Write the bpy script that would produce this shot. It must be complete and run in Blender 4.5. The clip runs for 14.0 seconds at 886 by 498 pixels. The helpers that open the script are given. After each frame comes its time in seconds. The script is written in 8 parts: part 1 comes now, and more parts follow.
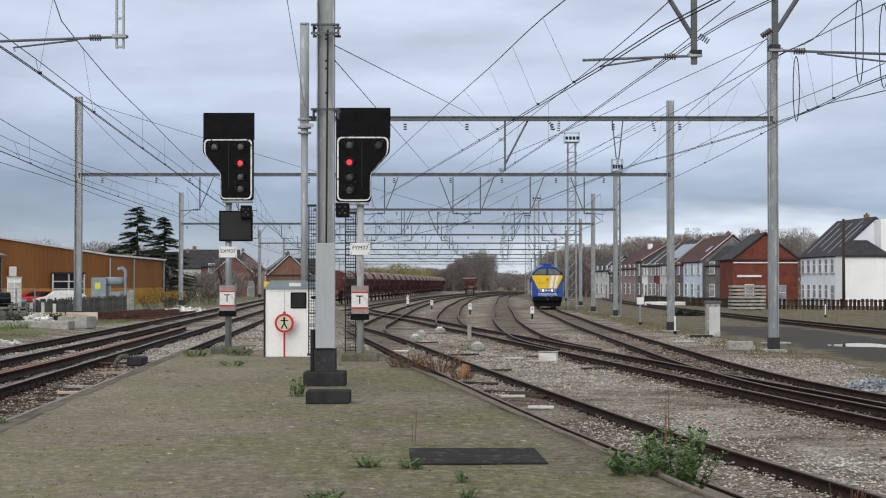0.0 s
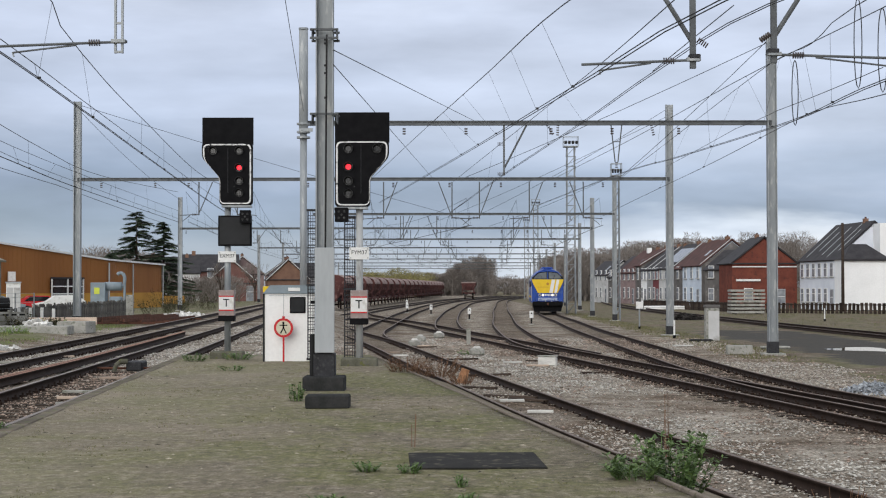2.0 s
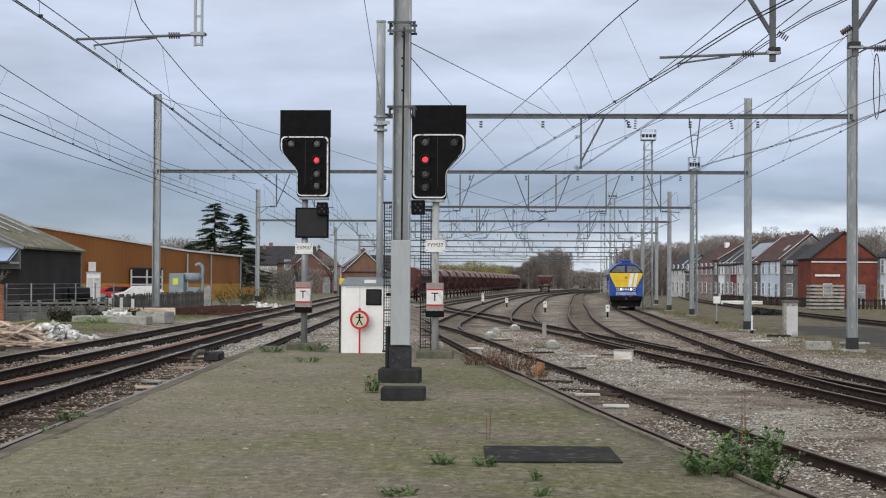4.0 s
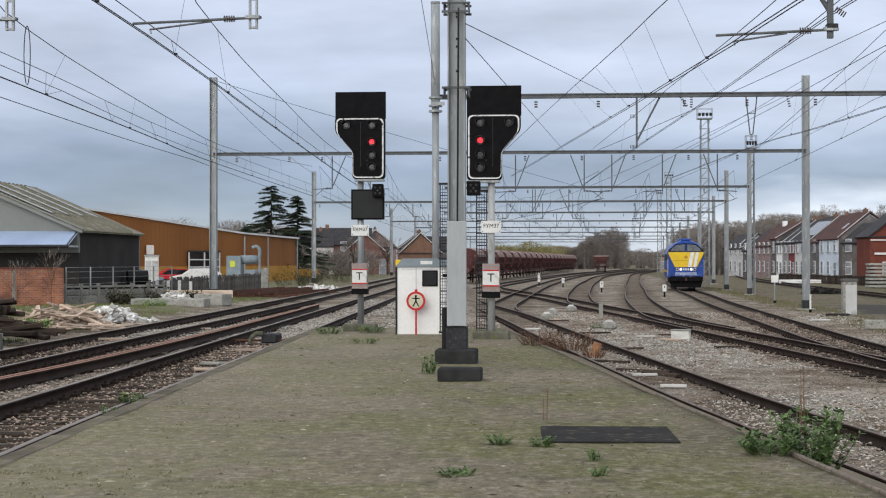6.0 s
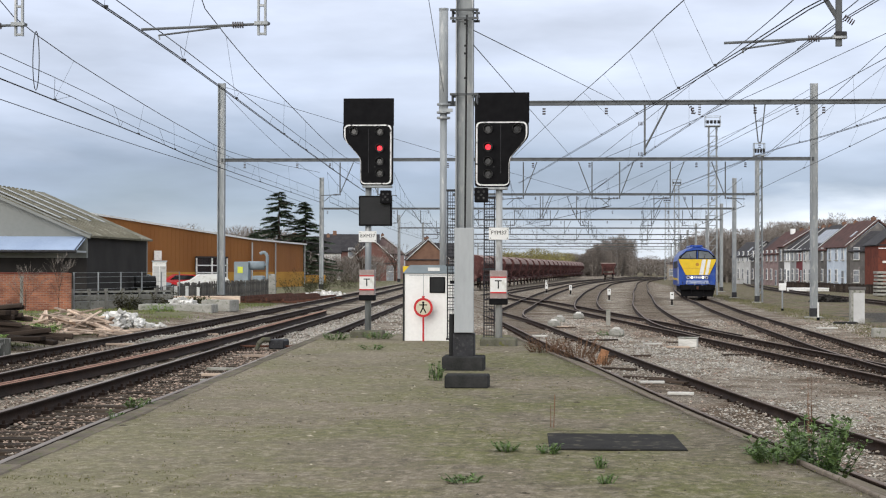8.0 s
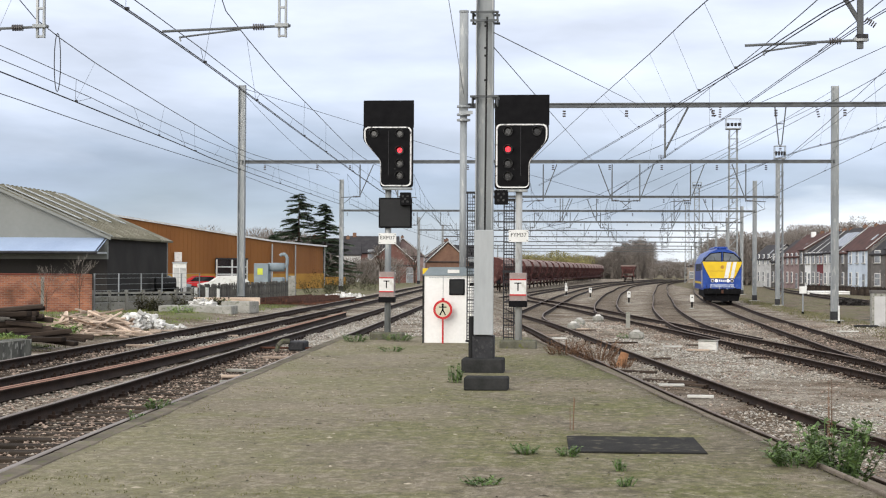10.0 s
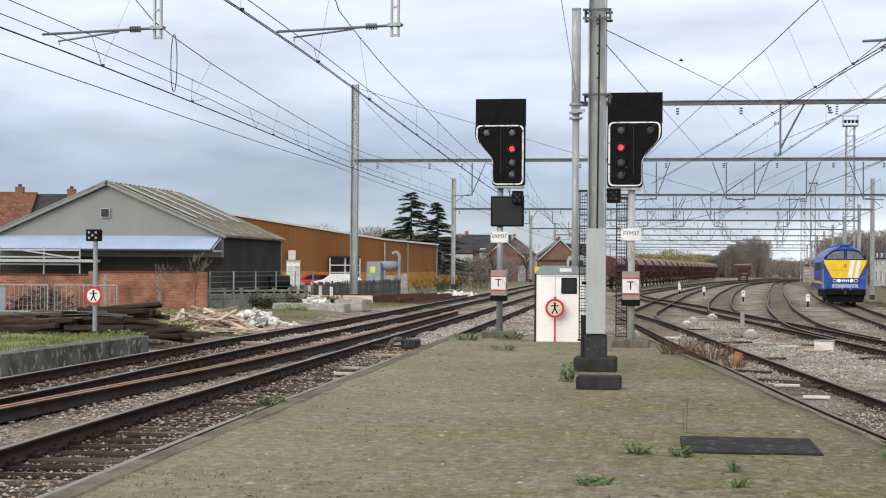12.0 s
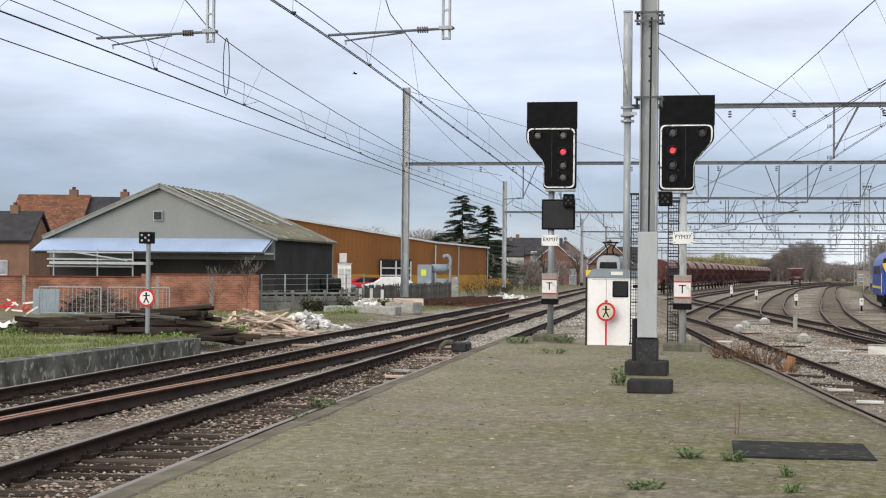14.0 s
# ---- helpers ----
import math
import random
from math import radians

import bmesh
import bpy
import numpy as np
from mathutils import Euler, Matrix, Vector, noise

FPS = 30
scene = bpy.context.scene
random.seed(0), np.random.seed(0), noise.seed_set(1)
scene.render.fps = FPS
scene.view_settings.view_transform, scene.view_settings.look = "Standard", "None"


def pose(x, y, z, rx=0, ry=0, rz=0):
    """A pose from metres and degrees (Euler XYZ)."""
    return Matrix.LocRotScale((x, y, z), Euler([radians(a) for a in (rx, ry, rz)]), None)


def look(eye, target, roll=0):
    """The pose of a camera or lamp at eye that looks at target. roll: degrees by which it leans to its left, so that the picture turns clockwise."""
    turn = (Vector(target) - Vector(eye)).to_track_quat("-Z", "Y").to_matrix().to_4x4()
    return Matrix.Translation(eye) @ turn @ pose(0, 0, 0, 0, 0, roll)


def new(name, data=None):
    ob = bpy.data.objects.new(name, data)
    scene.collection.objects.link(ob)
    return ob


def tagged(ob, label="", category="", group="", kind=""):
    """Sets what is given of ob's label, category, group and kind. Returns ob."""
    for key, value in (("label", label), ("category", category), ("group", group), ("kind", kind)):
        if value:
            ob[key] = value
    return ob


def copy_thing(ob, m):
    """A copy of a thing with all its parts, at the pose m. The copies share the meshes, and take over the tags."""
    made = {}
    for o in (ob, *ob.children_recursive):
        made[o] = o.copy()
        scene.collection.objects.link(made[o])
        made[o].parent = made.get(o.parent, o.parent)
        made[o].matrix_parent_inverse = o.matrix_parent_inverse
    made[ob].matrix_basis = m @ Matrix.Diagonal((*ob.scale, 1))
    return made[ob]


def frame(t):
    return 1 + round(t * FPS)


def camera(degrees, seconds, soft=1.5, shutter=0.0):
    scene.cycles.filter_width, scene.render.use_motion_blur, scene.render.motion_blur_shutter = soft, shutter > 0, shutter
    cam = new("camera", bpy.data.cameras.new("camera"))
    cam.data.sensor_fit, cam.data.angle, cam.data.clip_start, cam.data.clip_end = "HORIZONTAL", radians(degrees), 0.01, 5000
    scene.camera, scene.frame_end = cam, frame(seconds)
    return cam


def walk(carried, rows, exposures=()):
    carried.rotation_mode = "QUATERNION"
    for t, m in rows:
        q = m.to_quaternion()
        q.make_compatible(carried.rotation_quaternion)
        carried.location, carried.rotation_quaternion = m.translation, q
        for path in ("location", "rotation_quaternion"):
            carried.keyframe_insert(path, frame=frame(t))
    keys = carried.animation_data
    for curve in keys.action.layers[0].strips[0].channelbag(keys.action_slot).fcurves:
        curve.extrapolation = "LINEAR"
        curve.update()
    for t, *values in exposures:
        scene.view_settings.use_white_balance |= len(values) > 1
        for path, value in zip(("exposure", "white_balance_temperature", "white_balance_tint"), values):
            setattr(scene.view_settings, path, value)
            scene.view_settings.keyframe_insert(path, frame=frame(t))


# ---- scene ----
cam = camera(30.25, 14.0, soft=1.15)
EYE, TILT = 1.75, 1.165
# seconds, yaw, pitch, roll: a hand-held pan from one spot
ROWS = [
    (0.0, -0.008, 0.008, 0.000),
    (0.5, -0.053, 0.061, 0.012),
    (1.0, -0.088, 0.154, 0.027),
    (1.5, -0.117, 0.158, 0.050),
    (2.0, -0.038, 0.164, 0.076),
    (2.5, 0.302, 0.177, -0.004),
    (3.0, 0.965, 0.085, -0.110),
    (3.5, 1.838, 0.011, -0.228),
    (6.0, 4.572, -0.757, 0.140),
    (6.5, 4.813, -0.873, 0.223),
    (7.0, 4.744, -0.721, 0.025),
    (9.5, 5.073, -0.467, -0.285),
    (10.0, 5.524, -0.452, -0.207),
    (10.5, 6.400, -0.527, -0.149),
    (11.0, 7.429, -0.602, -0.126),
    (11.5, 8.481, -0.570, -0.195),
    (12.0, 9.437, -0.520, -0.223),
    (12.5, 9.832, -0.417, -0.264),
    (13.0, 10.288, -0.359, -0.288),
    (13.5, 10.917, -0.446, -0.305),
    (14.0, 11.216, -0.421, -0.306),
]
walk(cam, [(t, pose(0, 0, EYE, TILT) @ pose(0, 0, 0, 0, 0, yaw) @ pose(0, 0, 0, pitch) @ pose(0, 0, 0, 0, roll) @ pose(0, 0, 0, 90))
           for t, yaw, pitch, roll in ROWS],
     exposures=[(0.0, 0.0, 6500, 10), (3.5, 0.0, 6500, 10), (7.0, 0.10, 6550, 10), (9.3, 0.44, 6800, 10), (11.0, 0.42, 6800, 10), (14.0, 0.36, 6750, 10)])

# ---- world and light ----
world = bpy.data.worlds.new("overcast_sky")
scene.world = world
world.use_nodes = True


def build_world():
    nt = world.node_tree
    nt.nodes.clear()
    N, L = nt.nodes.new, nt.links.new
    out, bg = N("ShaderNodeOutputWorld"), N("ShaderNodeBackground")
    sky = N("ShaderNodeTexSky")
    sky.sky_type, sky.sun_disc = "NISHITA", False
    sky.sun_elevation, sky.sun_rotation = radians(24), radians(200)
    co = N("ShaderNodeTexCoord")
    sep = N("ShaderNodeSeparateXYZ")
    L(co.outputs["Generated"], sep.inputs[0])
    mp = N("ShaderNodeMapping")
    mp.inputs["Scale"].default_value = (5, 5, 21)
    L(co.outputs["Generated"], mp.inputs[0])
    big, fine = N("ShaderNodeTexNoise"), N("ShaderNodeTexNoise")
    big.inputs["Scale"].default_value, big.inputs["Detail"].default_value = 0.9, 6
    big.inputs["Distortion"].default_value = 0.5
    fine.inputs["Scale"].default_value, fine.inputs["Detail"].default_value = 1.7, 5
    for n in (big, fine):
        L(mp.outputs[0], n.inputs["Vector"])
    # height over the horizon, pushed about by the cloud noise
    off = N("ShaderNodeMath")
    off.operation = "MULTIPLY_ADD"
    off.inputs[1].default_value = 0.10
    L(big.outputs[0], off.inputs[0])
    L(sep.outputs[2], off.inputs[2])
    sub = N("ShaderNodeMath")
    sub.operation = "SUBTRACT"
    sub.inputs[1].default_value = 0.05
    L(off.outputs[0], sub.inputs[0])
    ramp = N("ShaderNodeValToRGB")
    e = ramp.color_ramp.elements
    e[0].position, e[0].color = 0.0, (0.71, 0.77, 0.86, 1)
    e[1].position, e[1].color = 1.0, (0.80, 0.83, 0.88, 1)
    for pos, col in ((0.024, (0.73, 0.785, 0.87)), (0.034, (0.56, 0.63, 0.74)), (0.046, (0.275, 0.345, 0.47)), (0.066, (0.335, 0.41, 0.555)), (0.095, (0.50, 0.565, 0.71)),
                     (0.17, (0.54, 0.595, 0.73)), (0.30, (0.76, 0.79, 0.86))):
        k = e.new(pos)
        k.color = (*col, 1)
    L(sub.outputs[0], ramp.inputs[0])
    # a heavier cloud bank lies to the left
    bank = N("ShaderNodeValToRGB")
    e = bank.color_ramp.elements
    e[0].position, e[0].color = 0.0, (0.34, 0.40, 0.48, 1)
    e[1].position, e[1].color = 1.0, (0.80, 0.83, 0.88, 1)
    for pos, col in ((0.03, (0.25, 0.32, 0.42)), (0.06, (0.27, 0.34, 0.475)), (0.10, (0.475, 0.54, 0.69)), (0.17, (0.53, 0.585, 0.72)), (0.30, (0.76, 0.79, 0.86))):
        e.new(pos).color = (*col, 1)
    L(sub.outputs[0], bank.inputs[0])
    side = N("ShaderNodeMapRange")
    side.inputs["From Min"].default_value, side.inputs["From Max"].default_value = -0.12, 0.14
    L(sep.outputs[0], side.inputs[0])
    both = N("ShaderNodeMix")
    both.data_type = "RGBA"
    L(side.outputs[0], both.inputs[0])
    L(bank.outputs[0], both.inputs[6])
    L(ramp.outputs[0], both.inputs[7])
    puff = N("ShaderNodeMapRange")
    puff.inputs["From Min"].default_value, puff.inputs["From Max"].default_value = 0.3, 0.72
    puff.inputs["To Min"].default_value, puff.inputs["To Max"].default_value = 0.84, 1.18
    L(fine.outputs[0], puff.inputs[0])
    mul = N("ShaderNodeVectorMath")
    mul.operation = "SCALE"
    L(both.outputs[2], mul.inputs[0])
    L(puff.outputs[0], mul.inputs["Scale"])
    sk = N("ShaderNodeVectorMath")
    sk.operation = "SCALE"
    sk.inputs["Scale"].default_value = 0.12
    L(sky.outputs[0], sk.inputs[0])
    mix = N("ShaderNodeMix")
    mix.data_type = "RGBA"
    mix.inputs[0].default_value = 0.92
    L(sk.outputs[0], mix.inputs[6])
    L(mul.outputs[0], mix.inputs[7])
    L(mix.outputs[2], bg.inputs[0])
    bg.inputs[1].default_value = 1.15
    L(bg.outputs[0], out.inputs[0])


build_world()
sun = new("sun", bpy.data.lights.new("sun", "SUN"))
sun.data.energy, sun.data.angle, sun.data.color = 1.7, radians(50), (1.0, 0.96, 0.9)
sun.matrix_basis = look((0, 0, 60), (24, 66, 29))

# ---- materials ----


def mat(name, col, col2=None, rough=0.8, metal=0.0, scale=6.0, bump=0.15, bscale=40.0, rand=0.0, island=0.0, stretch=(1, 1, 1), wear=None, emit=0.0, dist=0.02):
    """Two-scale mottled surface: col to col2 by coarse noise, fine noise in bump and value, optional third colour in worn spots."""
    m = bpy.data.materials.new(name)
    m.use_nodes = True
    nt = m.node_tree
    N, L = nt.nodes.new, nt.links.new
    b = nt.nodes["Principled BSDF"]
    b.inputs["Roughness"].default_value, b.inputs["Metallic"].default_value = rough, metal
    b.inputs["Specular IOR Level"].default_value = 0.5 if rough < 0.35 else (0.2 if rough < 0.7 else 0.08)
    if col2 is None:
        col2 = tuple(c * 0.75 for c in col)
    co, mp = N("ShaderNodeTexCoord"), N("ShaderNodeMapping")
    mp.inputs["Scale"].default_value = stretch
    L(co.outputs["Object"], mp.inputs[0])
    n1, n2 = N("ShaderNodeTexNoise"), N("ShaderNodeTexNoise")
    n1.inputs["Scale"].default_value, n1.inputs["Detail"].default_value = scale, 5
    n2.inputs["Scale"].default_value, n2.inputs["Detail"].default_value = bscale, 3
    L(mp.outputs[0], n1.inputs["Vector"])
    L(mp.outputs[0], n2.inputs["Vector"])
    r = N("ShaderNodeValToRGB")
    r.color_ramp.elements[0].position, r.color_ramp.elements[1].position = 0.32, 0.68
    r.color_ramp.elements[0].color, r.color_ramp.elements[1].color = (*col2, 1), (*col, 1)
    L(n1.outputs[0], r.inputs[0])
    colour = r.outputs[0]
    if wear:
        w = N("ShaderNodeTexNoise")
        w.inputs["Scale"].default_value, w.inputs["Detail"].default_value = scale * 2.7, 8
        L(mp.outputs[0], w.inputs["Vector"])
        wr = N("ShaderNodeMapRange")
        wr.inputs["From Min"].default_value, wr.inputs["From Max"].default_value = 0.56, 0.66
        L(w.outputs[0], wr.inputs[0])
        mx = N("ShaderNodeMix")
        mx.data_type = "RGBA"
        L(wr.outputs[0], mx.inputs[0])
        L(colour, mx.inputs[6])
        mx.inputs[7].default_value = (*wear, 1)
        colour = mx.outputs[2]
    val = N("ShaderNodeMapRange")
    grain = 0.28 if bump >= 0.15 else 0.09
    val.inputs["To Min"].default_value, val.inputs["To Max"].default_value = 1 - grain, 1 + grain
    L(n2.outputs[0], val.inputs[0])
    v = val.outputs[0]
    if rand or island:
        src = N("ShaderNodeObjectInfo").outputs["Random"] if rand else N("ShaderNodeNewGeometry").outputs["Random Per Island"]
        amt = rand or island
        q = N("ShaderNodeMapRange")
        q.inputs["To Min"].default_value, q.inputs["To Max"].default_value = 1 - amt, 1 + amt
        L(src, q.inputs[0])
        t = N("ShaderNodeMath")
        t.operation = "MULTIPLY"
        L(v, t.inputs[0])
        L(q.outputs[0], t.inputs[1])
        v = t.outputs[0]
    s = N("ShaderNodeVectorMath")
    s.operation = "SCALE"
    L(colour, s.inputs[0])
    L(v, s.inputs["Scale"])
    L(s.outputs[0], b.inputs["Base Color"])
    if bump:
        bp = N("ShaderNodeBump")
        bp.inputs["Strength"].default_value, bp.inputs["Distance"].default_value = bump, dist
        L(n2.outputs[0], bp.inputs["Height"])
        L(bp.outputs[0], b.inputs["Normal"])
    if emit:
        b.inputs["Emission Color"].default_value, b.inputs["Emission Strength"].default_value = (*col, 1), emit
    return m


M = {}
M["galv"] = mat("galvanised_steel", (0.33, 0.35, 0.36), (0.24, 0.26, 0.27), 0.55, 0.35, 3, 0.05, 30, stretch=(1, 1, 0.25), wear=(0.42, 0.43, 0.43))
M["greybox"] = mat("light_grey_paint", (0.40, 0.42, 0.43), (0.34, 0.36, 0.37), 0.5, 0, 3, 0.04, 25, stretch=(1, 1, 0.3))
M["boxpink"] = mat("faded_pinkish_paint", (0.34, 0.27, 0.25), (0.25, 0.20, 0.19), 0.6, 0, 5, 0.05, 25, wear=(0.42, 0.40, 0.38))
M["fencestone"] = mat("grey_cast_concrete", (0.27, 0.265, 0.24), (0.18, 0.178, 0.158), 0.9, 0, 3, 0.2, 30, rand=0.2, wear=(0.14, 0.14, 0.11))
M["twigheap"] = mat("grey_brushwood", (0.21, 0.165, 0.135), (0.10, 0.078, 0.065), 0.9, 0, 4, 0.2, 30, rand=0.6)
M["darkbase"] = mat("tar_coated_steel", (0.035, 0.036, 0.04), (0.02, 0.02, 0.022), 0.6, 0, 8, 0.2, 40, wear=(0.05, 0.05, 0.052))
M["concrete"] = mat("weathered_concrete", (0.38, 0.37, 0.34), (0.25, 0.25, 0.22), 0.9, 0, 2.5, 0.25, 30, wear=(0.16, 0.17, 0.13))
M["dkconcrete"] = mat("dark_concrete", (0.042, 0.042, 0.042), (0.022, 0.023, 0.022), 0.9, 0, 4, 0.3, 30)
M["rail"] = mat("rusty_rail", (0.042, 0.028, 0.022), (0.024, 0.017, 0.014), 0.75, 0.2, 3, 0.2, 40)
M["railhead"] = mat("worn_rail_head", (0.27, 0.235, 0.205), (0.15, 0.115, 0.095), 0.5, 0.5, 4, 0.05, 40, stretch=(1, 0.1, 1))
M["rustrail"] = mat("pinkish_rust_rail_top", (0.36, 0.215, 0.165), (0.26, 0.15, 0.11), 0.85, 0, 3, 0.2, 40)
M["sleeper"] = mat("old_timber_sleeper", (0.075, 0.058, 0.045), (0.035, 0.028, 0.022), 0.9, 0, 4, 0.5, 30, rand=0.45, stretch=(0.3, 2, 1))
M["ballast"] = mat("ballast_stone", (0.42, 0.375, 0.32), (0.25, 0.212, 0.175), 0.9, 0, 14, 0.4, 60, island=0.55)
M["ballast_pale"] = mat("fresh_ballast_stone", (0.52, 0.50, 0.45), (0.36, 0.34, 0.305), 0.9, 0, 14, 0.4, 60, island=0.4)
M["black"] = mat("matt_black_paint", (0.010, 0.010, 0.011), (0.006, 0.006, 0.007), 0.75, 0, 6, 0.05, 40)
M["white"] = mat("white_paint", (0.78, 0.78, 0.76), (0.68, 0.68, 0.66), 0.5, 0, 2, 0.03, 20, wear=(0.58, 0.57, 0.53))
M["red"] = mat("red_enamel", (0.55, 0.03, 0.035), (0.45, 0.025, 0.03), 0.45, 0, 6, 0.02, 30)
M["glass"] = mat("dark_window_glass", (0.02, 0.022, 0.025), (0.012, 0.013, 0.015), 0.08, 0, 2, 0.0, 10)
M["redlamp"] = mat("lit_red_lamp", (1.0, 0.012, 0.03), (1.0, 0.012, 0.03), 0.3, 0, 3, 0, 10, emit=1.25)
M["lens"] = mat("unlit_lens", (0.02, 0.02, 0.02), (0.01, 0.01, 0.01), 0.15, 0, 3, 0, 10)
M["wire"] = mat("copper_wire_patina", (0.045, 0.047, 0.05), (0.03, 0.03, 0.033), 0.6, 0.4, 3, 0, 10)
M["insul"] = mat("brown_insulator", (0.05, 0.035, 0.03), (0.03, 0.02, 0.02), 0.25, 0, 6, 0, 10)
M["blue"] = mat("blue_loco_paint", (0.022, 0.075, 0.36), (0.016, 0.05, 0.24), 0.35, 0, 1.5, 0.05, 20, wear=(0.05, 0.10, 0.30))
M["yellow"] = mat("yellow_paint", (0.75, 0.52, 0.03), (0.66, 0.44, 0.03), 0.45, 0, 2, 0.03, 20)
M["wagon"] = mat("oxide_red_wagon", (0.105, 0.043, 0.04), (0.055, 0.028, 0.026), 0.75, 0, 1.2, 0.1, 12, rand=0.2, wear=(0.16, 0.09, 0.08))
M["stonepile"] = mat("heaped_gravel", (0.35, 0.29, 0.25), (0.22, 0.18, 0.16), 0.95, 0, 5, 0.5, 20)
M["orange"] = mat("orange_brown_cladding", (0.285, 0.118, 0.034), (0.235, 0.092, 0.026), 0.65, 0, 0.35, 0.05, 8, stretch=(1, 1, 0.2))
M["ochre"] = mat("ochre_plinth", (0.50, 0.27, 0.06), (0.42, 0.22, 0.05), 0.7, 0, 0.8, 0.05, 8)
M["shedgrey"] = mat("grey_gable_sheet", (0.25, 0.258, 0.245), (0.215, 0.225, 0.212), 0.7, 0, 0.5, 0.05, 6)
M["sheddark"] = mat("dark_grey_render", (0.045, 0.042, 0.040), (0.03, 0.028, 0.027), 0.8, 0, 0.6, 0.08, 8)
M["shedroof"] = mat("mossy_fibre_cement_roof", (0.225, 0.21, 0.165), (0.155, 0.15, 0.11), 0.9, 0, 0.8, 0.2, 10, wear=(0.30, 0.29, 0.24))
M["awning"] = mat("pale_blue_awning", (0.36, 0.45, 0.60), (0.30, 0.38, 0.53), 0.6, 0, 0.8, 0.05, 10)
M["brick"] = mat("red_brick", (0.31, 0.115, 0.065), (0.20, 0.075, 0.045), 0.9, 0, 5, 0.2, 50, rand=0.35)
M["mortar"] = mat("grey_mortar", (0.30, 0.22, 0.18), (0.22, 0.16, 0.13), 0.95, 0, 6, 0.2, 50)
M["brickwall"] = mat("far_red_brickwork", (0.19, 0.062, 0.043), (0.125, 0.042, 0.032), 0.9, 0, 0.9, 0.2, 14, wear=(0.10, 0.04, 0.033))
M["brickbrown"] = mat("far_brown_brickwork", (0.22, 0.13, 0.09), (0.16, 0.095, 0.07), 0.9, 0, 1.2, 0.1, 14)
M["slate"] = mat("dark_slate_roof", (0.055, 0.052, 0.055), (0.035, 0.034, 0.037), 0.7, 0, 1.5, 0.2, 14)
M["tileroof"] = mat("red_clay_tile_roof", (0.115, 0.064, 0.058), (0.07, 0.045, 0.043), 0.85, 0, 1.2, 0.2, 14)
M["render"] = mat("pale_render", (0.72, 0.75, 0.80), (0.60, 0.63, 0.69), 0.8, 0, 0.6, 0.05, 8)
M["render_white"] = mat("white_render", (0.85, 0.85, 0.84), (0.78, 0.78, 0.77), 0.8, 0, 0.5, 0.05, 8)
M["board"] = mat("bleached_board", (0.66, 0.65, 0.61), (0.46, 0.45, 0.42), 0.85, 0, 4, 0.3, 30, rand=0.2, stretch=(0.3, 2, 2))
M["render_grey"] = mat("grey_render", (0.33, 0.33, 0.33), (0.25, 0.25, 0.25), 0.85, 0, 0.5, 0.05, 8)
M["wood_dark"] = mat("dark_tarred_timber", (0.068, 0.051, 0.04), (0.028, 0.022, 0.019), 0.9, 0, 4, 0.5, 30, rand=0.5, stretch=(0.3, 2, 2))
M["wood_pale"] = mat("pale_split_timber", (0.56, 0.45, 0.36), (0.33, 0.25, 0.195), 0.85, 0, 4, 0.3, 30, rand=0.5, stretch=(0.3, 2, 2))
M["fencewood"] = mat("grey_weathered_fence", (0.15, 0.14, 0.125), (0.08, 0.075, 0.07), 0.9, 0, 3, 0.3, 30, rand=0.3)
M["rubble"] = mat("white_rubble", (0.74, 0.73, 0.70), (0.52, 0.51, 0.48), 0.9, 0, 4, 0.4, 30, island=0.35)
M["leaf"] = mat("weed_leaf", (0.13, 0.20, 0.065), (0.075, 0.125, 0.04), 0.6, 0, 8, 0.1, 30, island=0.45)
M["brightleaf"] = mat("fresh_weed_leaf", (0.20, 0.31, 0.075), (0.13, 0.20, 0.055), 0.6, 0, 6, 0.1, 30, island=0.4)
M["moss"] = mat("moss_and_short_grass", (0.185, 0.175, 0.09), (0.125, 0.122, 0.06), 0.9, 0, 3, 0.1, 30, island=0.4)
M["dry"] = mat("dry_brown_weed", (0.20, 0.12, 0.075), (0.12, 0.07, 0.045), 0.9, 0, 8, 0.1, 30, island=0.4)
M["conifer"] = mat("conifer_needles", (0.115, 0.15, 0.10), (0.07, 0.10, 0.065), 0.8, 0, 2, 0.1, 20, island=0.5)
M["bark"] = mat("bark", (0.10, 0.075, 0.06), (0.05, 0.04, 0.033), 0.95, 0, 4, 0.4, 20)
# twigs greyed and lightened: distance haze is painted into their colour
M["twig"] = mat("hazed_bare_twigs", (0.26, 0.232, 0.208), (0.18, 0.158, 0.14), 0.95, 0, 0.4, 0.1, 20, island=0.4)
M["spring"] = mat("yellow_green_foliage", (0.26, 0.235, 0.09), (0.17, 0.155, 0.08), 0.9, 0, 0.5, 0.1, 20, island=0.4)
M["plate"] = mat("black_cover_plate", (0.034, 0.032, 0.029), (0.018, 0.018, 0.017), 0.85, 0, 2.5, 0.15, 60, wear=(0.085, 0.076, 0.058))
M["steelgrey"] = mat("blue_grey_machine_paint", (0.24, 0.29, 0.32), (0.19, 0.23, 0.26), 0.5, 0, 2, 0.04, 20)
M["headlamp"] = mat("lit_headlamp", (1.0, 0.9, 0.7), (1.0, 0.9, 0.7), 0.3, 0, 3, 0, 10, emit=1.0)
M["bluestone"] = mat("bluish_gravel", (0.36, 0.385, 0.41), (0.22, 0.235, 0.255), 0.9, 0, 12, 0.3, 40, island=0.4)
M["water"] = mat("still_water", (0.03, 0.032, 0.033), (0.025, 0.026, 0.027), 0.03, 0, 3, 0.0, 10)
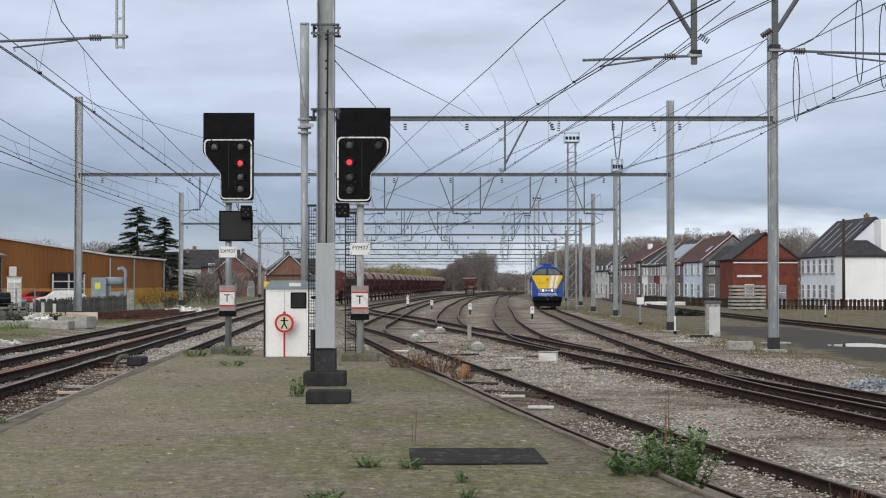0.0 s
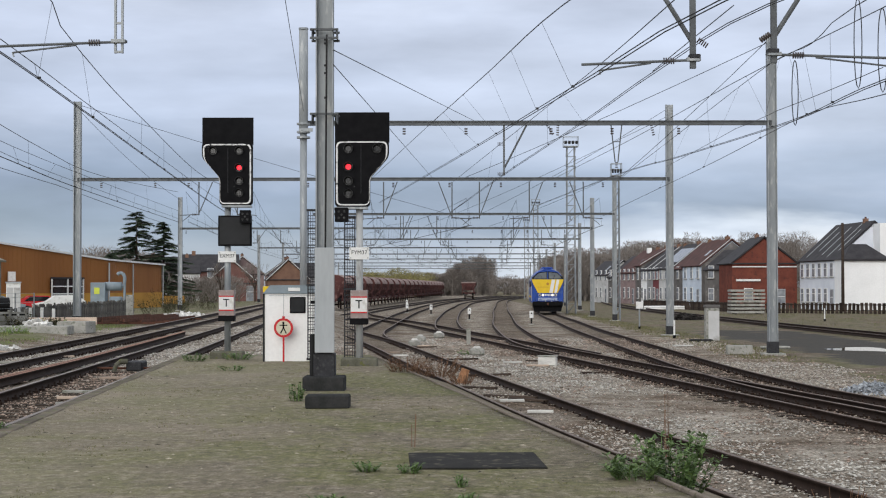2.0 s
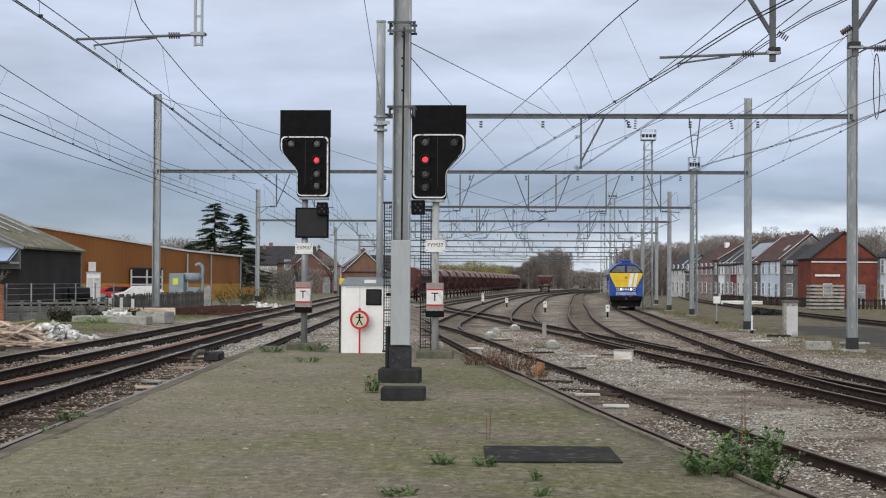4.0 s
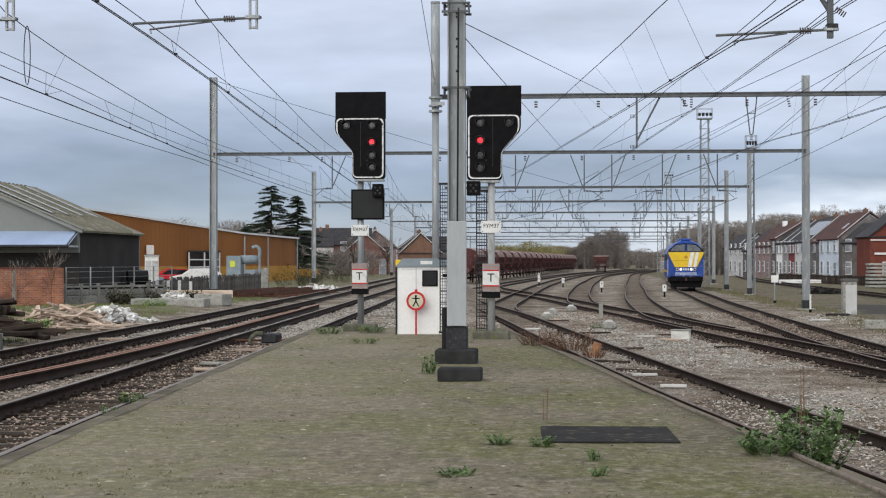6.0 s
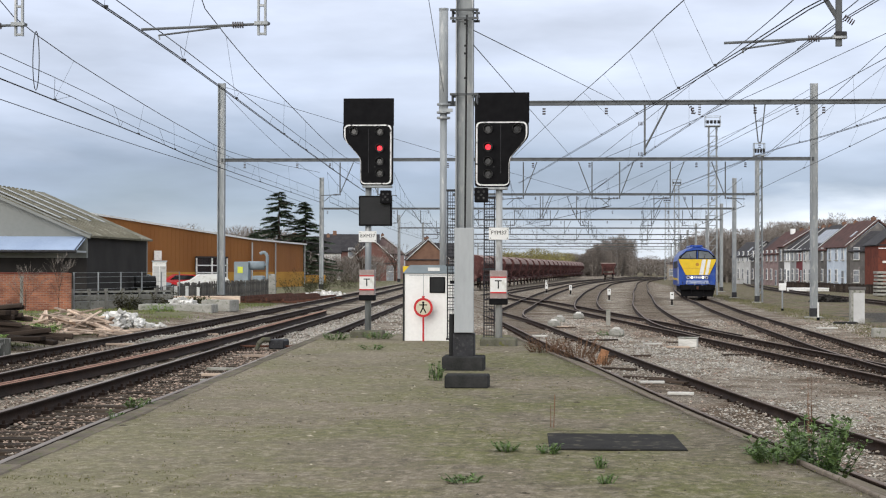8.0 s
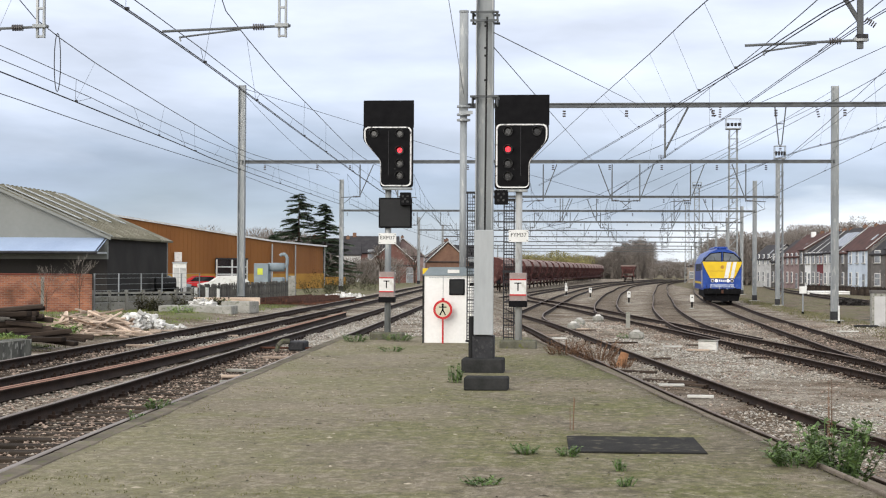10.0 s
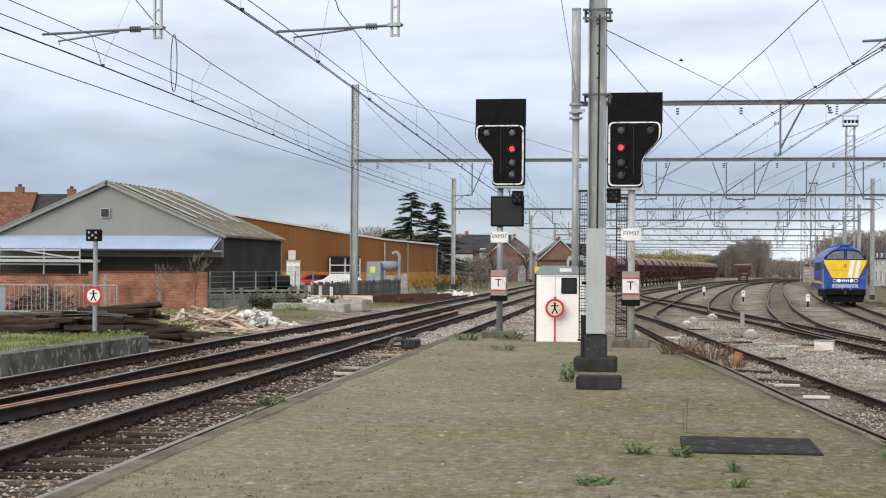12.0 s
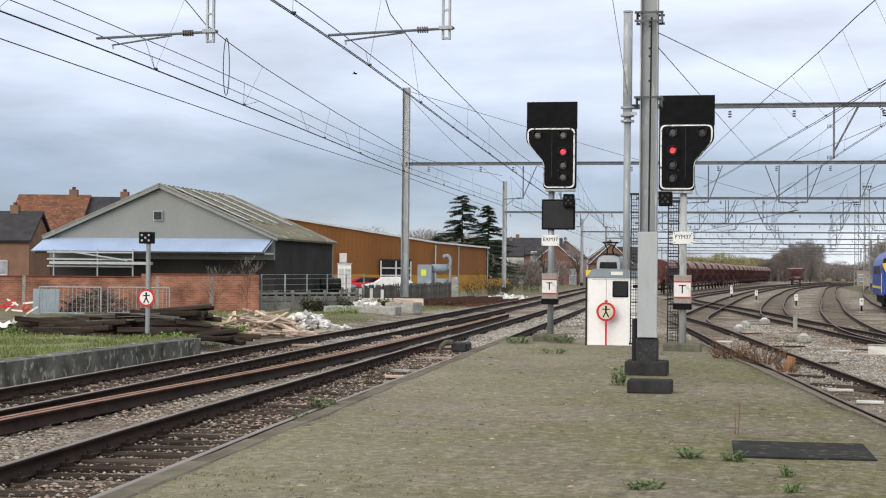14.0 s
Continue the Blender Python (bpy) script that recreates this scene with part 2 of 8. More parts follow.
M["logwood"] = mat("fresh_cut_wood", (0.42, 0.22, 0.115), (0.30, 0.15, 0.08), 0.8, 0, 8, 0.2, 30)
M["grassgreen"] = mat("fresh_grass", (0.175, 0.23, 0.07), (0.135, 0.135, 0.06), 0.8, 0, 1.0, 0.1, 20, island=0.4)
M["bramble"] = mat("bramble_leaf", (0.07, 0.075, 0.035), (0.05, 0.04, 0.025), 0.85, 0, 1.5, 0.1, 20, island=0.5)
M["hutwhite"] = mat("clean_white_sheet", (0.84, 0.84, 0.82), (0.79, 0.79, 0.77), 0.45, 0, 1.2, 0.02, 14)
M["grit"] = mat("mixed_grit", (0.27, 0.24, 0.19), (0.16, 0.142, 0.108), 0.95, 0, 6, 0.1, 30, island=0.8)
M["houseglass"] = mat("pale_window_glass", (0.30, 0.32, 0.34), (0.16, 0.17, 0.19), 0.2, 0, 1.5, 0, 10)
M["beam"] = mat("dull_beam_steel", (0.15, 0.16, 0.165), (0.10, 0.105, 0.11), 0.7, 0.2, 3, 0.05, 30)
M["ballast_brown"] = mat("brown_ballast_stone", (0.37, 0.285, 0.23), (0.20, 0.15, 0.12), 0.9, 0, 14, 0.4, 60, island=0.6)
M["load"] = mat("pale_load", (0.34, 0.265, 0.245), (0.24, 0.175, 0.16), 0.95, 0, 2, 0.3, 12)
M["stonewall"] = mat("beige_masonry", (0.36, 0.30, 0.24), (0.28, 0.23, 0.18), 0.9, 0, 1.0, 0.1, 10)
# rusty head, its colour lifted to paint the thin highlight along the rail top
M["railhead_dull"] = mat("rusty_highlit_rail_head", (0.19, 0.145, 0.118), (0.10, 0.074, 0.06), 0.6, 0.3, 4, 0.05, 40)
M["brickdull"] = mat("dull_red_brickwork", (0.19, 0.10, 0.085), (0.14, 0.075, 0.065), 0.9, 0, 1.2, 0.1, 14)
M["darkheap"] = mat("dark_spoil", (0.04, 0.037, 0.034), (0.022, 0.02, 0.019), 0.95, 0, 5, 0.4, 20, island=0.5)
M["kerb"] = mat("stone_coping", (0.165, 0.142, 0.112), (0.09, 0.078, 0.06), 0.9, 0, 3, 0.25, 40, rand=0.2, wear=(0.12, 0.125, 0.06))
M["rusty"] = mat("rust_brown_steel", (0.145, 0.068, 0.048), (0.08, 0.042, 0.03), 0.85, 0.1, 3, 0.2, 30)
M["cable"] = mat("black_rubber", (0.015, 0.015, 0.016), (0.01, 0.01, 0.01), 0.6, 0, 3, 0.02, 20)
M["yellowlens"] = mat("yellow_green_plate", (0.60, 0.65, 0.08), (0.5, 0.55, 0.08), 0.6, 0, 3, 0.02, 20)

M["lampring"] = mat("dusty_black_casting", (0.032, 0.033, 0.034), (0.018, 0.018, 0.019), 0.45, 0, 9, 0.1, 40, wear=(0.10, 0.10, 0.10))
M["postgrey"] = mat("pale_grey_post_paint", (0.46, 0.47, 0.47), (0.36, 0.37, 0.37), 0.55, 0, 3, 0.05, 25, stretch=(1, 1, 0.3), wear=(0.28, 0.28, 0.27))
M["faceplate"] = mat("dark_grey_face", (0.026, 0.027, 0.029), (0.019, 0.020, 0.021), 0.6, 0, 3, 0.03, 20)
M["border"] = mat("chipped_white_border", (0.80, 0.80, 0.79), (0.66, 0.66, 0.65), 0.5, 0, 5, 0.05, 30, wear=(0.10, 0.10, 0.10))
M["mossblock"] = mat("mossy_grey_concrete", (0.15, 0.145, 0.115), (0.085, 0.084, 0.062), 0.95, 0, 4, 0.4, 30, wear=(0.12, 0.125, 0.05))
M["paleblue"] = mat("pale_blue_render", (0.60, 0.67, 0.75), (0.50, 0.56, 0.64), 0.8, 0, 0.6, 0.05, 8, wear=(0.40, 0.47, 0.56))
M["mauve"] = mat("faded_mauve_brickwork", (0.30, 0.22, 0.21), (0.22, 0.165, 0.16), 0.9, 0, 0.9, 0.1, 12, wear=(0.36, 0.30, 0.29))
M["darkred"] = mat("dark_red_painted_front", (0.20, 0.06, 0.065), (0.14, 0.045, 0.05), 0.8, 0, 0.8, 0.1, 12)
M["dingy"] = mat("dingy_white_render", (0.62, 0.62, 0.61), (0.46, 0.46, 0.45), 0.85, 0, 0.7, 0.08, 10, wear=(0.36, 0.35, 0.33))
M["endwall"] = mat("grey_cement_end_wall", (0.16, 0.15, 0.145), (0.10, 0.095, 0.09), 0.9, 0, 0.6, 0.1, 10, wear=(0.22, 0.20, 0.19))
M["oldtile"] = mat("weathered_orange_tile", (0.20, 0.085, 0.05), (0.10, 0.055, 0.042), 0.9, 0, 1.6, 0.3, 14, stretch=(1, 1, 2.5), wear=(0.26, 0.135, 0.085))
M["solar"] = mat("blue_black_solar_glass", (0.10, 0.12, 0.15), (0.07, 0.085, 0.11), 0.15, 0, 1.5, 0.0, 10)
M["edging"] = mat("pale_worn_edging", (0.23, 0.195, 0.16), (0.14, 0.118, 0.095), 0.9, 0, 4, 0.2, 40, wear=(0.12, 0.11, 0.07))
M["slope"] = mat("brown_gritty_slope", (0.22, 0.185, 0.14), (0.13, 0.108, 0.08), 0.95, 0, 1.6, 0.6, 30, wear=(0.14, 0.135, 0.07))

# ---- mesh helpers ----


def part(name, bm, material, parent=None, label="", smooth=False):
    me = bpy.data.meshes.new(name)
    bm.normal_update()
    bm.to_mesh(me)
    bm.free()
    me.materials.append(material)
    if smooth:
        me.shade_smooth()
    ob = new(name, me)
    if parent is not None:
        ob.parent = parent
    return tagged(ob, label)


def thing(name, at, label, category, group="", kind="", rz=0.0):
    e = new(name)
    e.empty_display_size = 0.2
    e.matrix_basis = pose(at[0], at[1], at[2], 0, 0, rz)
    return tagged(e, label, category, group, kind)


def raw(name, verts, faces, material, parent=None, label="", smooth=False):
    me = bpy.data.meshes.new(name)
    me.from_pydata([tuple(v) for v in verts], [], [tuple(f) for f in faces])
    me.materials.append(material)
    me.update()
    if smooth:
        me.shade_smooth()
    ob = new(name, me)
    if parent is not None:
        ob.parent = parent
    return tagged(ob, label)


def box(bm, c, s, m=None, bevel=0.0):
    """A box of size s with its centre at c, turned by m about its centre."""
    t = Matrix.Translation(c) @ (m if m else Matrix()) @ Matrix.Diagonal((s[0], s[1], s[2], 1))
    r = bmesh.ops.create_cube(bm, size=1.0, matrix=t)
    if bevel:
        ed = {e for v in r["verts"] for e in v.link_edges}
        bmesh.ops.bevel(bm, geom=list(ed), offset=bevel, segments=1, affect="EDGES")
    return bm


def rod(bm, a, b, r, r2=None, seg=8):
    a, b = Vector(a), Vector(b)
    d = b - a
    q = d.to_track_quat("Z", "Y").to_matrix().to_4x4()
    bmesh.ops.create_cone(bm, cap_ends=True, segments=seg, radius1=r, radius2=r if r2 is None else r2, depth=d.length,
                          matrix=Matrix.Translation((a + b) / 2) @ q)
    return bm


def slab(bm, outline, y0, y1):
    """A plate in the xz plane with the given outline, from y0 to y1."""
    f = [bm.verts.new((x, y0, z)) for x, z in outline]
    k = [bm.verts.new((x, y1, z)) for x, z in outline]
    n = len(outline)
    bm.faces.new(f)
    bm.faces.new(k[::-1])
    for i in range(n):
        bm.faces.new((f[i], k[i], k[(i + 1) % n], f[(i + 1) % n]))
    bmesh.ops.recalc_face_normals(bm, faces=bm.faces)
    return bm


def B():
    return bmesh.new()


def rotz(a):
    return pose(0, 0, 0, 0, 0, a)


def spline(pts, step):
    """A smooth run of points (Catmull-Rom) through the given ones, about step apart."""
    p = [Vector(q) for q in pts]
    p = [p[0] * 2 - p[1]] + p + [p[-1] * 2 - p[-2]]
    out = []
    for i in range(1, len(p) - 2):
        a, b, c, d = p[i - 1:i + 3]
        n = max(1, int((c - b).length / step))
        for k in range(n):
            t = k / n
            out.append(0.5 * ((2 * b) + (c - a) * t + (2 * a - 5 * b + 4 * c - d) * t * t + (3 * b - a - 3 * c + d) * t ** 3))
    out.append(p[-2])
    return out


def sweep(pts, profile, side):
    """Vertices and faces of a profile (offset across, height) carried along pts, moved side to the right."""
    vs, fs, n = [], [], len(profile)
    for i, p in enumerate(pts):
        d = (pts[min(i + 1, len(pts) - 1)] - pts[max(i - 1, 0)])
        r = Vector((d.y, -d.x, 0)).normalized()
        for o, z in profile:
            vs.append(p + r * (side + o) + Vector((0, 0, z)))
    for i in range(len(pts) - 1):
        for k in range(n):
            a, b = i * n + k, i * n + (k + 1) % n
            fs.append((a, b, b + n, a + n))
    return vs, fs

# ---- ground ----
LEFT_Z, RIGHT_Z = -0.03, -0.60          # rail tops of the two levels


TRACKS = {
    "platform_line": ([(-5.0, -6), (-5.45, 4), (-5.85, 12), (-6.25, 18), (-6.6, 25), (-7.3, 38), (-8.1, 53), (-9.55, 80), (-11.8, 120), (-14.4, 165), (-15.5, 200), (-16.6, 260), (-14.5, 320), (-2, 480)], LEFT_Z, 1),
    "outer_line": ([(-9.5, -6), (-9.75, 8), (-10.15, 22), (-10.5, 29), (-10.9, 37), (-11.65, 54), (-13.7, 92), (-15.9, 130), (-18.2, 171), (-19.2, 202), (-20.5, 262), (-18.5, 325), (-6, 480)], LEFT_Z, 1),
    "yard_line_one": ([(7.4, -3), (5.7, 8), (4.05, 18.3), (2.95, 25.3), (1.8, 33.9), (-0.42, 52), (-2.8, 72), (-6.3, 97), (-7.9, 120), (-7.6, 155), (-5, 215), (1.3, 315), (16, 450)], RIGHT_Z, 1),
    "yard_line_two": ([(-2.5, 69.5), (-3.45, 79), (-3.85, 88), (-3.8, 98), (-3.55, 125), (-2.9, 165), (-0.5, 235), (4.5, 305), (20, 450)], RIGHT_Z, 0),
    "yard_line_three": ([(1.35, 84), (0.72, 89), (0.35, 100), (0.5, 130), (1.9, 188), (6.2, 278), (24, 450)], RIGHT_Z, 0),
    "yard_line_four": ([(4.9, 58.5), (4.1, 66), (3.75, 77), (4.0, 103), (5.0, 135), (6.9, 191), (12.4, 310), (26, 450)], RIGHT_Z, 0),
    "crossing_line": ([(13.0, 8), (10.4, 18), (8.55, 27), (7.65, 34), (6.7, 41.2), (5.75, 48.9), (4.1, 62), (2.3, 76), (0.6, 89), (-2.0, 109), (-6.3, 138), (-7.5, 152)], RIGHT_Z, 1),
    "engine_line": ([(16, 4), (12.2, 17), (9.8, 26.5), (8.75, 33), (8.05, 39), (7.78, 48), (7.83, 60), (7.95, 75), (8.2, 95), (8.7, 114), (9.0, 131), (9.65, 151), (11.9, 200), (18, 300), (30, 450)], RIGHT_Z, 1),
    "verge_line": ([(28, 20), (24, 50), (22, 82), (21.3, 122), (21.5, 165), (24, 230), (32, 330), (44, 450)], RIGHT_Z, 0),
}


def smooth01(a, b, x):
    t = min(1.0, max(0.0, (x - a) / (b - a)))
    return t * t * (3 - 2 * t)


def mid_x(y):
    """The line between the upper and the lower level of the yard."""
    return -3.6 - 0.055 * max(0.0, y - 30) if y < 120 else -8.55 - 0.09 * (y - 120)


def ground_z(x, y):
    far = smooth01(250, 400, y)
    z = -0.232 + (-0.785 + 0.232) * smooth01(mid_x(y) - 0.4, mid_x(y) + 2.6, x)
    z += 0.22 * smooth01(13.2, 16.5, -x) * (1 - smooth01(60, 90, y))
    n = noise.noise((x * 0.35, y * 0.35, 0.0)) * 0.035 + noise.noise((x * 1.7, y * 1.7, 3.0)) * 0.018
    paved = smooth01(12.5, 13.5, x) * (1 - smooth01(22, 23, x)) * smooth01(42, 48, y) * (1 - smooth01(92, 100, y))
    return z + n * (1 - far) * (1 - paved)


def axis_lines(near, step, limit, grow):
    a, s, out = near[0], step, []
    v = near[0]
    while v < near[1]:
        out.append(v)
        v += step
    up, s = near[1], step
    while up < limit:
        out.append(up)
        s *= grow
        up += s
    dn, s = near[0], step
    low = []
    while dn > -limit:
        s *= grow
        dn -= s
        low.append(dn)
    return low[::-1] + out + [limit]


def ground_material():
    m = bpy.data.materials.new("yard_ground")
    m.use_nodes = True
    nt = m.node_tree
    N, L = nt.nodes.new, nt.links.new
    b = nt.nodes["Principled BSDF"]
    co = N("ShaderNodeTexCoord")
    zone = N("ShaderNodeAttribute")
    zone.attribute_name = "zone"
    sp = N("ShaderNodeSeparateColor")
    L(zone.outputs["Color"], sp.inputs[0])
    vor = N("ShaderNodeTexVoronoi")
    vor.inputs["Scale"].default_value = 25
    L(co.outputs["Object"], vor.inputs["Vector"])
    n1, n2 = N("ShaderNodeTexNoise"), N("ShaderNodeTexNoise")
    n1.inputs["Scale"].default_value, n1.inputs["Detail"].default_value = 0.5, 7
    n2.inputs["Scale"].default_value, n2.inputs["Detail"].default_value = 9, 6
    L(co.outputs["Object"], n1.inputs["Vector"])
    L(co.outputs["Object"], n2.inputs["Vector"])

    def ramp(src, *stops):
        r = N("ShaderNodeValToRGB")
        e = r.color_ramp.elements
        e[0].position, e[0].color = stops[0][0], (*stops[0][1], 1)
        e[1].position, e[1].color = stops[-1][0], (*stops[-1][1], 1)
        for p, c in stops[1:-1]:
            e.new(p).color = (*c, 1)
        L(src, r.inputs[0])
        return r.outputs[0]

    def mix(f, a, c):
        x = N("ShaderNodeMix")
        x.data_type = "RGBA"
        L(f, x.inputs[0])
        L(a, x.inputs[6])
        L(c, x.inputs[7])
        return x.outputs[2]

    hs = N("ShaderNodeSeparateColor")
    L(vor.outputs["Color"], hs.inputs[0])
    stones = ramp(hs.outputs[0], (0.0, (0.15, 0.132, 0.11)), (0.45, (0.285, 0.258, 0.22)), (0.8, (0.375, 0.35, 0.308)), (1.0, (0.50, 0.475, 0.43)))
    rusty = ramp(n1.outputs[0], (0.36, (0.50, 0.42, 0.36)), (0.60, (1.0, 0.98, 0.95)))
    mu = N("ShaderNodeMix")
    mu.data_type, mu.blend_type = "RGBA", "MULTIPLY"
    mu.inputs[0].default_value = 1.0
    L(stones, mu.inputs[6])
    L(rusty, mu.inputs[7])
    turf = ramp(n1.outputs[0], (0.34, (0.088, 0.074, 0.056)), (0.46, (0.135, 0.117, 0.085)), (0.56, (0.148, 0.142, 0.078)), (0.68, (0.195, 0.175, 0.135)))
    tg = N("ShaderNodeMix")
    tg.data_type, tg.blend_type = "RGBA", "MULTIPLY"
    tg.inputs[0].default_value = 1.0
    L(turf, tg.inputs[6])
    L(ramp(n2.outputs[0], (0.3, (0.6, 0.58, 0.56)), (0.7, (1.25, 1.25, 1.2))), tg.inputs[7])
    n3 = N("ShaderNodeTexNoise")
    n3.inputs["Scale"].default_value, n3.inputs["Detail"].default_value, n3.inputs["Roughness"].default_value = 1.7, 8, 0.75
    L(co.outputs["Object"], n3.inputs["Vector"])
    mottle = ramp(n3.outputs[0], (0.36, (0.58, 0.55, 0.50)), (0.50, (1.0, 0.99, 0.97)), (0.64, (1.35, 1.34, 1.32)))
    tm = N("ShaderNodeMix")
    tm.data_type, tm.blend_type = "RGBA", "MULTIPLY"
    tm.inputs[0].default_value = 1.0
    L(tg.outputs[2], tm.inputs[6])
    L(mottle, tm.inputs[7])
    grass = tm.outputs[2]
    green = ramp(n2.outputs[0], (0.3, (0.115, 0.102, 0.068)), (0.55, (0.15, 0.165, 0.07)), (0.75, (0.22, 0.215, 0.13)))
    tar = ramp(n2.outputs[0], (0.3, (0.052, 0.049, 0.044)), (0.7, (0.092, 0.085, 0.074)))
    # zone edges broken up by noise
    def edge(ch):
        a = N("ShaderNodeMath")
        a.operation = "ADD"
        L(sp.outputs[ch], a.inputs[0])
        L(n1.outputs[0], a.inputs[1])
        r = N("ShaderNodeMapRange")
        r.inputs["From Min"].default_value, r.inputs["From Max"].default_value = 0.92, 1.08
        L(a.outputs[0], r.inputs[0])
        return r.outputs[0]
    patchy = N("ShaderNodeMix")
    patchy.data_type, patchy.blend_type = "RGBA", "MULTIPLY"
    patchy.inputs[0].default_value = 1.0
    L(mu.outputs[2], patchy.inputs[6])
    L(mottle, patchy.inputs[7])
    c = mix(edge(0), patchy.outputs[2], grass)
    c = mix(edge(2), c, green)
    c = mix(edge(1), c, tar)
    # oily brown staining along the tracks
    dz = N("ShaderNodeAttribute")
    dz.attribute_name = "dirt"
    dm = N("ShaderNodeMath")
    dm.operation = "MULTIPLY_ADD"
    dm.inputs[1].default_value, dm.inputs[2].default_value = 1.5, -0.25
    L(n1.outputs[0], dm.inputs[0])
    dn = N("ShaderNodeMath")
    dn.operation, dn.use_clamp = "MULTIPLY", True
    L(dz.outputs["Fac"], dn.inputs[0])
    L(dm.outputs[0], dn.inputs[1])
    dark = N("ShaderNodeMix")
    dark.data_type, dark.blend_type = "RGBA", "MULTIPLY"
    L(dn.outputs[0], dark.inputs[0])
    L(c, dark.inputs[6])
    dark.inputs[7].default_value = (0.40, 0.34, 0.295, 1)
    c = dark.outputs[2]
    L(c, b.inputs["Base Color"])
    b.inputs["Roughness"].default_value, b.inputs["Specular IOR Level"].default_value = 0.92, 0.1
    bp = N("ShaderNodeBump")
    bp.inputs["Strength"].default_value, bp.inputs["Distance"].default_value = 0.7, 0.05
    L(vor.outputs["Distance"], bp.inputs["Height"])
    L(bp.outputs[0], b.inputs["Normal"])
    return m


def track_gap(points, stained=True):
    """How far each point lies from the nearest track's middle line."""
    best = np.full(len(points), 99.0)
    for pts, z, near in TRACKS.values():
        if not stained and pts is TRACKS["yard_line_one"][0]:
            continue
        line = np.array([(p.x, p.y) for p in spline([(x, y, 0) for x, y in pts], 1.2)])
        for k in range(0, len(points), 8000):
            q = points[k:k + 8000]
            best[k:k + 8000] = np.minimum(best[k:k + 8000], np.sqrt(((q[:, None, :] - line[None]) ** 2).sum(2).min(1)))
    return best


def build_ground():
    xs = axis_lines((-30.0, 30.0), 0.4, 3000, 1.16)
    ys = axis_lines((6.0, 110.0), 0.6, 3500, 1.10)
    me = bpy.data.meshes.new("ground")
    vs = [(x, y, ground_z(x, y)) for y in ys for x in xs]
    w = len(xs)
    fs = [(j * w + i, j * w + i + 1, (j + 1) * w + i + 1, (j + 1) * w + i) for j in range(len(ys) - 1) for i in range(w - 1)]
    me.from_pydata(vs, [], fs)
    att = me.color_attributes.new("zone", "FLOAT_COLOR", "POINT")
    data = np.zeros((len(vs), 4), np.float32)
    for i, (x, y, z) in enumerate(vs):
        # grassy verge to the right, rough green to the left, a paved yard beyond the verge
        g = smooth01(10.2, 12.0, x - 0.004 * (y - 60)) * 0.55
        g = max(g, 0.3 * smooth01(mid_x(y) - 1.2, mid_x(y) - 0.2, x) * (1 - smooth01(mid_x(y) + 0.6, mid_x(y) + 1.6, x)) * (1 - smooth01(60, 75, y)))
        if x > 16:
            g = 0.55 if y > 78 else g
        tar = smooth01(11.5, 15.5, x) * (1 - smooth01(19.0, 21.5, x)) * smooth01(40, 54, y) * (1 - smooth01(86, 112, y)) * 0.7
        green = smooth01(12.9, 13.8, -x - 0.052 * max(0.0, y - 40)) * 0.52
        data[i] = (g, tar, green, 1)
    att.data.foreach_set("color", data.ravel())
    dirt = me.attributes.new("dirt", "FLOAT", "POINT")
    flat = np.array([(x, y) for x, y, z in vs])
    worn = np.maximum(1 - np.clip((track_gap(flat, False) - 0.9) / 0.8, 0, 1), 0.5 * (1 - np.clip((track_gap(flat) - 0.6) / 0.7, 0, 1)))
    worn *= np.where(flat[:, 0] < np.array([mid_x(y) for x, y, z in vs]), np.where(flat[:, 1] > 38, 0.15, 0.5), 1.0)
    dirt.data.foreach_set("value", worn)
    me.materials.append(ground_material())
    me.shade_smooth()
    return tagged(new("ground", me), "grey ballast yard ground with moss, grass verges and paved patch", "ground", kind="structure")


build_ground()

# ---- platform ----


def platform_left(y):
    return -4.78 - 0.058 * (y - 12)


def platform_right(y):
    return 1.83 - 0.139 * (y - 15.8)


PLAT_END = 42.5


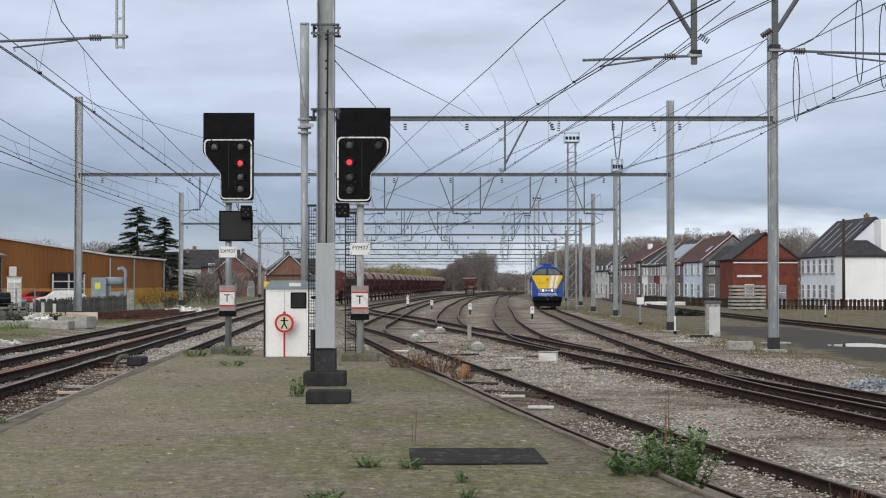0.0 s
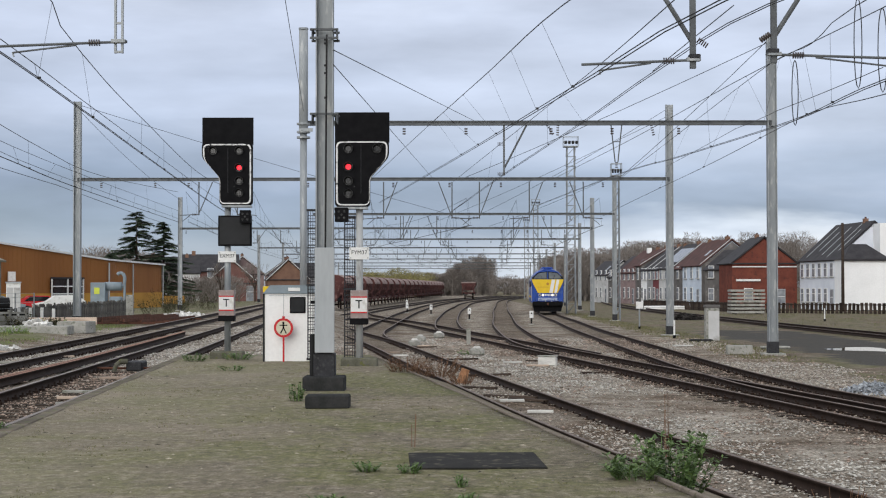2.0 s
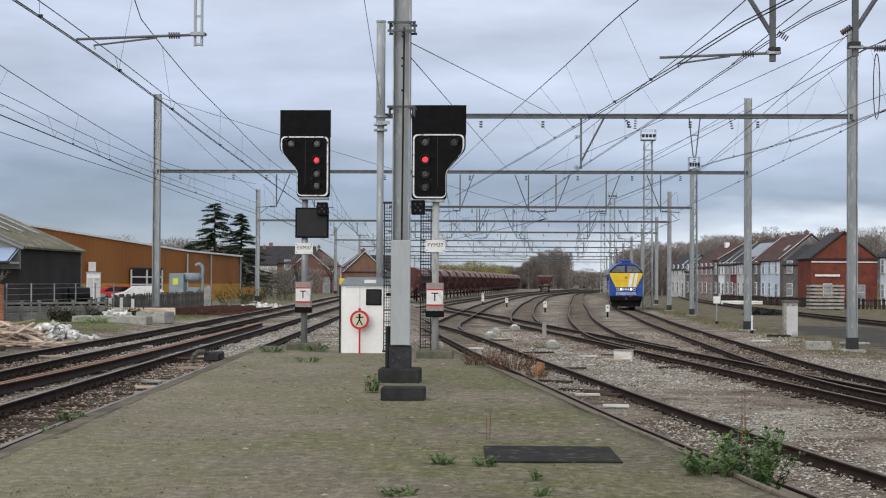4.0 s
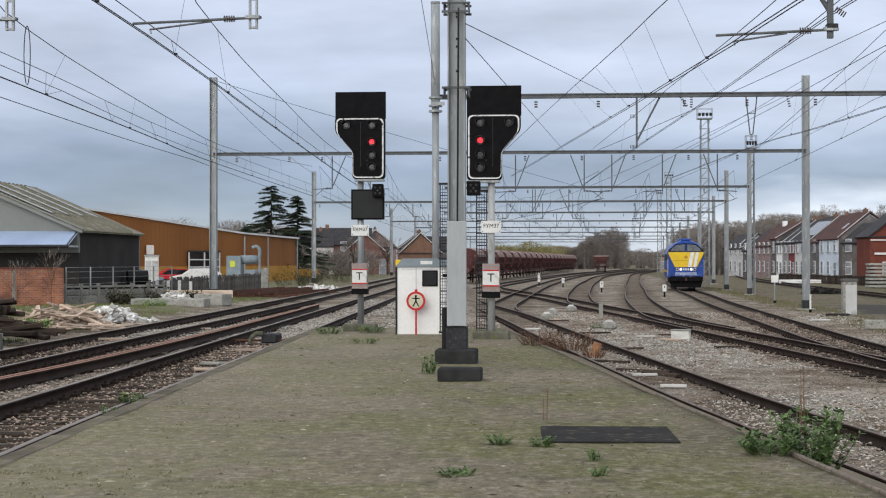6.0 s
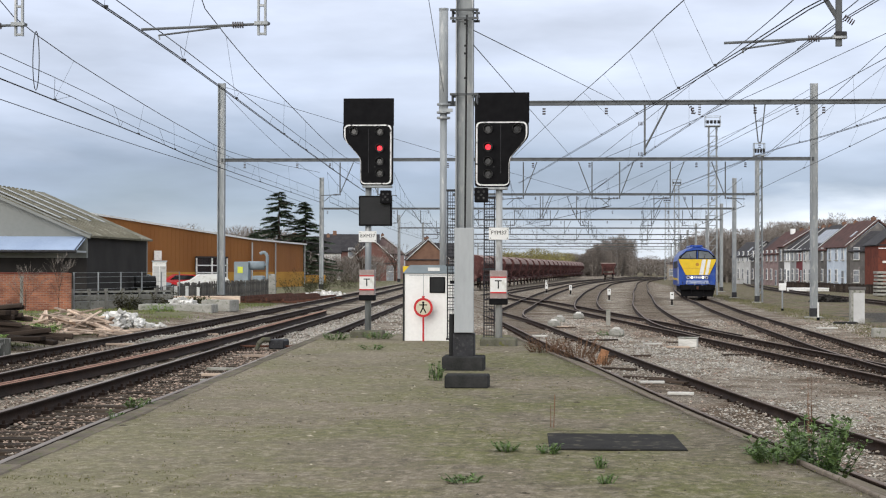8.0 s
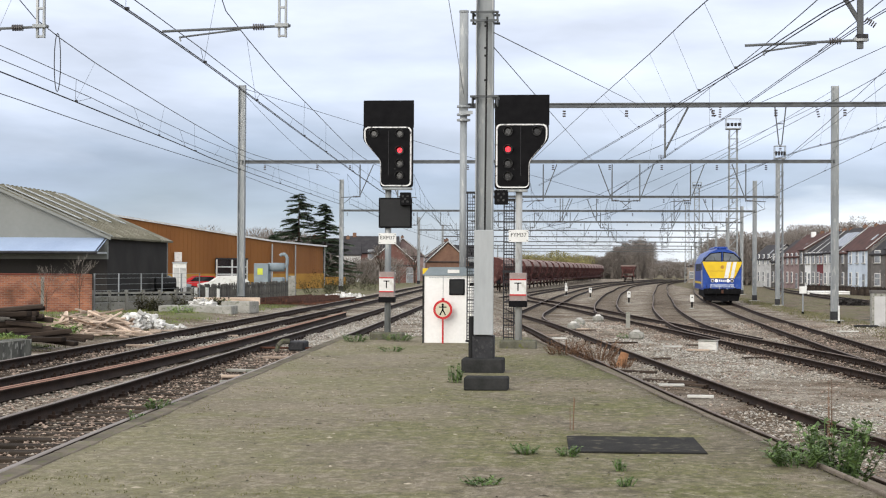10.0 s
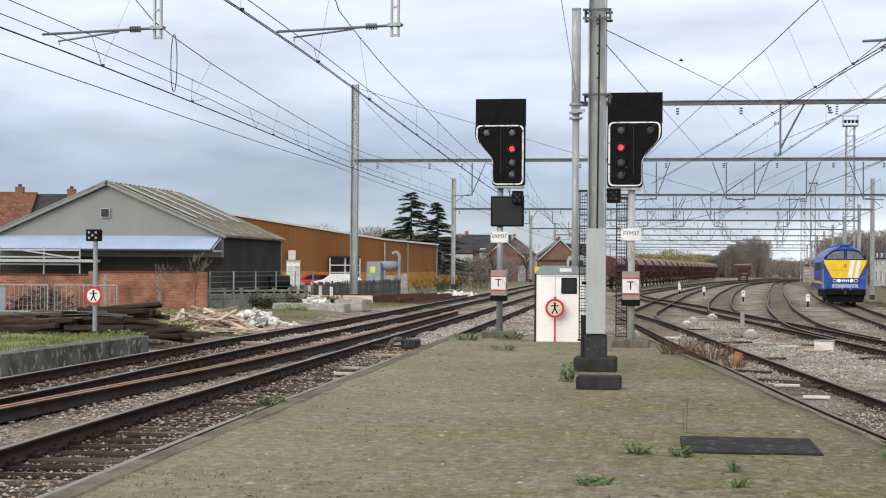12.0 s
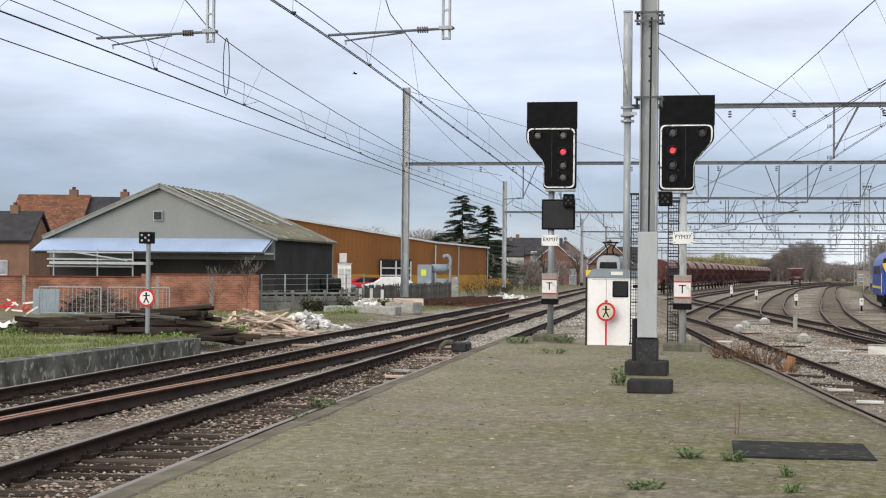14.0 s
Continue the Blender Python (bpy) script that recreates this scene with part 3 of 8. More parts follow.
def platform_material():
    """Trodden sandy grit with olive moss in broad and small patches and a coarse grain."""
    m = bpy.data.materials.new("sandy_mossy_platform")
    m.use_nodes = True
    nt = m.node_tree
    N, L = nt.nodes.new, nt.links.new
    b = nt.nodes["Principled BSDF"]
    b.inputs["Roughness"].default_value, b.inputs["Specular IOR Level"].default_value = 0.95, 0.15
    co, mp = N("ShaderNodeTexCoord"), N("ShaderNodeMapping")
    mp.inputs["Scale"].default_value = (0.7, 0.5, 1)
    L(co.outputs["Object"], mp.inputs[0])

    def cloud(scale, detail, rough=0.6):
        n = N("ShaderNodeTexNoise")
        n.inputs["Scale"].default_value, n.inputs["Detail"].default_value, n.inputs["Roughness"].default_value = scale, detail, rough
        L(mp.outputs[0], n.inputs["Vector"])
        return n.outputs[0]

    def span(src, a, c, lo=0.0, hi=1.0):
        r = N("ShaderNodeMapRange")
        r.inputs["From Min"].default_value, r.inputs["From Max"].default_value = a, c
        r.inputs["To Min"].default_value, r.inputs["To Max"].default_value = lo, hi
        L(src, r.inputs[0])
        return r.outputs[0]

    def blend(f, a, col):
        x = N("ShaderNodeMix")
        x.data_type = "RGBA"
        L(f, x.inputs[0])
        if isinstance(a, tuple):
            x.inputs[6].default_value = (*a, 1)
        else:
            L(a, x.inputs[6])
        x.inputs[7].default_value = (*col, 1)
        return x.outputs[2]
    c = blend(span(cloud(0.35, 4), 0.38, 0.62), (0.222, 0.187, 0.137), (0.140, 0.121, 0.083))
    c = blend(span(cloud(0.45, 9, 0.68), 0.44, 0.55, 0, 0.9), c, (0.140, 0.140, 0.058))
    c = blend(span(cloud(1.6, 9, 0.75), 0.52, 0.62, 0, 0.6), c, (0.174, 0.172, 0.070))
    c = blend(span(cloud(2.4, 9, 0.8), 0.53, 0.62, 0, 0.7), c, (0.088, 0.073, 0.052))
    c = blend(span(cloud(6.5, 8, 0.8), 0.50, 0.60, 0, 0.55), c, (0.285, 0.25, 0.195))
    c = blend(span(cloud(14.0, 6, 0.8), 0.51, 0.60, 0, 0.6), c, (0.085, 0.077, 0.05))
    # trodden pale sand along the left-hand edge
    sx = N("ShaderNodeSeparateXYZ")
    L(co.outputs["Object"], sx.inputs[0])
    tread = N("ShaderNodeMath")
    tread.operation = "MULTIPLY"
    L(span(sx.outputs[0], -0.8, -3.8, 0, 1), tread.inputs[0])
    L(span(cloud(0.5, 6), 0.3, 0.6, 0.10, 0.45), tread.inputs[1])
    c = blend(tread.outputs[0], c, (0.30, 0.262, 0.195))
    g = N("ShaderNodeVectorMath")
    g.operation = "SCALE"
    L(c, g.inputs[0])
    fine, mid = span(cloud(60, 5, 0.8), 0.36, 0.64, 0.78, 1.2), span(cloud(13, 5, 0.75), 0.38, 0.62, 0.82, 1.17)
    both = N("ShaderNodeMath")
    both.operation = "MULTIPLY"
    L(fine, both.inputs[0])
    L(mid, both.inputs[1])
    L(both.outputs[0], g.inputs["Scale"])
    L(g.outputs[0], b.inputs["Base Color"])
    bp = N("ShaderNodeBump")
    bp.inputs["Strength"].default_value, bp.inputs["Distance"].default_value = 0.8, 0.03
    L(cloud(22, 6, 0.7), bp.inputs["Height"])
    L(bp.outputs[0], b.inputs["Normal"])
    return m


def build_platform():
    vs, fs = [], []
    ys = [-8 + 0.7 * i for i in range(73)]
    nx = 22
    for y in ys:
        y = min(y, PLAT_END)
        a, b = platform_left(y), platform_right(y)
        for i in range(nx + 1):
            x = a + (b - a) * i / nx
            z = noise.noise((x * 0.8, y * 0.5, 1)) * 0.02 + noise.noise((x * 3, y * 3, 5)) * 0.007
            vs.append((x, y, z))
    w = nx + 1
    for j in range(len(ys) - 1):
        fs += [(j * w + i, j * w + i + 1, (j + 1) * w + i + 1, (j + 1) * w + i) for i in range(nx)]
    # sides down into the ground
    n0 = len(vs)
    for j, y in enumerate(ys):
        y = min(y, PLAT_END)
        vs.append((platform_right(y) + 0.02, y, -1.1))
        vs.append((platform_left(y) - 0.02, y, -1.1))
    for j in range(len(ys) - 1):
        fs.append((j * w + nx, n0 + 2 * j, n0 + 2 * j + 2, (j + 1) * w + nx))
        fs.append((j * w, (j + 1) * w, n0 + 2 * j + 3, n0 + 2 * j + 1))
    last = (len(ys) - 1) * w
    fs.append([last + i for i in range(nx + 1)] + [n0 + 2 * len(ys) - 2, n0 + 2 * len(ys) - 1])
    ob = raw("platform", vs, fs, platform_material(), smooth=False)
    ob.data.shade_smooth()
    tagged(ob, "worn sandy platform end with moss patches", "platform", kind="structure")
    # coping stones along the left edge, one by one
    y, i = 6.0, 0
    me = None
    while y < PLAT_END - 1:
        if me is None:
            st = part("coping_stone", box(B(), (0, 0, 0), (0.22, 0.985, 0.4), bevel=0.018), M["kerb"], ob)
            me = st.data
        else:
            st = new("coping_stone", me)
            st.parent = ob
        st.matrix_basis = pose(platform_left(y + 0.5) - 0.08, y + 0.5, -0.19 + random.uniform(-0.008, 0.008), random.uniform(-0.5, 0.5), random.uniform(-0.6, 0.6), 3.3)
        y += 1.0
    return ob


platform = build_platform()



def build_shoulder():
    """Grown-over earth from the platform's edge down to the rail beside it."""
    line = spline([(x, y, 0) for x, y in TRACKS["yard_line_one"][0]], 0.7)
    vs, fs, n = [], [], 7
    rows = [p for p in line if 7 < p.y < 41]
    for p in rows:
        a, b = platform_right(p.y) - 0.02, p.x - 0.78
        for k in range(n + 1):
            u = k / n
            x = a + (b - a) * u
            vs.append((x, p.y, -0.005 - 0.645 * u ** 0.9 + noise.noise((x * 2.2, p.y * 1.6, 7)) * 0.03 * math.sin(math.pi * u)))
    w = n + 1
    for j in range(len(rows) - 1):
        fs += [(j * w + i, j * w + i + 1, (j + 1) * w + i + 1, (j + 1) * w + i) for i in range(n)]
    ob = raw("platform_shoulder", vs, fs, M["slope"], smooth=True)
    tagged(ob, "gritty brown earth sloping from platform to rail", "bank", kind="structure")
    # thin worn edging along the right-hand side
    me, y = None, 7.0
    while y < 40:
        if me is None:
            st = part("edging_strip", box(B(), (0, 0, 0), (0.045, 1.19, 0.2), bevel=0.01), M["edging"], platform)
            me = st.data
        else:
            st = new("edging_strip", me)
            st.parent = platform
        st.matrix_basis = pose(platform_right(y + 0.6) + 0.02, y + 0.6, -0.075 + random.uniform(-0.01, 0.01), random.uniform(-0.4, 0.4), 0, 7.9)
        y += 1.2


build_shoulder()

# ---- tracks ----
RAIL = [(-0.07, 0.0), (0.07, 0.0), (0.07, 0.012), (0.011, 0.03), (0.011, 0.128), (0.035, 0.136), (0.035, 0.166), (0.028, 0.172),
        (-0.028, 0.172), (-0.035, 0.166), (-0.035, 0.136), (-0.011, 0.128), (-0.011, 0.03), (-0.07, 0.012)]

PATHS = {}


def build_track(key, pts, z, near):
    t = thing("railway_track", (0, 0, 0), "rusty steel rails on dark timber sleepers in ballast", "railway track", "tracks of the yard", "structure")
    path = spline([(x, y, z - 0.172) for x, y in pts], 1.5)
    PATHS[key] = path
    for s in (-0.7525, 0.7525):
        vs, fs = sweep(path, RAIL, s)
        ob = raw("rail", vs, fs, M["rail"], t)
        ob.data.materials.append(M["railhead"] if z == LEFT_Z else M["railhead_dull"])
        n = len(RAIL)
        for i, f in enumerate(ob.data.polygons):
            if i % n in (6, 7, 8):
                f.material_index = 1
        ob.data.shade_smooth()
    # sleepers and chairs
    dist, nxt, count, me, rest, fist = 0.0, 0.0, 0, None, [], []
    far = B()
    chairs = B()
    for a, b in zip(path, path[1:]):
        d = b - a
        while nxt < dist + d.length:
            p = a + d * ((nxt - dist) / d.length)
            nxt += 0.62
            if p.y < 7 or p.y > 170:
                continue
            ang = math.degrees(math.atan2(d.y, d.x)) - 90
            m = pose(p.x, p.y, p.z - (0.065 if p.y < (38 if z == LEFT_Z else 62) and key != "yard_line_one" else 0.105), random.uniform(-0.6, 0.6), random.uniform(-0.4, 0.4), ang + random.uniform(-1.2, 1.2))
            if count < 110 and p.y < 80:
                if me is None:
                    ob = part("sleeper", box(B(), (0, 0, 0), (2.6, 0.24, 0.13), bevel=0.012), M["sleeper"], t)
                    me = ob.data
                else:
                    ob = new("sleeper", me)
                    ob.parent = t
                ob.matrix_basis = m
                count += 1
            else:
                box(far, m.translation, (2.6, 0.24, 0.13), m.to_3x3().to_4x4())
            if p.y < 75:
                for s in (-0.7525, 0.7525):
                    for k in (-0.11, 0.11):
                        q = m @ Vector((s + k, 0, 0.085))
                        box(chairs, q, (0.1, 0.15, 0.05), m.to_3x3().to_4x4())
                        rod(chairs, q, q + Vector((0, 0, 0.07)), 0.025, 0.02, 6)
        dist += d.length
    if far.verts:
        tagged(part("far_sleepers", far, M["sleeper"], t), kind="stuff")
    else:
        far.free()
    if chairs.verts:
        tagged(part("rail_fastenings", chairs, M["rail"], t), kind="stuff")
    else:
        chairs.free()
    return t


for key, (pts, z, near) in TRACKS.items():
    build_track(key, pts, z, near)

# two loose rails lying between the left-hand tracks
for off in (0.0, 0.13):
    path = spline([(-8.75 + off, 8, 0), (-8.77 + off, 20, 0), (-8.72 + off, 29, 0), (-9.05 + off * 0.9, 40, 0), (-9.75 + off * 0.8, 54, 0), (-10.4 + off * 0.5, 66, 0)], 1.5)
    vs, fs = sweep([p + Vector((0, 0, -0.19)) for p in path], RAIL, 0.0)
    ob = raw("loose_rail", vs, fs, M["rail"])
    ob.data.materials.append(M["rustrail"])
    for i, f in enumerate(ob.data.polygons):
        if i % len(RAIL) in (6, 7, 8):
            f.material_index = 1
    ob.data.shade_smooth()
    tagged(ob, "long orange-rusted loose rail lying between two tracks", "rail", "loose rails")


def stones():
    """Loose ballast as small faceted stones, thick near the camera."""
    base = [Vector(v) for v in ((0, 0, 0.55), (0.9, 0, 0), (0.2, 0.85, 0.05), (-0.8, 0.4, 0), (-0.6, -0.7, 0.05), (0.45, -0.8, 0), (0, 0, -0.5))]
    tri = [(0, 1, 2), (0, 2, 3), (0, 3, 4), (0, 4, 5), (0, 5, 1), (6, 2, 1), (6, 3, 2), (6, 4, 3), (6, 5, 4), (6, 1, 5)]
    rng = random.Random(4)
    groups = {"ballast": ([], []), "ballast_pale": ([], []), "ballast_brown": ([], [])}

    def add(g, x, y, z, s):
        vs, fs = groups[g]
        n = len(vs)
        a = rng.uniform(0, 6.28)
        ca, sa = math.cos(a), math.sin(a)
        sx, sy, sz = s * rng.uniform(0.7, 1.25), s * rng.uniform(0.7, 1.25), s * rng.uniform(0.6, 1.1)
        for v in base:
            px, py = v.x * sx * rng.uniform(0.8, 1.2), v.y * sy * rng.uniform(0.8, 1.2)
            vs.append((x + px * ca - py * sa, y + px * sa + py * ca, z + v.z * sz))
        fs.extend(tuple(n + i for i in f) for f in tri)

    spots = []
    for k in range(46000):
        y = 10 + 45 * rng.random() ** 1.7
        spots.append((rng.uniform(-11.9, platform_left(y) - 0.28), y))
    for k in range(86000):
        y = 14 + 66 * rng.random() ** 1.5
        spots.append((rng.uniform(platform_right(min(y, 40)) + 0.05, 12.5), y))
    for k in range(20000):
        y = 42 + 40 * rng.random() ** 1.2
        spots.append((rng.uniform(-8.2 - 0.05 * (y - 42), -1.6 - 0.06 * (y - 42)), y))
    gaps = track_gap(np.array(spots), False)
    for (x, y), gap in zip(spots, gaps):
        z = ground_z(x, y)
        left = x < mid_x(y) + 0.8
        if gap < 1.25 and rng.random() < (0.36 if left else 0.5):
            continue
        patch = noise.noise((x * 0.35, y * 0.13, 9.0)) + 0.5 * noise.noise((x * 1.1, y * 0.5, 2.0))
        if patch > 0.14 and gap > 1.2 and rng.random() < 0.85:
            continue
        r = rng.random()
        if left:
            g = ("ballast_pale" if r < 0.6 else "ballast") if y > 40 and x > -12 else "ballast_brown" if r < (0.85 if gap < 1.3 else 0.45) else "ballast"
        elif gap < 1.35:
            g = "ballast_brown" if r < 0.75 else "ballast"
        else:
            g = "ballast_brown" if patch > 0.0 and r < 0.5 else "ballast_pale" if r < (0.8 if abs(x - (6.0 - 0.115 * (y - 18))) < 1.1 and y < 60 else 0.35) else "ballast"
        add(g, x, y, z + 0.008 + 0.028 * rng.random(), (0.010 + 0.022 * rng.random() ** 1.7) * (1 + y / 90))
    for g, (vs, fs) in groups.items():
        tagged(raw("loose_ballast", vs, fs, M[g]), "loose grey-brown ballast stones between the tracks", "ballast", kind="stuff")


stones()

# ---- steel masts, signals and the hut at the platform end ----


def h_beam(bm, x, y, z0, z1, w, d, tf=0.016, tw=0.012):
    """An upright H section, flanges on the two x sides, in one closed skin."""
    a, b, f, t = w / 2, d / 2, tf, tw / 2
    o = [(-a, -b), (-a + f, -b), (-a + f, -t), (a - f, -t), (a - f, -b), (a, -b), (a, b), (a - f, b), (a - f, t), (-a + f, t), (-a + f, b), (-a, b)]
    lo = [bm.verts.new((x + u, y + v, z0)) for u, v in o]
    hi = [bm.verts.new((x + u, y + v, z1)) for u, v in o]
    bm.faces.new(lo[::-1])
    bm.faces.new(hi)
    for i in range(12):
        bm.faces.new((lo[i], lo[(i + 1) % 12], hi[(i + 1) % 12], hi[i]))
    return bm


def near_mast():
    t = thing("catenary_mast", (-2.0, 28.0, 0), "grey galvanised steel mast with light grey cable cover", "mast")
    part("shaft", h_beam(B(), 0, 0, 0.0, 8.8, 0.268, 0.29, 0.018, 0.014), M["galv"], t)
    part("tarred_foot", box(B(), (0, 0, 0.34), (0.33, 0.34, 0.46), bevel=0.01), M["darkbase"], t, "black tar-coated mast foot")
    bm = box(B(), (0.0, -0.05, 0.09), (0.64, 0.6, 0.26), bevel=0.02)
    part("footing", bm, M["dkconcrete"], t)
    cov = part("cable_cover", box(B(), (0.01, -0.19, 1.39), (0.3, 0.08, 1.62), bevel=0.008), M["greybox"], t, "light grey sheet-metal cable cover")
    bm = rod(B(), (-0.185, -0.1, 0.2), (-0.185, -0.1, 0.86), 0.045, seg=10)
    part("cable_duct", bm, M["cable"], t, "black plastic cable duct")
    for z, gap in ((4.27, 0.0), (5.58, 0.13)):
        bm = B()
        for dz in (0.0, -gap) if gap else (0.0,):
            box(bm, (0, -0.165, z + dz), (0.44, 0.03, 0.035))
            box(bm, (0, 0.165, z + dz), (0.44, 0.03, 0.035))
        for s in (-1, 1):
            rod(bm, (s * 0.18, -0.2, z), (s * 0.18, 0.2, z), 0.014, seg=6)
            box(bm, (s * 0.19, 0, z - 0.06), (0.014, 0.32, 0.14))
            rod(bm, (s * 0.12, -0.2, z), (s * 0.12, -0.175, z), 0.022, seg=6)
        part("clamp", bm, M["beam"], t, "dark bolted steel clamp")
    for k, z in enumerate((5.42, 5.36, 5.02, 4.9, 4.52)):
        part("cable_tie", box(B(), (0.025, -0.18, z), (0.05, 0.03, 0.03)), M["cable"], t)
    part("latch", box(B(), (-0.16, -0.2, 1.36), (0.1, 0.05, 0.05), bevel=0.006), M["black"], t, "black cover latch")
    part("top_cable", rod(B(), (0.02, -0.17, 2.2), (0.04, -0.17, 5.5), 0.014, seg=6), M["cable"], t)
    t.scale = (1.1, 1.1, 1.1)
    return t


def second_mast():
    t = thing("portal_mast", (-5.07, 60.0, -0.35), "grey steel portal mast with bolted joint and end cap", "mast", "portal masts")
    bm = B()
    rod(bm, (0, 0, 0), (0, 0, 7.75), 0.13, seg=14)
    box(bm, (0, 0, 9.65), (0.31, 0.31, 3.8), bevel=0.03)
    part("shaft", bm, M["galv"], t, smooth=True)
    bm = B()
    for z in (7.55, 7.75, 8.05):
        rod(bm, (0, 0, z), (0, 0, z + 0.07), 0.25, seg=14)
    box(bm, (0.1, -0.2, 7.85), (0.5, 0.08, 0.12))
    part("collar", bm, M["galv"], t)
    part("cap", rod(B(), (0, 0, 11.55), (0, 0, 11.62), 0.18, seg=14), M["galv"], t)
    return t


def ladder_cage(x, y, z0, z1, w, label):
    t = thing("ladder_cage", (x, y, 0), label, "ladder", "signal ladders")
    for s in (-1, 1):
        part("stile", rod(B(), (s * w / 2, 0, z0), (s * w / 2, 0, z1), 0.016, seg=6), M["darkbase"], t)
    n = int((z1 - z0) / 0.28)
    for i in range(n):
        part("rung", rod(B(), (-w / 2, 0, z0 + 0.15 + i * 0.28), (w / 2, 0, z0 + 0.15 + i * 0.28), 0.011, seg=5), M["darkbase"], t)
    bm = B()
    k = int((z1 - z0) / 0.075)
    for i in range(k):
        z = z0 + i * 0.075
        box(bm, (0, 0.04, z), (w, 0.01, 0.012))
    for j in range(5):
        box(bm, (-w / 2 + w * j / 4, 0.04, (z0 + z1) / 2), (0.01, 0.01, z1 - z0))
    part("mesh_guard", bm, M["darkbase"], t, "fine steel mesh guard")
    for z in (z0 + 0.02, (z0 + z1) / 2, z1):
        part("bracket", box(B(), (0, 0.0, z), (w + 0.06, 0.1, 0.05)), M["darkbase"], t)
    return t


def text_mesh(name, body, size, material, parent, at, rx=90):
    cu = bpy.data.curves.new(name, "FONT")
    cu.body, cu.size, cu.extrude, cu.align_x, cu.align_y = body, size, 0.002, "CENTER", "CENTER"
    tmp = bpy.data.objects.new(name, cu)
    scene.collection.objects.link(tmp)
    dg = bpy.context.evaluated_depsgraph_get()
    me = bpy.data.meshes.new_from_object(tmp.evaluated_get(dg))
    bpy.data.objects.remove(tmp)
    me.materials.clear()
    me.materials.append(material)
    ob = new(name, me)
    ob.parent = parent
    ob.matrix_basis = pose(*at, rx)
    return ob


def signal_outline(side, w, h, cut):
    """The bent signal board: wide at the top, narrow below; side says where the wide ear points."""
    n = w * 0.65
    pts = [(-w / 2, h), (w / 2, h), (w / 2, h - cut), (-w / 2 + n, h - cut - 0.40 * w), (-w / 2 + n, 0), (-w / 2, 0)]
    return pts if side > 0 else [(-x, z) for x, z in pts]


def rounded(pts, r, n=4):
    out = []
    m = len(pts)
    for i in range(m):
        a, b, c = Vector(pts[i - 1]), Vector(pts[i]), Vector(pts[(i + 1) % m])
        u, v = (a - b).normalized(), (c - b).normalized()
        p, q = b + u * r, b + v * r
        for k in range(n + 1):
            t = k / n
            w = (1 - t) ** 2 * p + 2 * t * (1 - t) * b + t * t * q
            out.append((w.x, w.y))
    return out


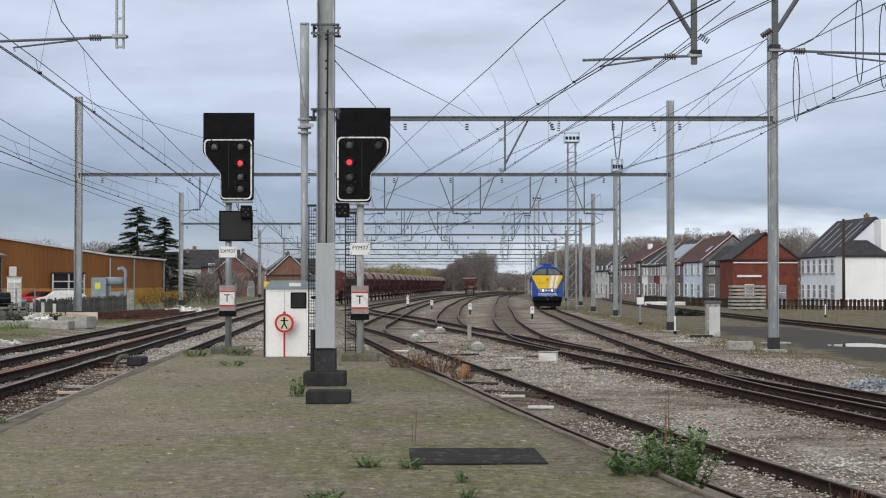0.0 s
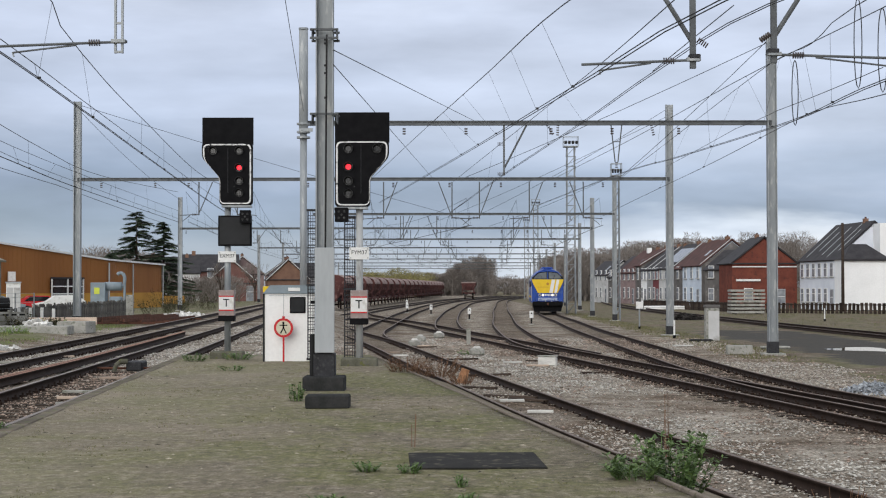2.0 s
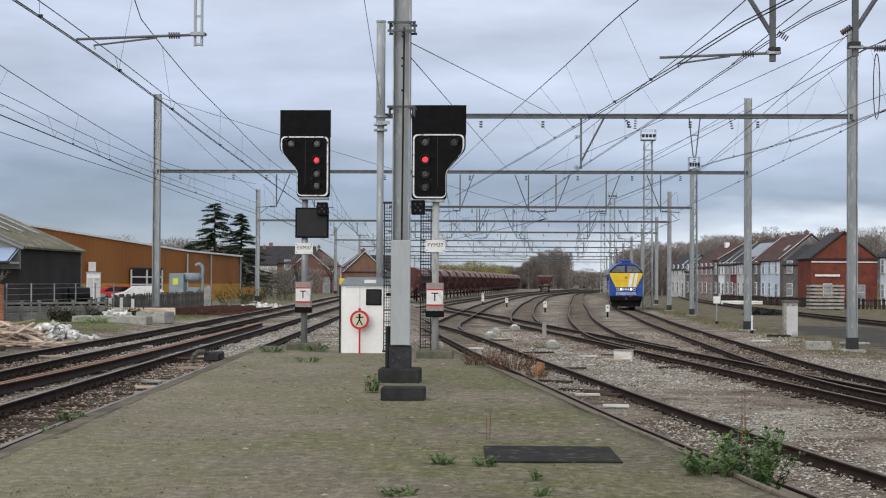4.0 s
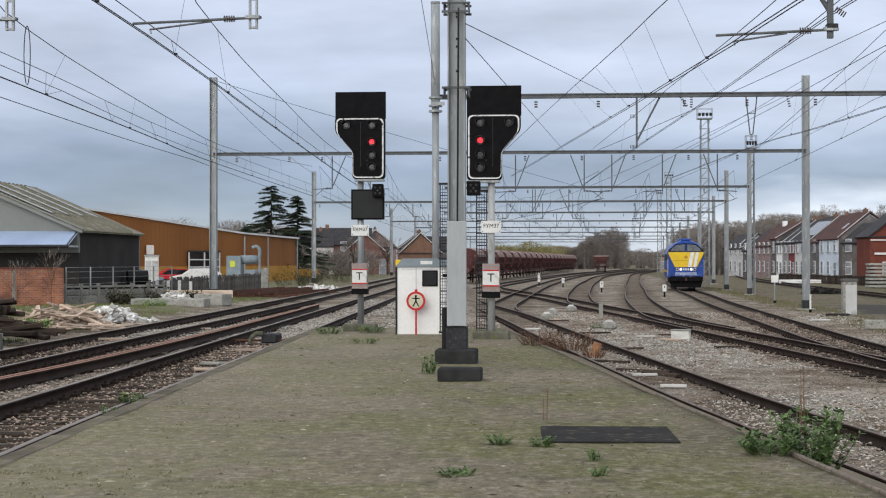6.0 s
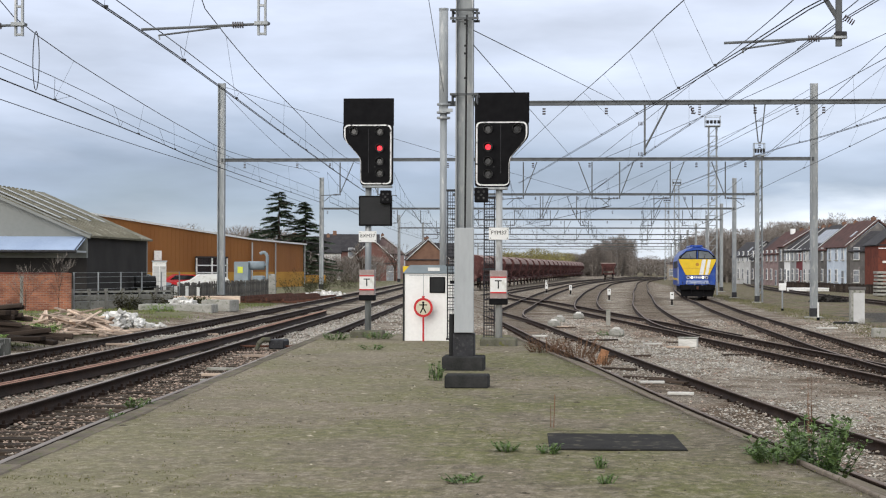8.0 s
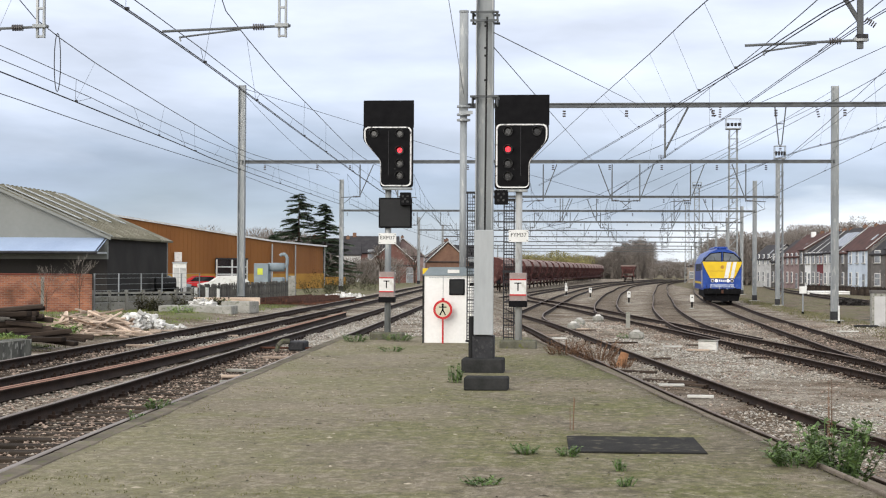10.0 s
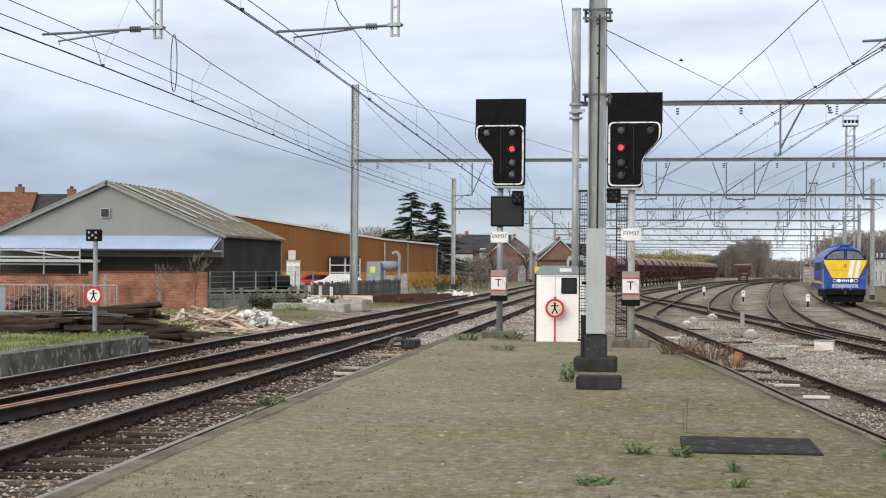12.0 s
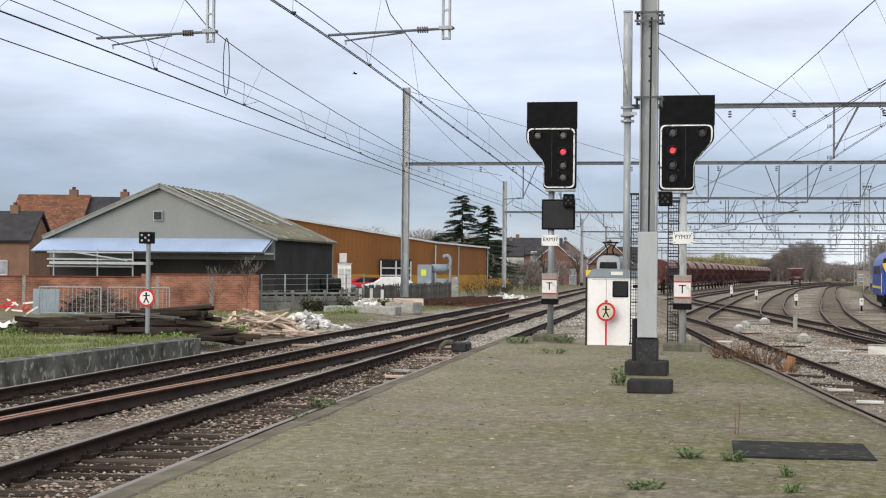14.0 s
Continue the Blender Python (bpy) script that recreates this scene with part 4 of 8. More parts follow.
def signal(at, side, plate_text, extra, zb, w, h, hx):
    t = thing("main_signal", at, "black railway signal showing one red lamp, on a grey post", "signal", "main signals")
    part("post", rod(B(), (0, 0, 0.1), (0, 0, 4.0), 0.078, seg=14), M["galv"] if extra else M["postgrey"], t, smooth=True)
    part("footing", box(B(), (0, 0, 0.06), (0.82, 0.5, 0.24), bevel=0.03), M["mossblock"], t)
    head = part("board", slab(B(), [(x + hx, z + zb) for x, z in rounded(signal_outline(side, w, h, 0.36), 0.09)], -0.16, 0.02), M["black"], t)
    # white outline along the board's edge
    o = rounded([(x * 0.955, z * 0.965 + 0.027) for x, z in signal_outline(side, w, h, 0.37)], 0.13, 6)
    i = rounded([(x * 0.895, z * 0.925 + 0.057) for x, z in signal_outline(side, w, h, 0.385)], 0.11, 6)
    vs = [(x + hx, -0.163, z + zb) for x, z in o] + [(x + hx, -0.163, z + zb) for x, z in i]
    vs += [(x, y - 0.008, z) for x, y, z in vs]
    n = len(o)
    fs = []
    for k in range(n):
        l = (k + 1) % n
        fs += [(2 * n + k, 2 * n + l, 3 * n + l, 3 * n + k), (k, l, 2 * n + l, 2 * n + k), (n + k, n + l, 3 * n + l, 3 * n + k)]
    raw("white_border", vs, fs, M["border"], t, "chipped white reflective border")
    part("upper_screen", box(B(), (hx, 0.0, zb + h + 0.30), (w + 0.02, 0.05, 0.68), bevel=0.006), M["black"], t, "plain black backing screen")
    part("back_box", box(B(), (hx - side * 0.2, 0.1, zb + h / 2), (0.5, 0.2, h * 0.9), bevel=0.01), M["black"], t)
    col = -side * 0.30 + hx
    lamps = [(col, 0.87 * h, 0), (col, 0.60 * h, 1), (col, 0.385 * h, 0), (col, 0.195 * h, 0), (col + side * 0.64, 0.87 * h, 0)]
    for x, z, lit in lamps:
        z += zb
        bm = rod(B(), (x, -0.165, z), (x, -0.185, z), 0.10, seg=16)
        ring = part("lamp_surround", bm, M["lampring"], t)
        part("lens", rod(B(), (x, -0.185, z), (x, -0.195, z), 0.062 if lit else 0.06, seg=16), M["redlamp"] if lit else M["lens"], ring, "glowing red lens" if lit else "dark unlit lens")
        bm = B()
        for k in range(9):
            a = radians(-20 + 220 * k / 8)
            b2 = radians(-20 + 220 * (k + 1) / 8)
            if k < 8:
                v = [bm.verts.new((x + 0.105 * math.cos(q), yy, z + 0.105 * math.sin(q))) for q, yy in ((a, -0.165), (b2, -0.165), (b2, -0.30), (a, -0.30))]
                bm.faces.new(v)
        bmesh.ops.remove_doubles(bm, verts=bm.verts, dist=0.0005)
        hood = part("hood", bm, M["lampring"], ring)
        sol = hood.modifiers.new("thick", "SOLIDIFY")
        sol.thickness = 0.006
    for q, r in ((-0.4, 0.3), (0.42, 0.93), (-0.5, 0.93), (-0.1, 0.05)):
        part("bolt", rod(B(), (hx + side * q * w * 0.9 * (0.4 if r < 0.5 else 1), -0.168, zb + r * h), (hx + side * q * w * 0.9 * (0.4 if r < 0.5 else 1), -0.16, zb + r * h), 0.018, seg=6), M["lampring"], t)
    part("seam", box(B(), (hx - side * 0.02, -0.166, zb + 0.85), (0.012, 0.008, 1.1)), M["darkbase"], t)
    part("bottom_shelf", box(B(), (hx - side * 0.23, -0.05, zb - 0.03), (0.72, 0.3, 0.05)), M["galv"], t)
    if extra:
        sb = part("speed_board", box(B(), (0.19, -0.08, 3.14), (0.82, 0.14, 0.75), bevel=0.012), M["black"], t, "blank black indicator board")
        part("board_face", box(B(), (0.19, -0.153, 3.14), (0.74, 0.01, 0.67)), M["faceplate"], sb)
        tl = part("telephone_lamp", box(B(), (0.46, -0.2, 3.48), (0.26, 0.24, 0.32), bevel=0.012), M["black"], t)
        for k in ((-0.06, 0.07), (0.06, 0.07), (0, 0), (-0.06, -0.07), (0.06, -0.07)):
            part("lamp_lens", rod(B(), (0.46 + k[0], -0.325, 3.48 + k[1]), (0.46 + k[0], -0.325 + 0.01, 3.48 + k[1]), 0.028, seg=8), M["lampring"], tl)
    else:
        tl = part("telephone_lamp", box(B(), (-0.39, -0.1, 3.36), (0.3, 0.24, 0.32), bevel=0.012), M["black"], t)
        for k in ((-0.06, 0.07), (0.06, 0.07), (0, 0), (-0.06, -0.07), (0.06, -0.07)):
            part("lamp_lens", rod(B(), (-0.39 + k[0], -0.225, 3.36 + k[1]), (-0.39 + k[0], -0.225 + 0.01, 3.36 + k[1]), 0.028, seg=8), M["lampring"], tl)
    pl = part("name_plate", box(B(), (0.0, -0.12, 2.50), (0.44, 0.015, 0.27), bevel=0.004), M["white"], t, "white enamel name plate with black letters")
    text_mesh("lettering", plate_text, 0.125, M["black"], pl, (0, -0.13, 2.52))
    for q in (-0.19, 0.19):
        for r in (2.40, 2.60):
            part("screw", rod(B(), (q, -0.132, r), (q, -0.127, r), 0.012, seg=6), M["lampring"], pl)
    bx = part("telephone_box", box(B(), (0, -0.12, 1.36), (0.38, 0.26, 0.64), bevel=0.012), M["boxpink"], t, "faded pinkish-grey telephone box with white front plate")
    part("box_foot", box(B(), (0, -0.12, 0.99), (0.40, 0.28, 0.14), bevel=0.01), M["black"], bx)
    pl = part("front_plate", box(B(), (0, -0.256, 1.36), (0.36, 0.012, 0.36)), M["white"], bx)
    part("red_band", box(B(), (0, -0.259, 1.53), (0.36, 0.012, 0.03)), M["red"], bx)
    part("red_band", box(B(), (0, -0.259, 1.19), (0.36, 0.012, 0.03)), M["red"], bx)
    text_mesh("letter", "T", 0.27, M["black"], bx, (0, -0.265, 1.36))
    return t


def ring_sign(parent, at, r, tint):
    """A round prohibition sign: red ring, pale disc, dark glyph of plain bars."""
    x, y, z = at
    disc = part("sign_disc", rod(B(), (x, y, z), (x, y + 0.012, z), r, seg=32), M["red"], parent, "red-ringed round prohibition sign")
    part("sign_field", rod(B(), (x, y - 0.006, z), (x, y, z), r * 0.76, seg=32), tint, disc)
    bm = box(B(), (x, y - 0.009, z + r * 0.16), (r * 0.17, 0.006, r * 0.5))
    box(bm, (x, y - 0.009, z + r * 0.27), (r * 0.8, 0.006, r * 0.11))
    for s in (-1, 1):
        box(bm, (x + s * r * 0.16, y - 0.009, z - r * 0.3), (r * 0.13, 0.006, r * 0.62), pose(0, 0, 0, 0, -s * 27))
    rod(bm, (x, y - 0.012, z + r * 0.52), (x, y - 0.006, z + r * 0.52), r * 0.12, seg=12)
    part("sign_glyph", bm, M["black"], disc)


def hut():
    t = thing("relay_hut", (-3.6, 38.75, 0), "white painted relay hut with dark window and grey roof", "hut")
    body = part("body", box(B(), (0, 0.35, 0.8), (1.16, 0.9, 1.6), bevel=0.01), M["hutwhite"], t)
    part("side_cladding", box(B(), (-0.60, 0.35, 0.8), (0.04, 0.94, 1.62)), M["dkconcrete"], t, "dark left side sheet")
    part("roof", slab(B(), [(-0.62, 1.6), (0.62, 1.6), (0.52, 1.8), (-0.45, 1.8)], -0.14, 0.86), M["steelgrey"], t, "grey sheet roof")
    part("roof_label", box(B(), (0.12, -0.15, 1.70), (0.28, 0.014, 0.08)), M["white"], t)
    part("yellow_box", box(B(), (-0.56, 0.0, 1.70), (0.13, 0.12, 0.14), bevel=0.01), M["yellow"], t)
    w = part("window", box(B(), (0.16 + 0.04, -0.115, 1.33), (0.37, 0.03, 0.38), bevel=0.012), M["black"], t, "dark window in black rubber seal")
    part("pane", box(B(), (0.2, -0.133, 1.33), (0.31, 0.008, 0.32)), M["glass"], w)
    part("door_seam", box(B(), (-0.13, -0.103, 0.8), (0.012, 0.008, 1.56)), M["greybox"], t)
    part("door_seam", box(B(), (-0.02, -0.103, 1.55), (0.9, 0.008, 0.012)), M["greybox"], t)
    s = thing("prohibition_sign", (-3.71, 38.4, 0), "round red-ringed no-access sign on a red post", "sign")
    part("post", rod(B(), (0, 0.02, 0), (0, 0.02, 1.03), 0.022, seg=8), M["red"], s)
    ring_sign(s, (0, -0.02, 0.80), 0.225, M["cream"])
    part("cap", rod(B(), (0, 0.02, 1.03), (0, 0.02, 1.07), 0.034, seg=8), M["red"], s)


M["cream"] = mat("cream_sign_face", (0.62, 0.58, 0.44), (0.52, 0.5, 0.38), 0.5, 0, 6, 0.02, 20)
near_mast()
fb = part("concrete_block", box(B(), (0, 0, 0.09), (0.64, 0.4, 0.2), bevel=0.02), M["dkconcrete"])
fb.matrix_basis = pose(-1.66, 23.9, 0)
tagged(fb, "low dark concrete block in front of the mast", "block")
second_mast()
signal((-5.28, 40.4, 0), -1, "EXM37", True, 3.77, 1.24, 1.53, 0.0)
signal((-1.84, 36.6, 0), 1, "FYM37", False, 3.54, 1.20, 1.48, 0.06)
hut()
ladder_cage(-3.02, 38.3, 0.05, 3.55, 0.22, "dark steel ladder with mesh guard behind the mast")
ladder_cage(-2.17, 38.6, 0.0, 3.4, 0.24, "dark steel ladder with mesh guard beside the signal")

# ---- portals ----


def track_x(key, y):
    p = PATHS[key]
    for a, b in zip(p, p[1:]):
        if a.y <= y <= b.y:
            return a.x + (b.x - a.x) * (y - a.y) / max(1e-6, b.y - a.y)
    return None


ELECTRIC = ["platform_line", "outer_line", "yard_line_one", "yard_line_two", "yard_line_three", "yard_line_four", "engine_line", "crossing_line"]


def contact_z(key):
    return 5.12 if key in ("platform_line", "outer_line") else 4.93


def drop_arm(parent, x, y, z_top, z_wire, s, size=1.0):
    """A drop tube under the beam with a slanting brace, and a registration arm with insulators out to the wire."""
    bm = rod(B(), (x + s * 0.75, y, z_top), (x + s * 0.75, y, z_wire + 0.35), 0.035 * size, seg=6)
    rod(bm, (x + s * 1.45, y, z_top), (x + s * 0.78, y, z_wire + 0.5), 0.025 * size, seg=6)
    tube = part("drop_tube", bm, M["beam"], parent)
    bm = rod(B(), (x + s * 0.75, y, z_wire + 0.4), (x - s * 0.25, y, z_wire + 0.34), 0.022 * size, seg=6)
    rod(bm, (x + s * 0.3, y, z_wire + 0.36), (x - s * 0.1, y, z_wire + 0.03), 0.016 * size, seg=6)
    part("steady_arm", bm, M["beam"], tube)
    bm = B()
    for k in range(4):
        u = x + s * (0.42 + 0.07 * k)
        rod(bm, (u, y, z_wire + 0.385), (u + s * 0.03, y, z_wire + 0.387), 0.055 * size, seg=8)
    part("insulator", bm, M["insul"], tube)


def portal(y, x0, x1, z_beam, base0, base1, top0, top1, wid=0.3, left=True, right=True, arms=True):
    t = thing("catenary_portal", (0, 0, 0), "grey steel catenary portal spanning the tracks", "portal", "catenary portals")
    for on, x, b, top in ((left, x0, base0, top0), (right, x1, base1, top1)):
        if on:
            ms = part("mast", h_beam(B(), x, y, b, top, wid, wid, wid * 0.1, wid * 0.1), M["galv"], t)
            part("tarred_foot", box(B(), (x, y, b + 0.2), (wid * 1.15, wid * 1.15, 0.55)), M["darkbase"], ms, "black coated mast foot")
            part("footing", box(B(), (x, y, b - 0.05), (wid * 2.4, wid * 2.4, 0.2), bevel=0.02), M["concrete"], ms)
    bm = h_beam(B(), 0, 0, x0, x1, 0.17, 0.2, 0.04, 0.12)
    bm.transform(Matrix.Translation((0, y, z_beam - 0.01)) @ pose(0, 0, 0, 0, 90) @ pose(0, 0, 0))
    part("cross_beam", bm, M["beam"], t, "dull grey-green steel cross beam")
    if arms:
        for i, key in enumerate(ELECTRIC):
            x = track_x(key, y)
            if x is not None and x0 - 1 < x < x1 + 1:
                drop_arm(t, x, y, z_beam - 0.15, contact_z(key) , 1 if i % 2 else -1)
    bm = B()
    rng = random.Random(int(y))
    for i in range(int((x1 - x0) / 2.6)):
        x = x0 + 1 + i * 2.6 + rng.uniform(-0.5, 0.5)
        for k in range(3):
            rod(bm, (x, y, z_beam - 0.2 - k * 0.09), (x, y, z_beam - 0.25 - k * 0.09), 0.06, seg=7)
    tagged(part("hanging_insulators", bm, M["insul"], t), kind="stuff")
    return t


def hung_strut(parent, x, y, top, low, reach, s):
    """A braced strut under a beam with insulators at both ends."""
    st = part("hung_strut", box(B(), (x, y, (top + low) / 2), (0.07, 0.07, top - low)), M["beam"], parent)
    part("brace", rod(B(), (x + s * reach, y, top), (x, y, low + 0.25), 0.035, seg=6), M["beam"], parent)
    for z in (low + 0.05, top - 0.7):
        bm = B()
        for k in range(4):
            rod(bm, (x - s * (0.06 + 0.05 * k), y, z), (x - s * (0.08 + 0.05 * k), y, z), 0.07, seg=8)
        part("insulator", bm, M["insul"], st)


def vee_hanger(parent, x, y, top, low, half):
    """Two rods from the beam meeting over a wire, with a cross tie and an insulator."""
    for s in (-1, 1):
        part("hanger_rod", rod(B(), (x + s * half, y, top), (x + s * 0.05, y, low), 0.022, seg=6), M["beam"], parent)
    part("cross_tie", box(B(), (x, y, low + (top - low) * 0.55), (half * 1.2, 0.03, 0.03)), M["beam"], parent)
    bm = B()
    for k in range(4):
        rod(bm, (x, y, low - 0.06 * k), (x, y, low - 0.025 - 0.06 * k), 0.05, seg=8)
    part("insulator", bm, M["insul"], parent)


first_portal = portal(60.5, -5.07, 12.2, 7.82, -0.4, -0.75, 7.9, 11.1, 0.34, left=False, arms=False)
hung_strut(first_portal, 2.30, 60.5, 7.74, 5.87, 0.84, 1)
vee_hanger(first_portal, 6.46, 60.5, 7.74, 6.35, 0.2)
for x, z, dx in ((3.9, 7.35, 0.25), (4.3, 7.3, -0.02), (7.75, 7.3, 0.1), (-3.2, 7.4, 0.1)):
    bm = B()
    for k in range(5):
        rod(bm, (x + dx * k / 5, 60.5, 7.74 - (7.74 - z) * k / 5), (x + dx * (k + 0.45) / 5, 60.5, 7.74 - (7.74 - z) * (k + 0.45) / 5), 0.05, seg=7)
    part("hanging_insulator", bm, M["insul"], first_portal)
portal(84.5, -18.8, 11.75, 7.33, -0.2, -0.75, 11.35, 11.15, 0.36)
portal(121.0, -9.5, 12.75, 7.15, -0.6, -0.75, 7.3, 9.6, 0.3, left=False)
portal(139.0, -22.2, 12.75, 6.75, -0.2, -0.75, 9.4, 9.3, 0.34)
for i, d in enumerate((176, 214, 255, 300, 348, 400, 455)):
    portal(float(d), -14.0 if d < 200 else -23.9 - 0.02 * (d - 214), 13.5 + 0.035 * (d - 139), 6.9, -0.25, -0.75, 8.6, 8.6, 0.34, left=d > 200, arms=i < 3)

# near drop arms over the platform tracks and yard, under the beam out of view above


def near_portal():
    t = thing("catenary_portal", (0, 0, 0), "grey steel portal with drop tubes and registration arms", "portal", "catenary portals")
    bm = B()
    for z in (7.5, 7.9):
        box(bm, (0, 24.0, z), (29, 0.1, 0.1))
    for i in range(38):
        x = -14.4 + i * 0.75
        rod(bm, (x, 24.0, 7.5), (x + 0.75, 24.0, 7.9), 0.02, seg=5)
    part("cross_beam", bm, M["beam"], t)
    for x, z in ((-14.4, -0.2), (14.4, -0.8)):
        part("mast", rod(B(), (x, 24.0, z), (x, 24.0, 8.4), 0.16, seg=10), M["galv"], t)
    return t


near_frame = near_portal()


def near_arm(xt, xw, y, z, zc, brace):
    t = near_frame
    s = 1 if xw > xt else -1
    if brace:
        part("drop_tube", box(B(), (xt, y, (z - 0.08 + 7.5) / 2), (0.085, 0.085, 7.5 - z + 0.08)), M["beam"], t)
        part("tube_clamp", box(B(), (xt - s * 0.02, y - 0.02, z + 0.09), (0.17, 0.15, 0.07), bevel=0.01), M["darkbase"], t)
        bm = B()
        for k in range(5):
            rod(bm, (xt - s * (0.07 + 0.03 * k), y - 0.05, z + 0.34 - 0.02 * k), (xt - s * (0.085 + 0.03 * k), y - 0.05, z + 0.33 - 0.02 * k), 0.045, seg=8)
        part("insulator", bm, M["insul"], t)
    else:
        for k in (-0.05, 0.05):
            part("drop_tube", box(B(), (xt + k, y, (z - 0.12 + 7.5) / 2), (0.03, 0.06, 7.5 - z + 0.12)), M["galv"], t)
        for k in range(6):
            part("tube_strap", box(B(), (xt, y, z - 0.1 + k * 0.42), (0.12, 0.05, 0.03)), M["galv"], t)
    if brace:
        part("brace", rod(B(), (xt + brace * 4.0, y, 7.5), (xt, y, z + 0.3), 0.036, seg=8), M["beam"], t)
    arm = part("registration_arm", rod(B(), (xt - s * 0.12, y, z + 0.05), (xw + s * 0.08, y, z - 0.02), 0.02, seg=8), M["beam"], t)
    part("steady_arm", rod(B(), (xt + s * 0.62, y, z), (xw - s * 0.18, y, zc + 0.05), 0.014, seg=6), M["beam"], arm)
    part("steady_clip", rod(B(), (xw - s * 0.18, y, zc + 0.06), (xw - s * 0.2, y, zc - 0.01), 0.012, seg=6), M["galv"], arm)
    bm = B()
    for k in range(5):
        u = xt + s * (0.28 + 0.035 * k)
        rod(bm, (u, y, z + 0.035), (u + s * 0.015, y, z + 0.034), 0.05, seg=10)
    part("insulator", bm, M["insul"], arm)
    part("clamp", box(B(), (xt, y - 0.03, z + 0.05), (0.2, 0.12, 0.05)), M["galv"], arm)
    return t


near_arm(-4.70, -6.43, 23.8, 5.28, 5.12, 0.0)
near_arm(-8.37, -10.14, 23.8, 5.30, 5.12, 0.0)
near_arm(3.72, 2.15, 24.2, 5.06, 4.90, -0.33)
near_arm(4.92, 6.9, 24.2, 5.14, 4.95, 0.33)

# ---- overhead wires ----


def wire(name, pts, r, parent):
    cu = bpy.data.curves.new(name, "CURVE")
    cu.dimensions, cu.bevel_depth, cu.bevel_resolution = "3D", r, 1
    s = cu.splines.new("POLY")
    s.points.add(len(pts) - 1)
    for q, p in zip(s.points, pts):
        q.co = (*p, 1)
    cu.materials.append(M["wire"])
    ob = new(name, cu)
    ob.parent = parent
    return ob


LEFT_SUPPORTS = [-36.0, 24.0, 84.5, 139.0, 176.0, 214.0, 255.0, 300.0, 348.0]
RIGHT_SUPPORTS = [-8.0, 24.2, 60.5, 84.5, 121.0, 139.0, 176.0, 214.0, 255.0, 300.0, 348.0]


def overhead(key, y0, sup, offset, high_by, sag, aux):
    t = thing("overhead_line", (0, 0, 0), "dark contact wire hung by droppers from a sagging carrier wire", "overhead wire", "overhead lines")
    z = contact_z(key)
    low, high, mid = [], [], []
    sup = [s for s in sup if s >= y0]
    for i, (a, b) in enumerate(zip(sup, sup[1:])):
        n = max(6, int((b - a) / 5))
        for k in range(n):
            u = k / n
            y = a + (b - a) * u
            x = track_x(key, y)
            if x is None:
                continue
            x += offset * (1 - smooth01(45, 80, y))
            stag = 0.2 * (1 - 2 * u) * (-1 if i % 2 else 1)
            low.append((x + stag, y, z))
            top = high_by - 4 * u * (1 - u) * sag * min(1.0, (b - a) / 60)
            high.append((x + stag * 0.4, y, z + top))
            mid.append((x + stag, y, z + aux))
    if len(low) < 4:
        return
    wire("contact_wire", low, 0.008, t)
    wire("contact_wire", [(x + 0.07, y, q) for x, y, q in low], 0.008, t)
    wire("carrier_wire", high, 0.010, t)
    bm = B()
    for p, q, m in zip(low, high, mid):
        if aux:
            rod(bm, p, m, 0.005, seg=4)
        rod(bm, m, q, 0.0045, seg=4)
    tagged(part("droppers", bm, M["wire"], t), kind="stuff")
    if aux:
        wire("auxiliary_wire", mid, 0.008, t)


overhead("platform_line", 84, LEFT_SUPPORTS, 0.05, 1.55, 1.0, 0.3)
overhead("outer_line", 84, LEFT_SUPPORTS, 0.05, 1.55, 1.0, 0.3)
for key in ("yard_line_one", "crossing_line", "engine_line"):
    overhead(key, 80, RIGHT_SUPPORTS, 0.0, 1.4, 0.4, 0.0)


def span_line(contact, carrier, drops, twin=0.06, aux=()):
    """A contact line over the points given at its supports, hung by droppers from its carrier."""
    t = thing("overhead_line", (0, 0, 0), "dark contact wire hung by droppers from a carrier wire", "overhead wire", "overhead lines")
    a, b = spline(contact, 2.0), spline(carrier, 2.0) if carrier else []
    wire("contact_wire", a, 0.008, t)
    if twin:
        wire("contact_wire", [p + Vector((twin, 0, -0.01)) for p in a], 0.008, t)
    if b:
        wire("carrier_wire", b, 0.009, t)
    for y in drops:
        p = min(a, key=lambda q: abs(q.y - y))
        q = min(b, key=lambda w: abs(w.y - p.y) + 4 * abs(w.x - p.x))
        part("dropper", rod(B(), p, q, 0.003, seg=4), M["wire"], t)
        part("dropper_clip", box(B(), p + Vector((0.02, 0, 0.015)), (0.05, 0.05, 0.04)), M["darkbase"], t)
    for pts in aux:
        c = spline(pts, 3.0)
        wire("auxiliary_wire", c, 0.007, t)
        for p in c[::2]:
            q = min(a, key=lambda w: abs(w.y - p.y))
            part("short_dropper", rod(B(), q, p, 0.004, seg=4), M["wire"], t)
    return t


span_line([(-5.3, 0, 5.12), (-6.21, 20.9, 5.12), (-6.81, 30.6, 5.12), (-7.57, 41.2, 5.12), (-9.2, 65.1, 5.12), (-10.4, 84.5, 5.12)],
          [(-5.4, 0, 5.6), (-6.35, 24, 6.62), (-6.72, 28.8, 6.36), (-7.09, 34.2, 6.13), (-7.57, 41.3, 6.02), (-8.93, 61.2, 5.92), (-10.3, 84.5, 6.67)], (9, 15, 21, 27, 33, 40, 47, 55, 64, 73), 0.05,
          [[(-5.3, 0, 5.4), (-6.27, 22.1, 5.33), (-6.86, 30.9, 5.34), (-8.79, 59.1, 5.42), (-10.35, 84.5, 5.42)]])
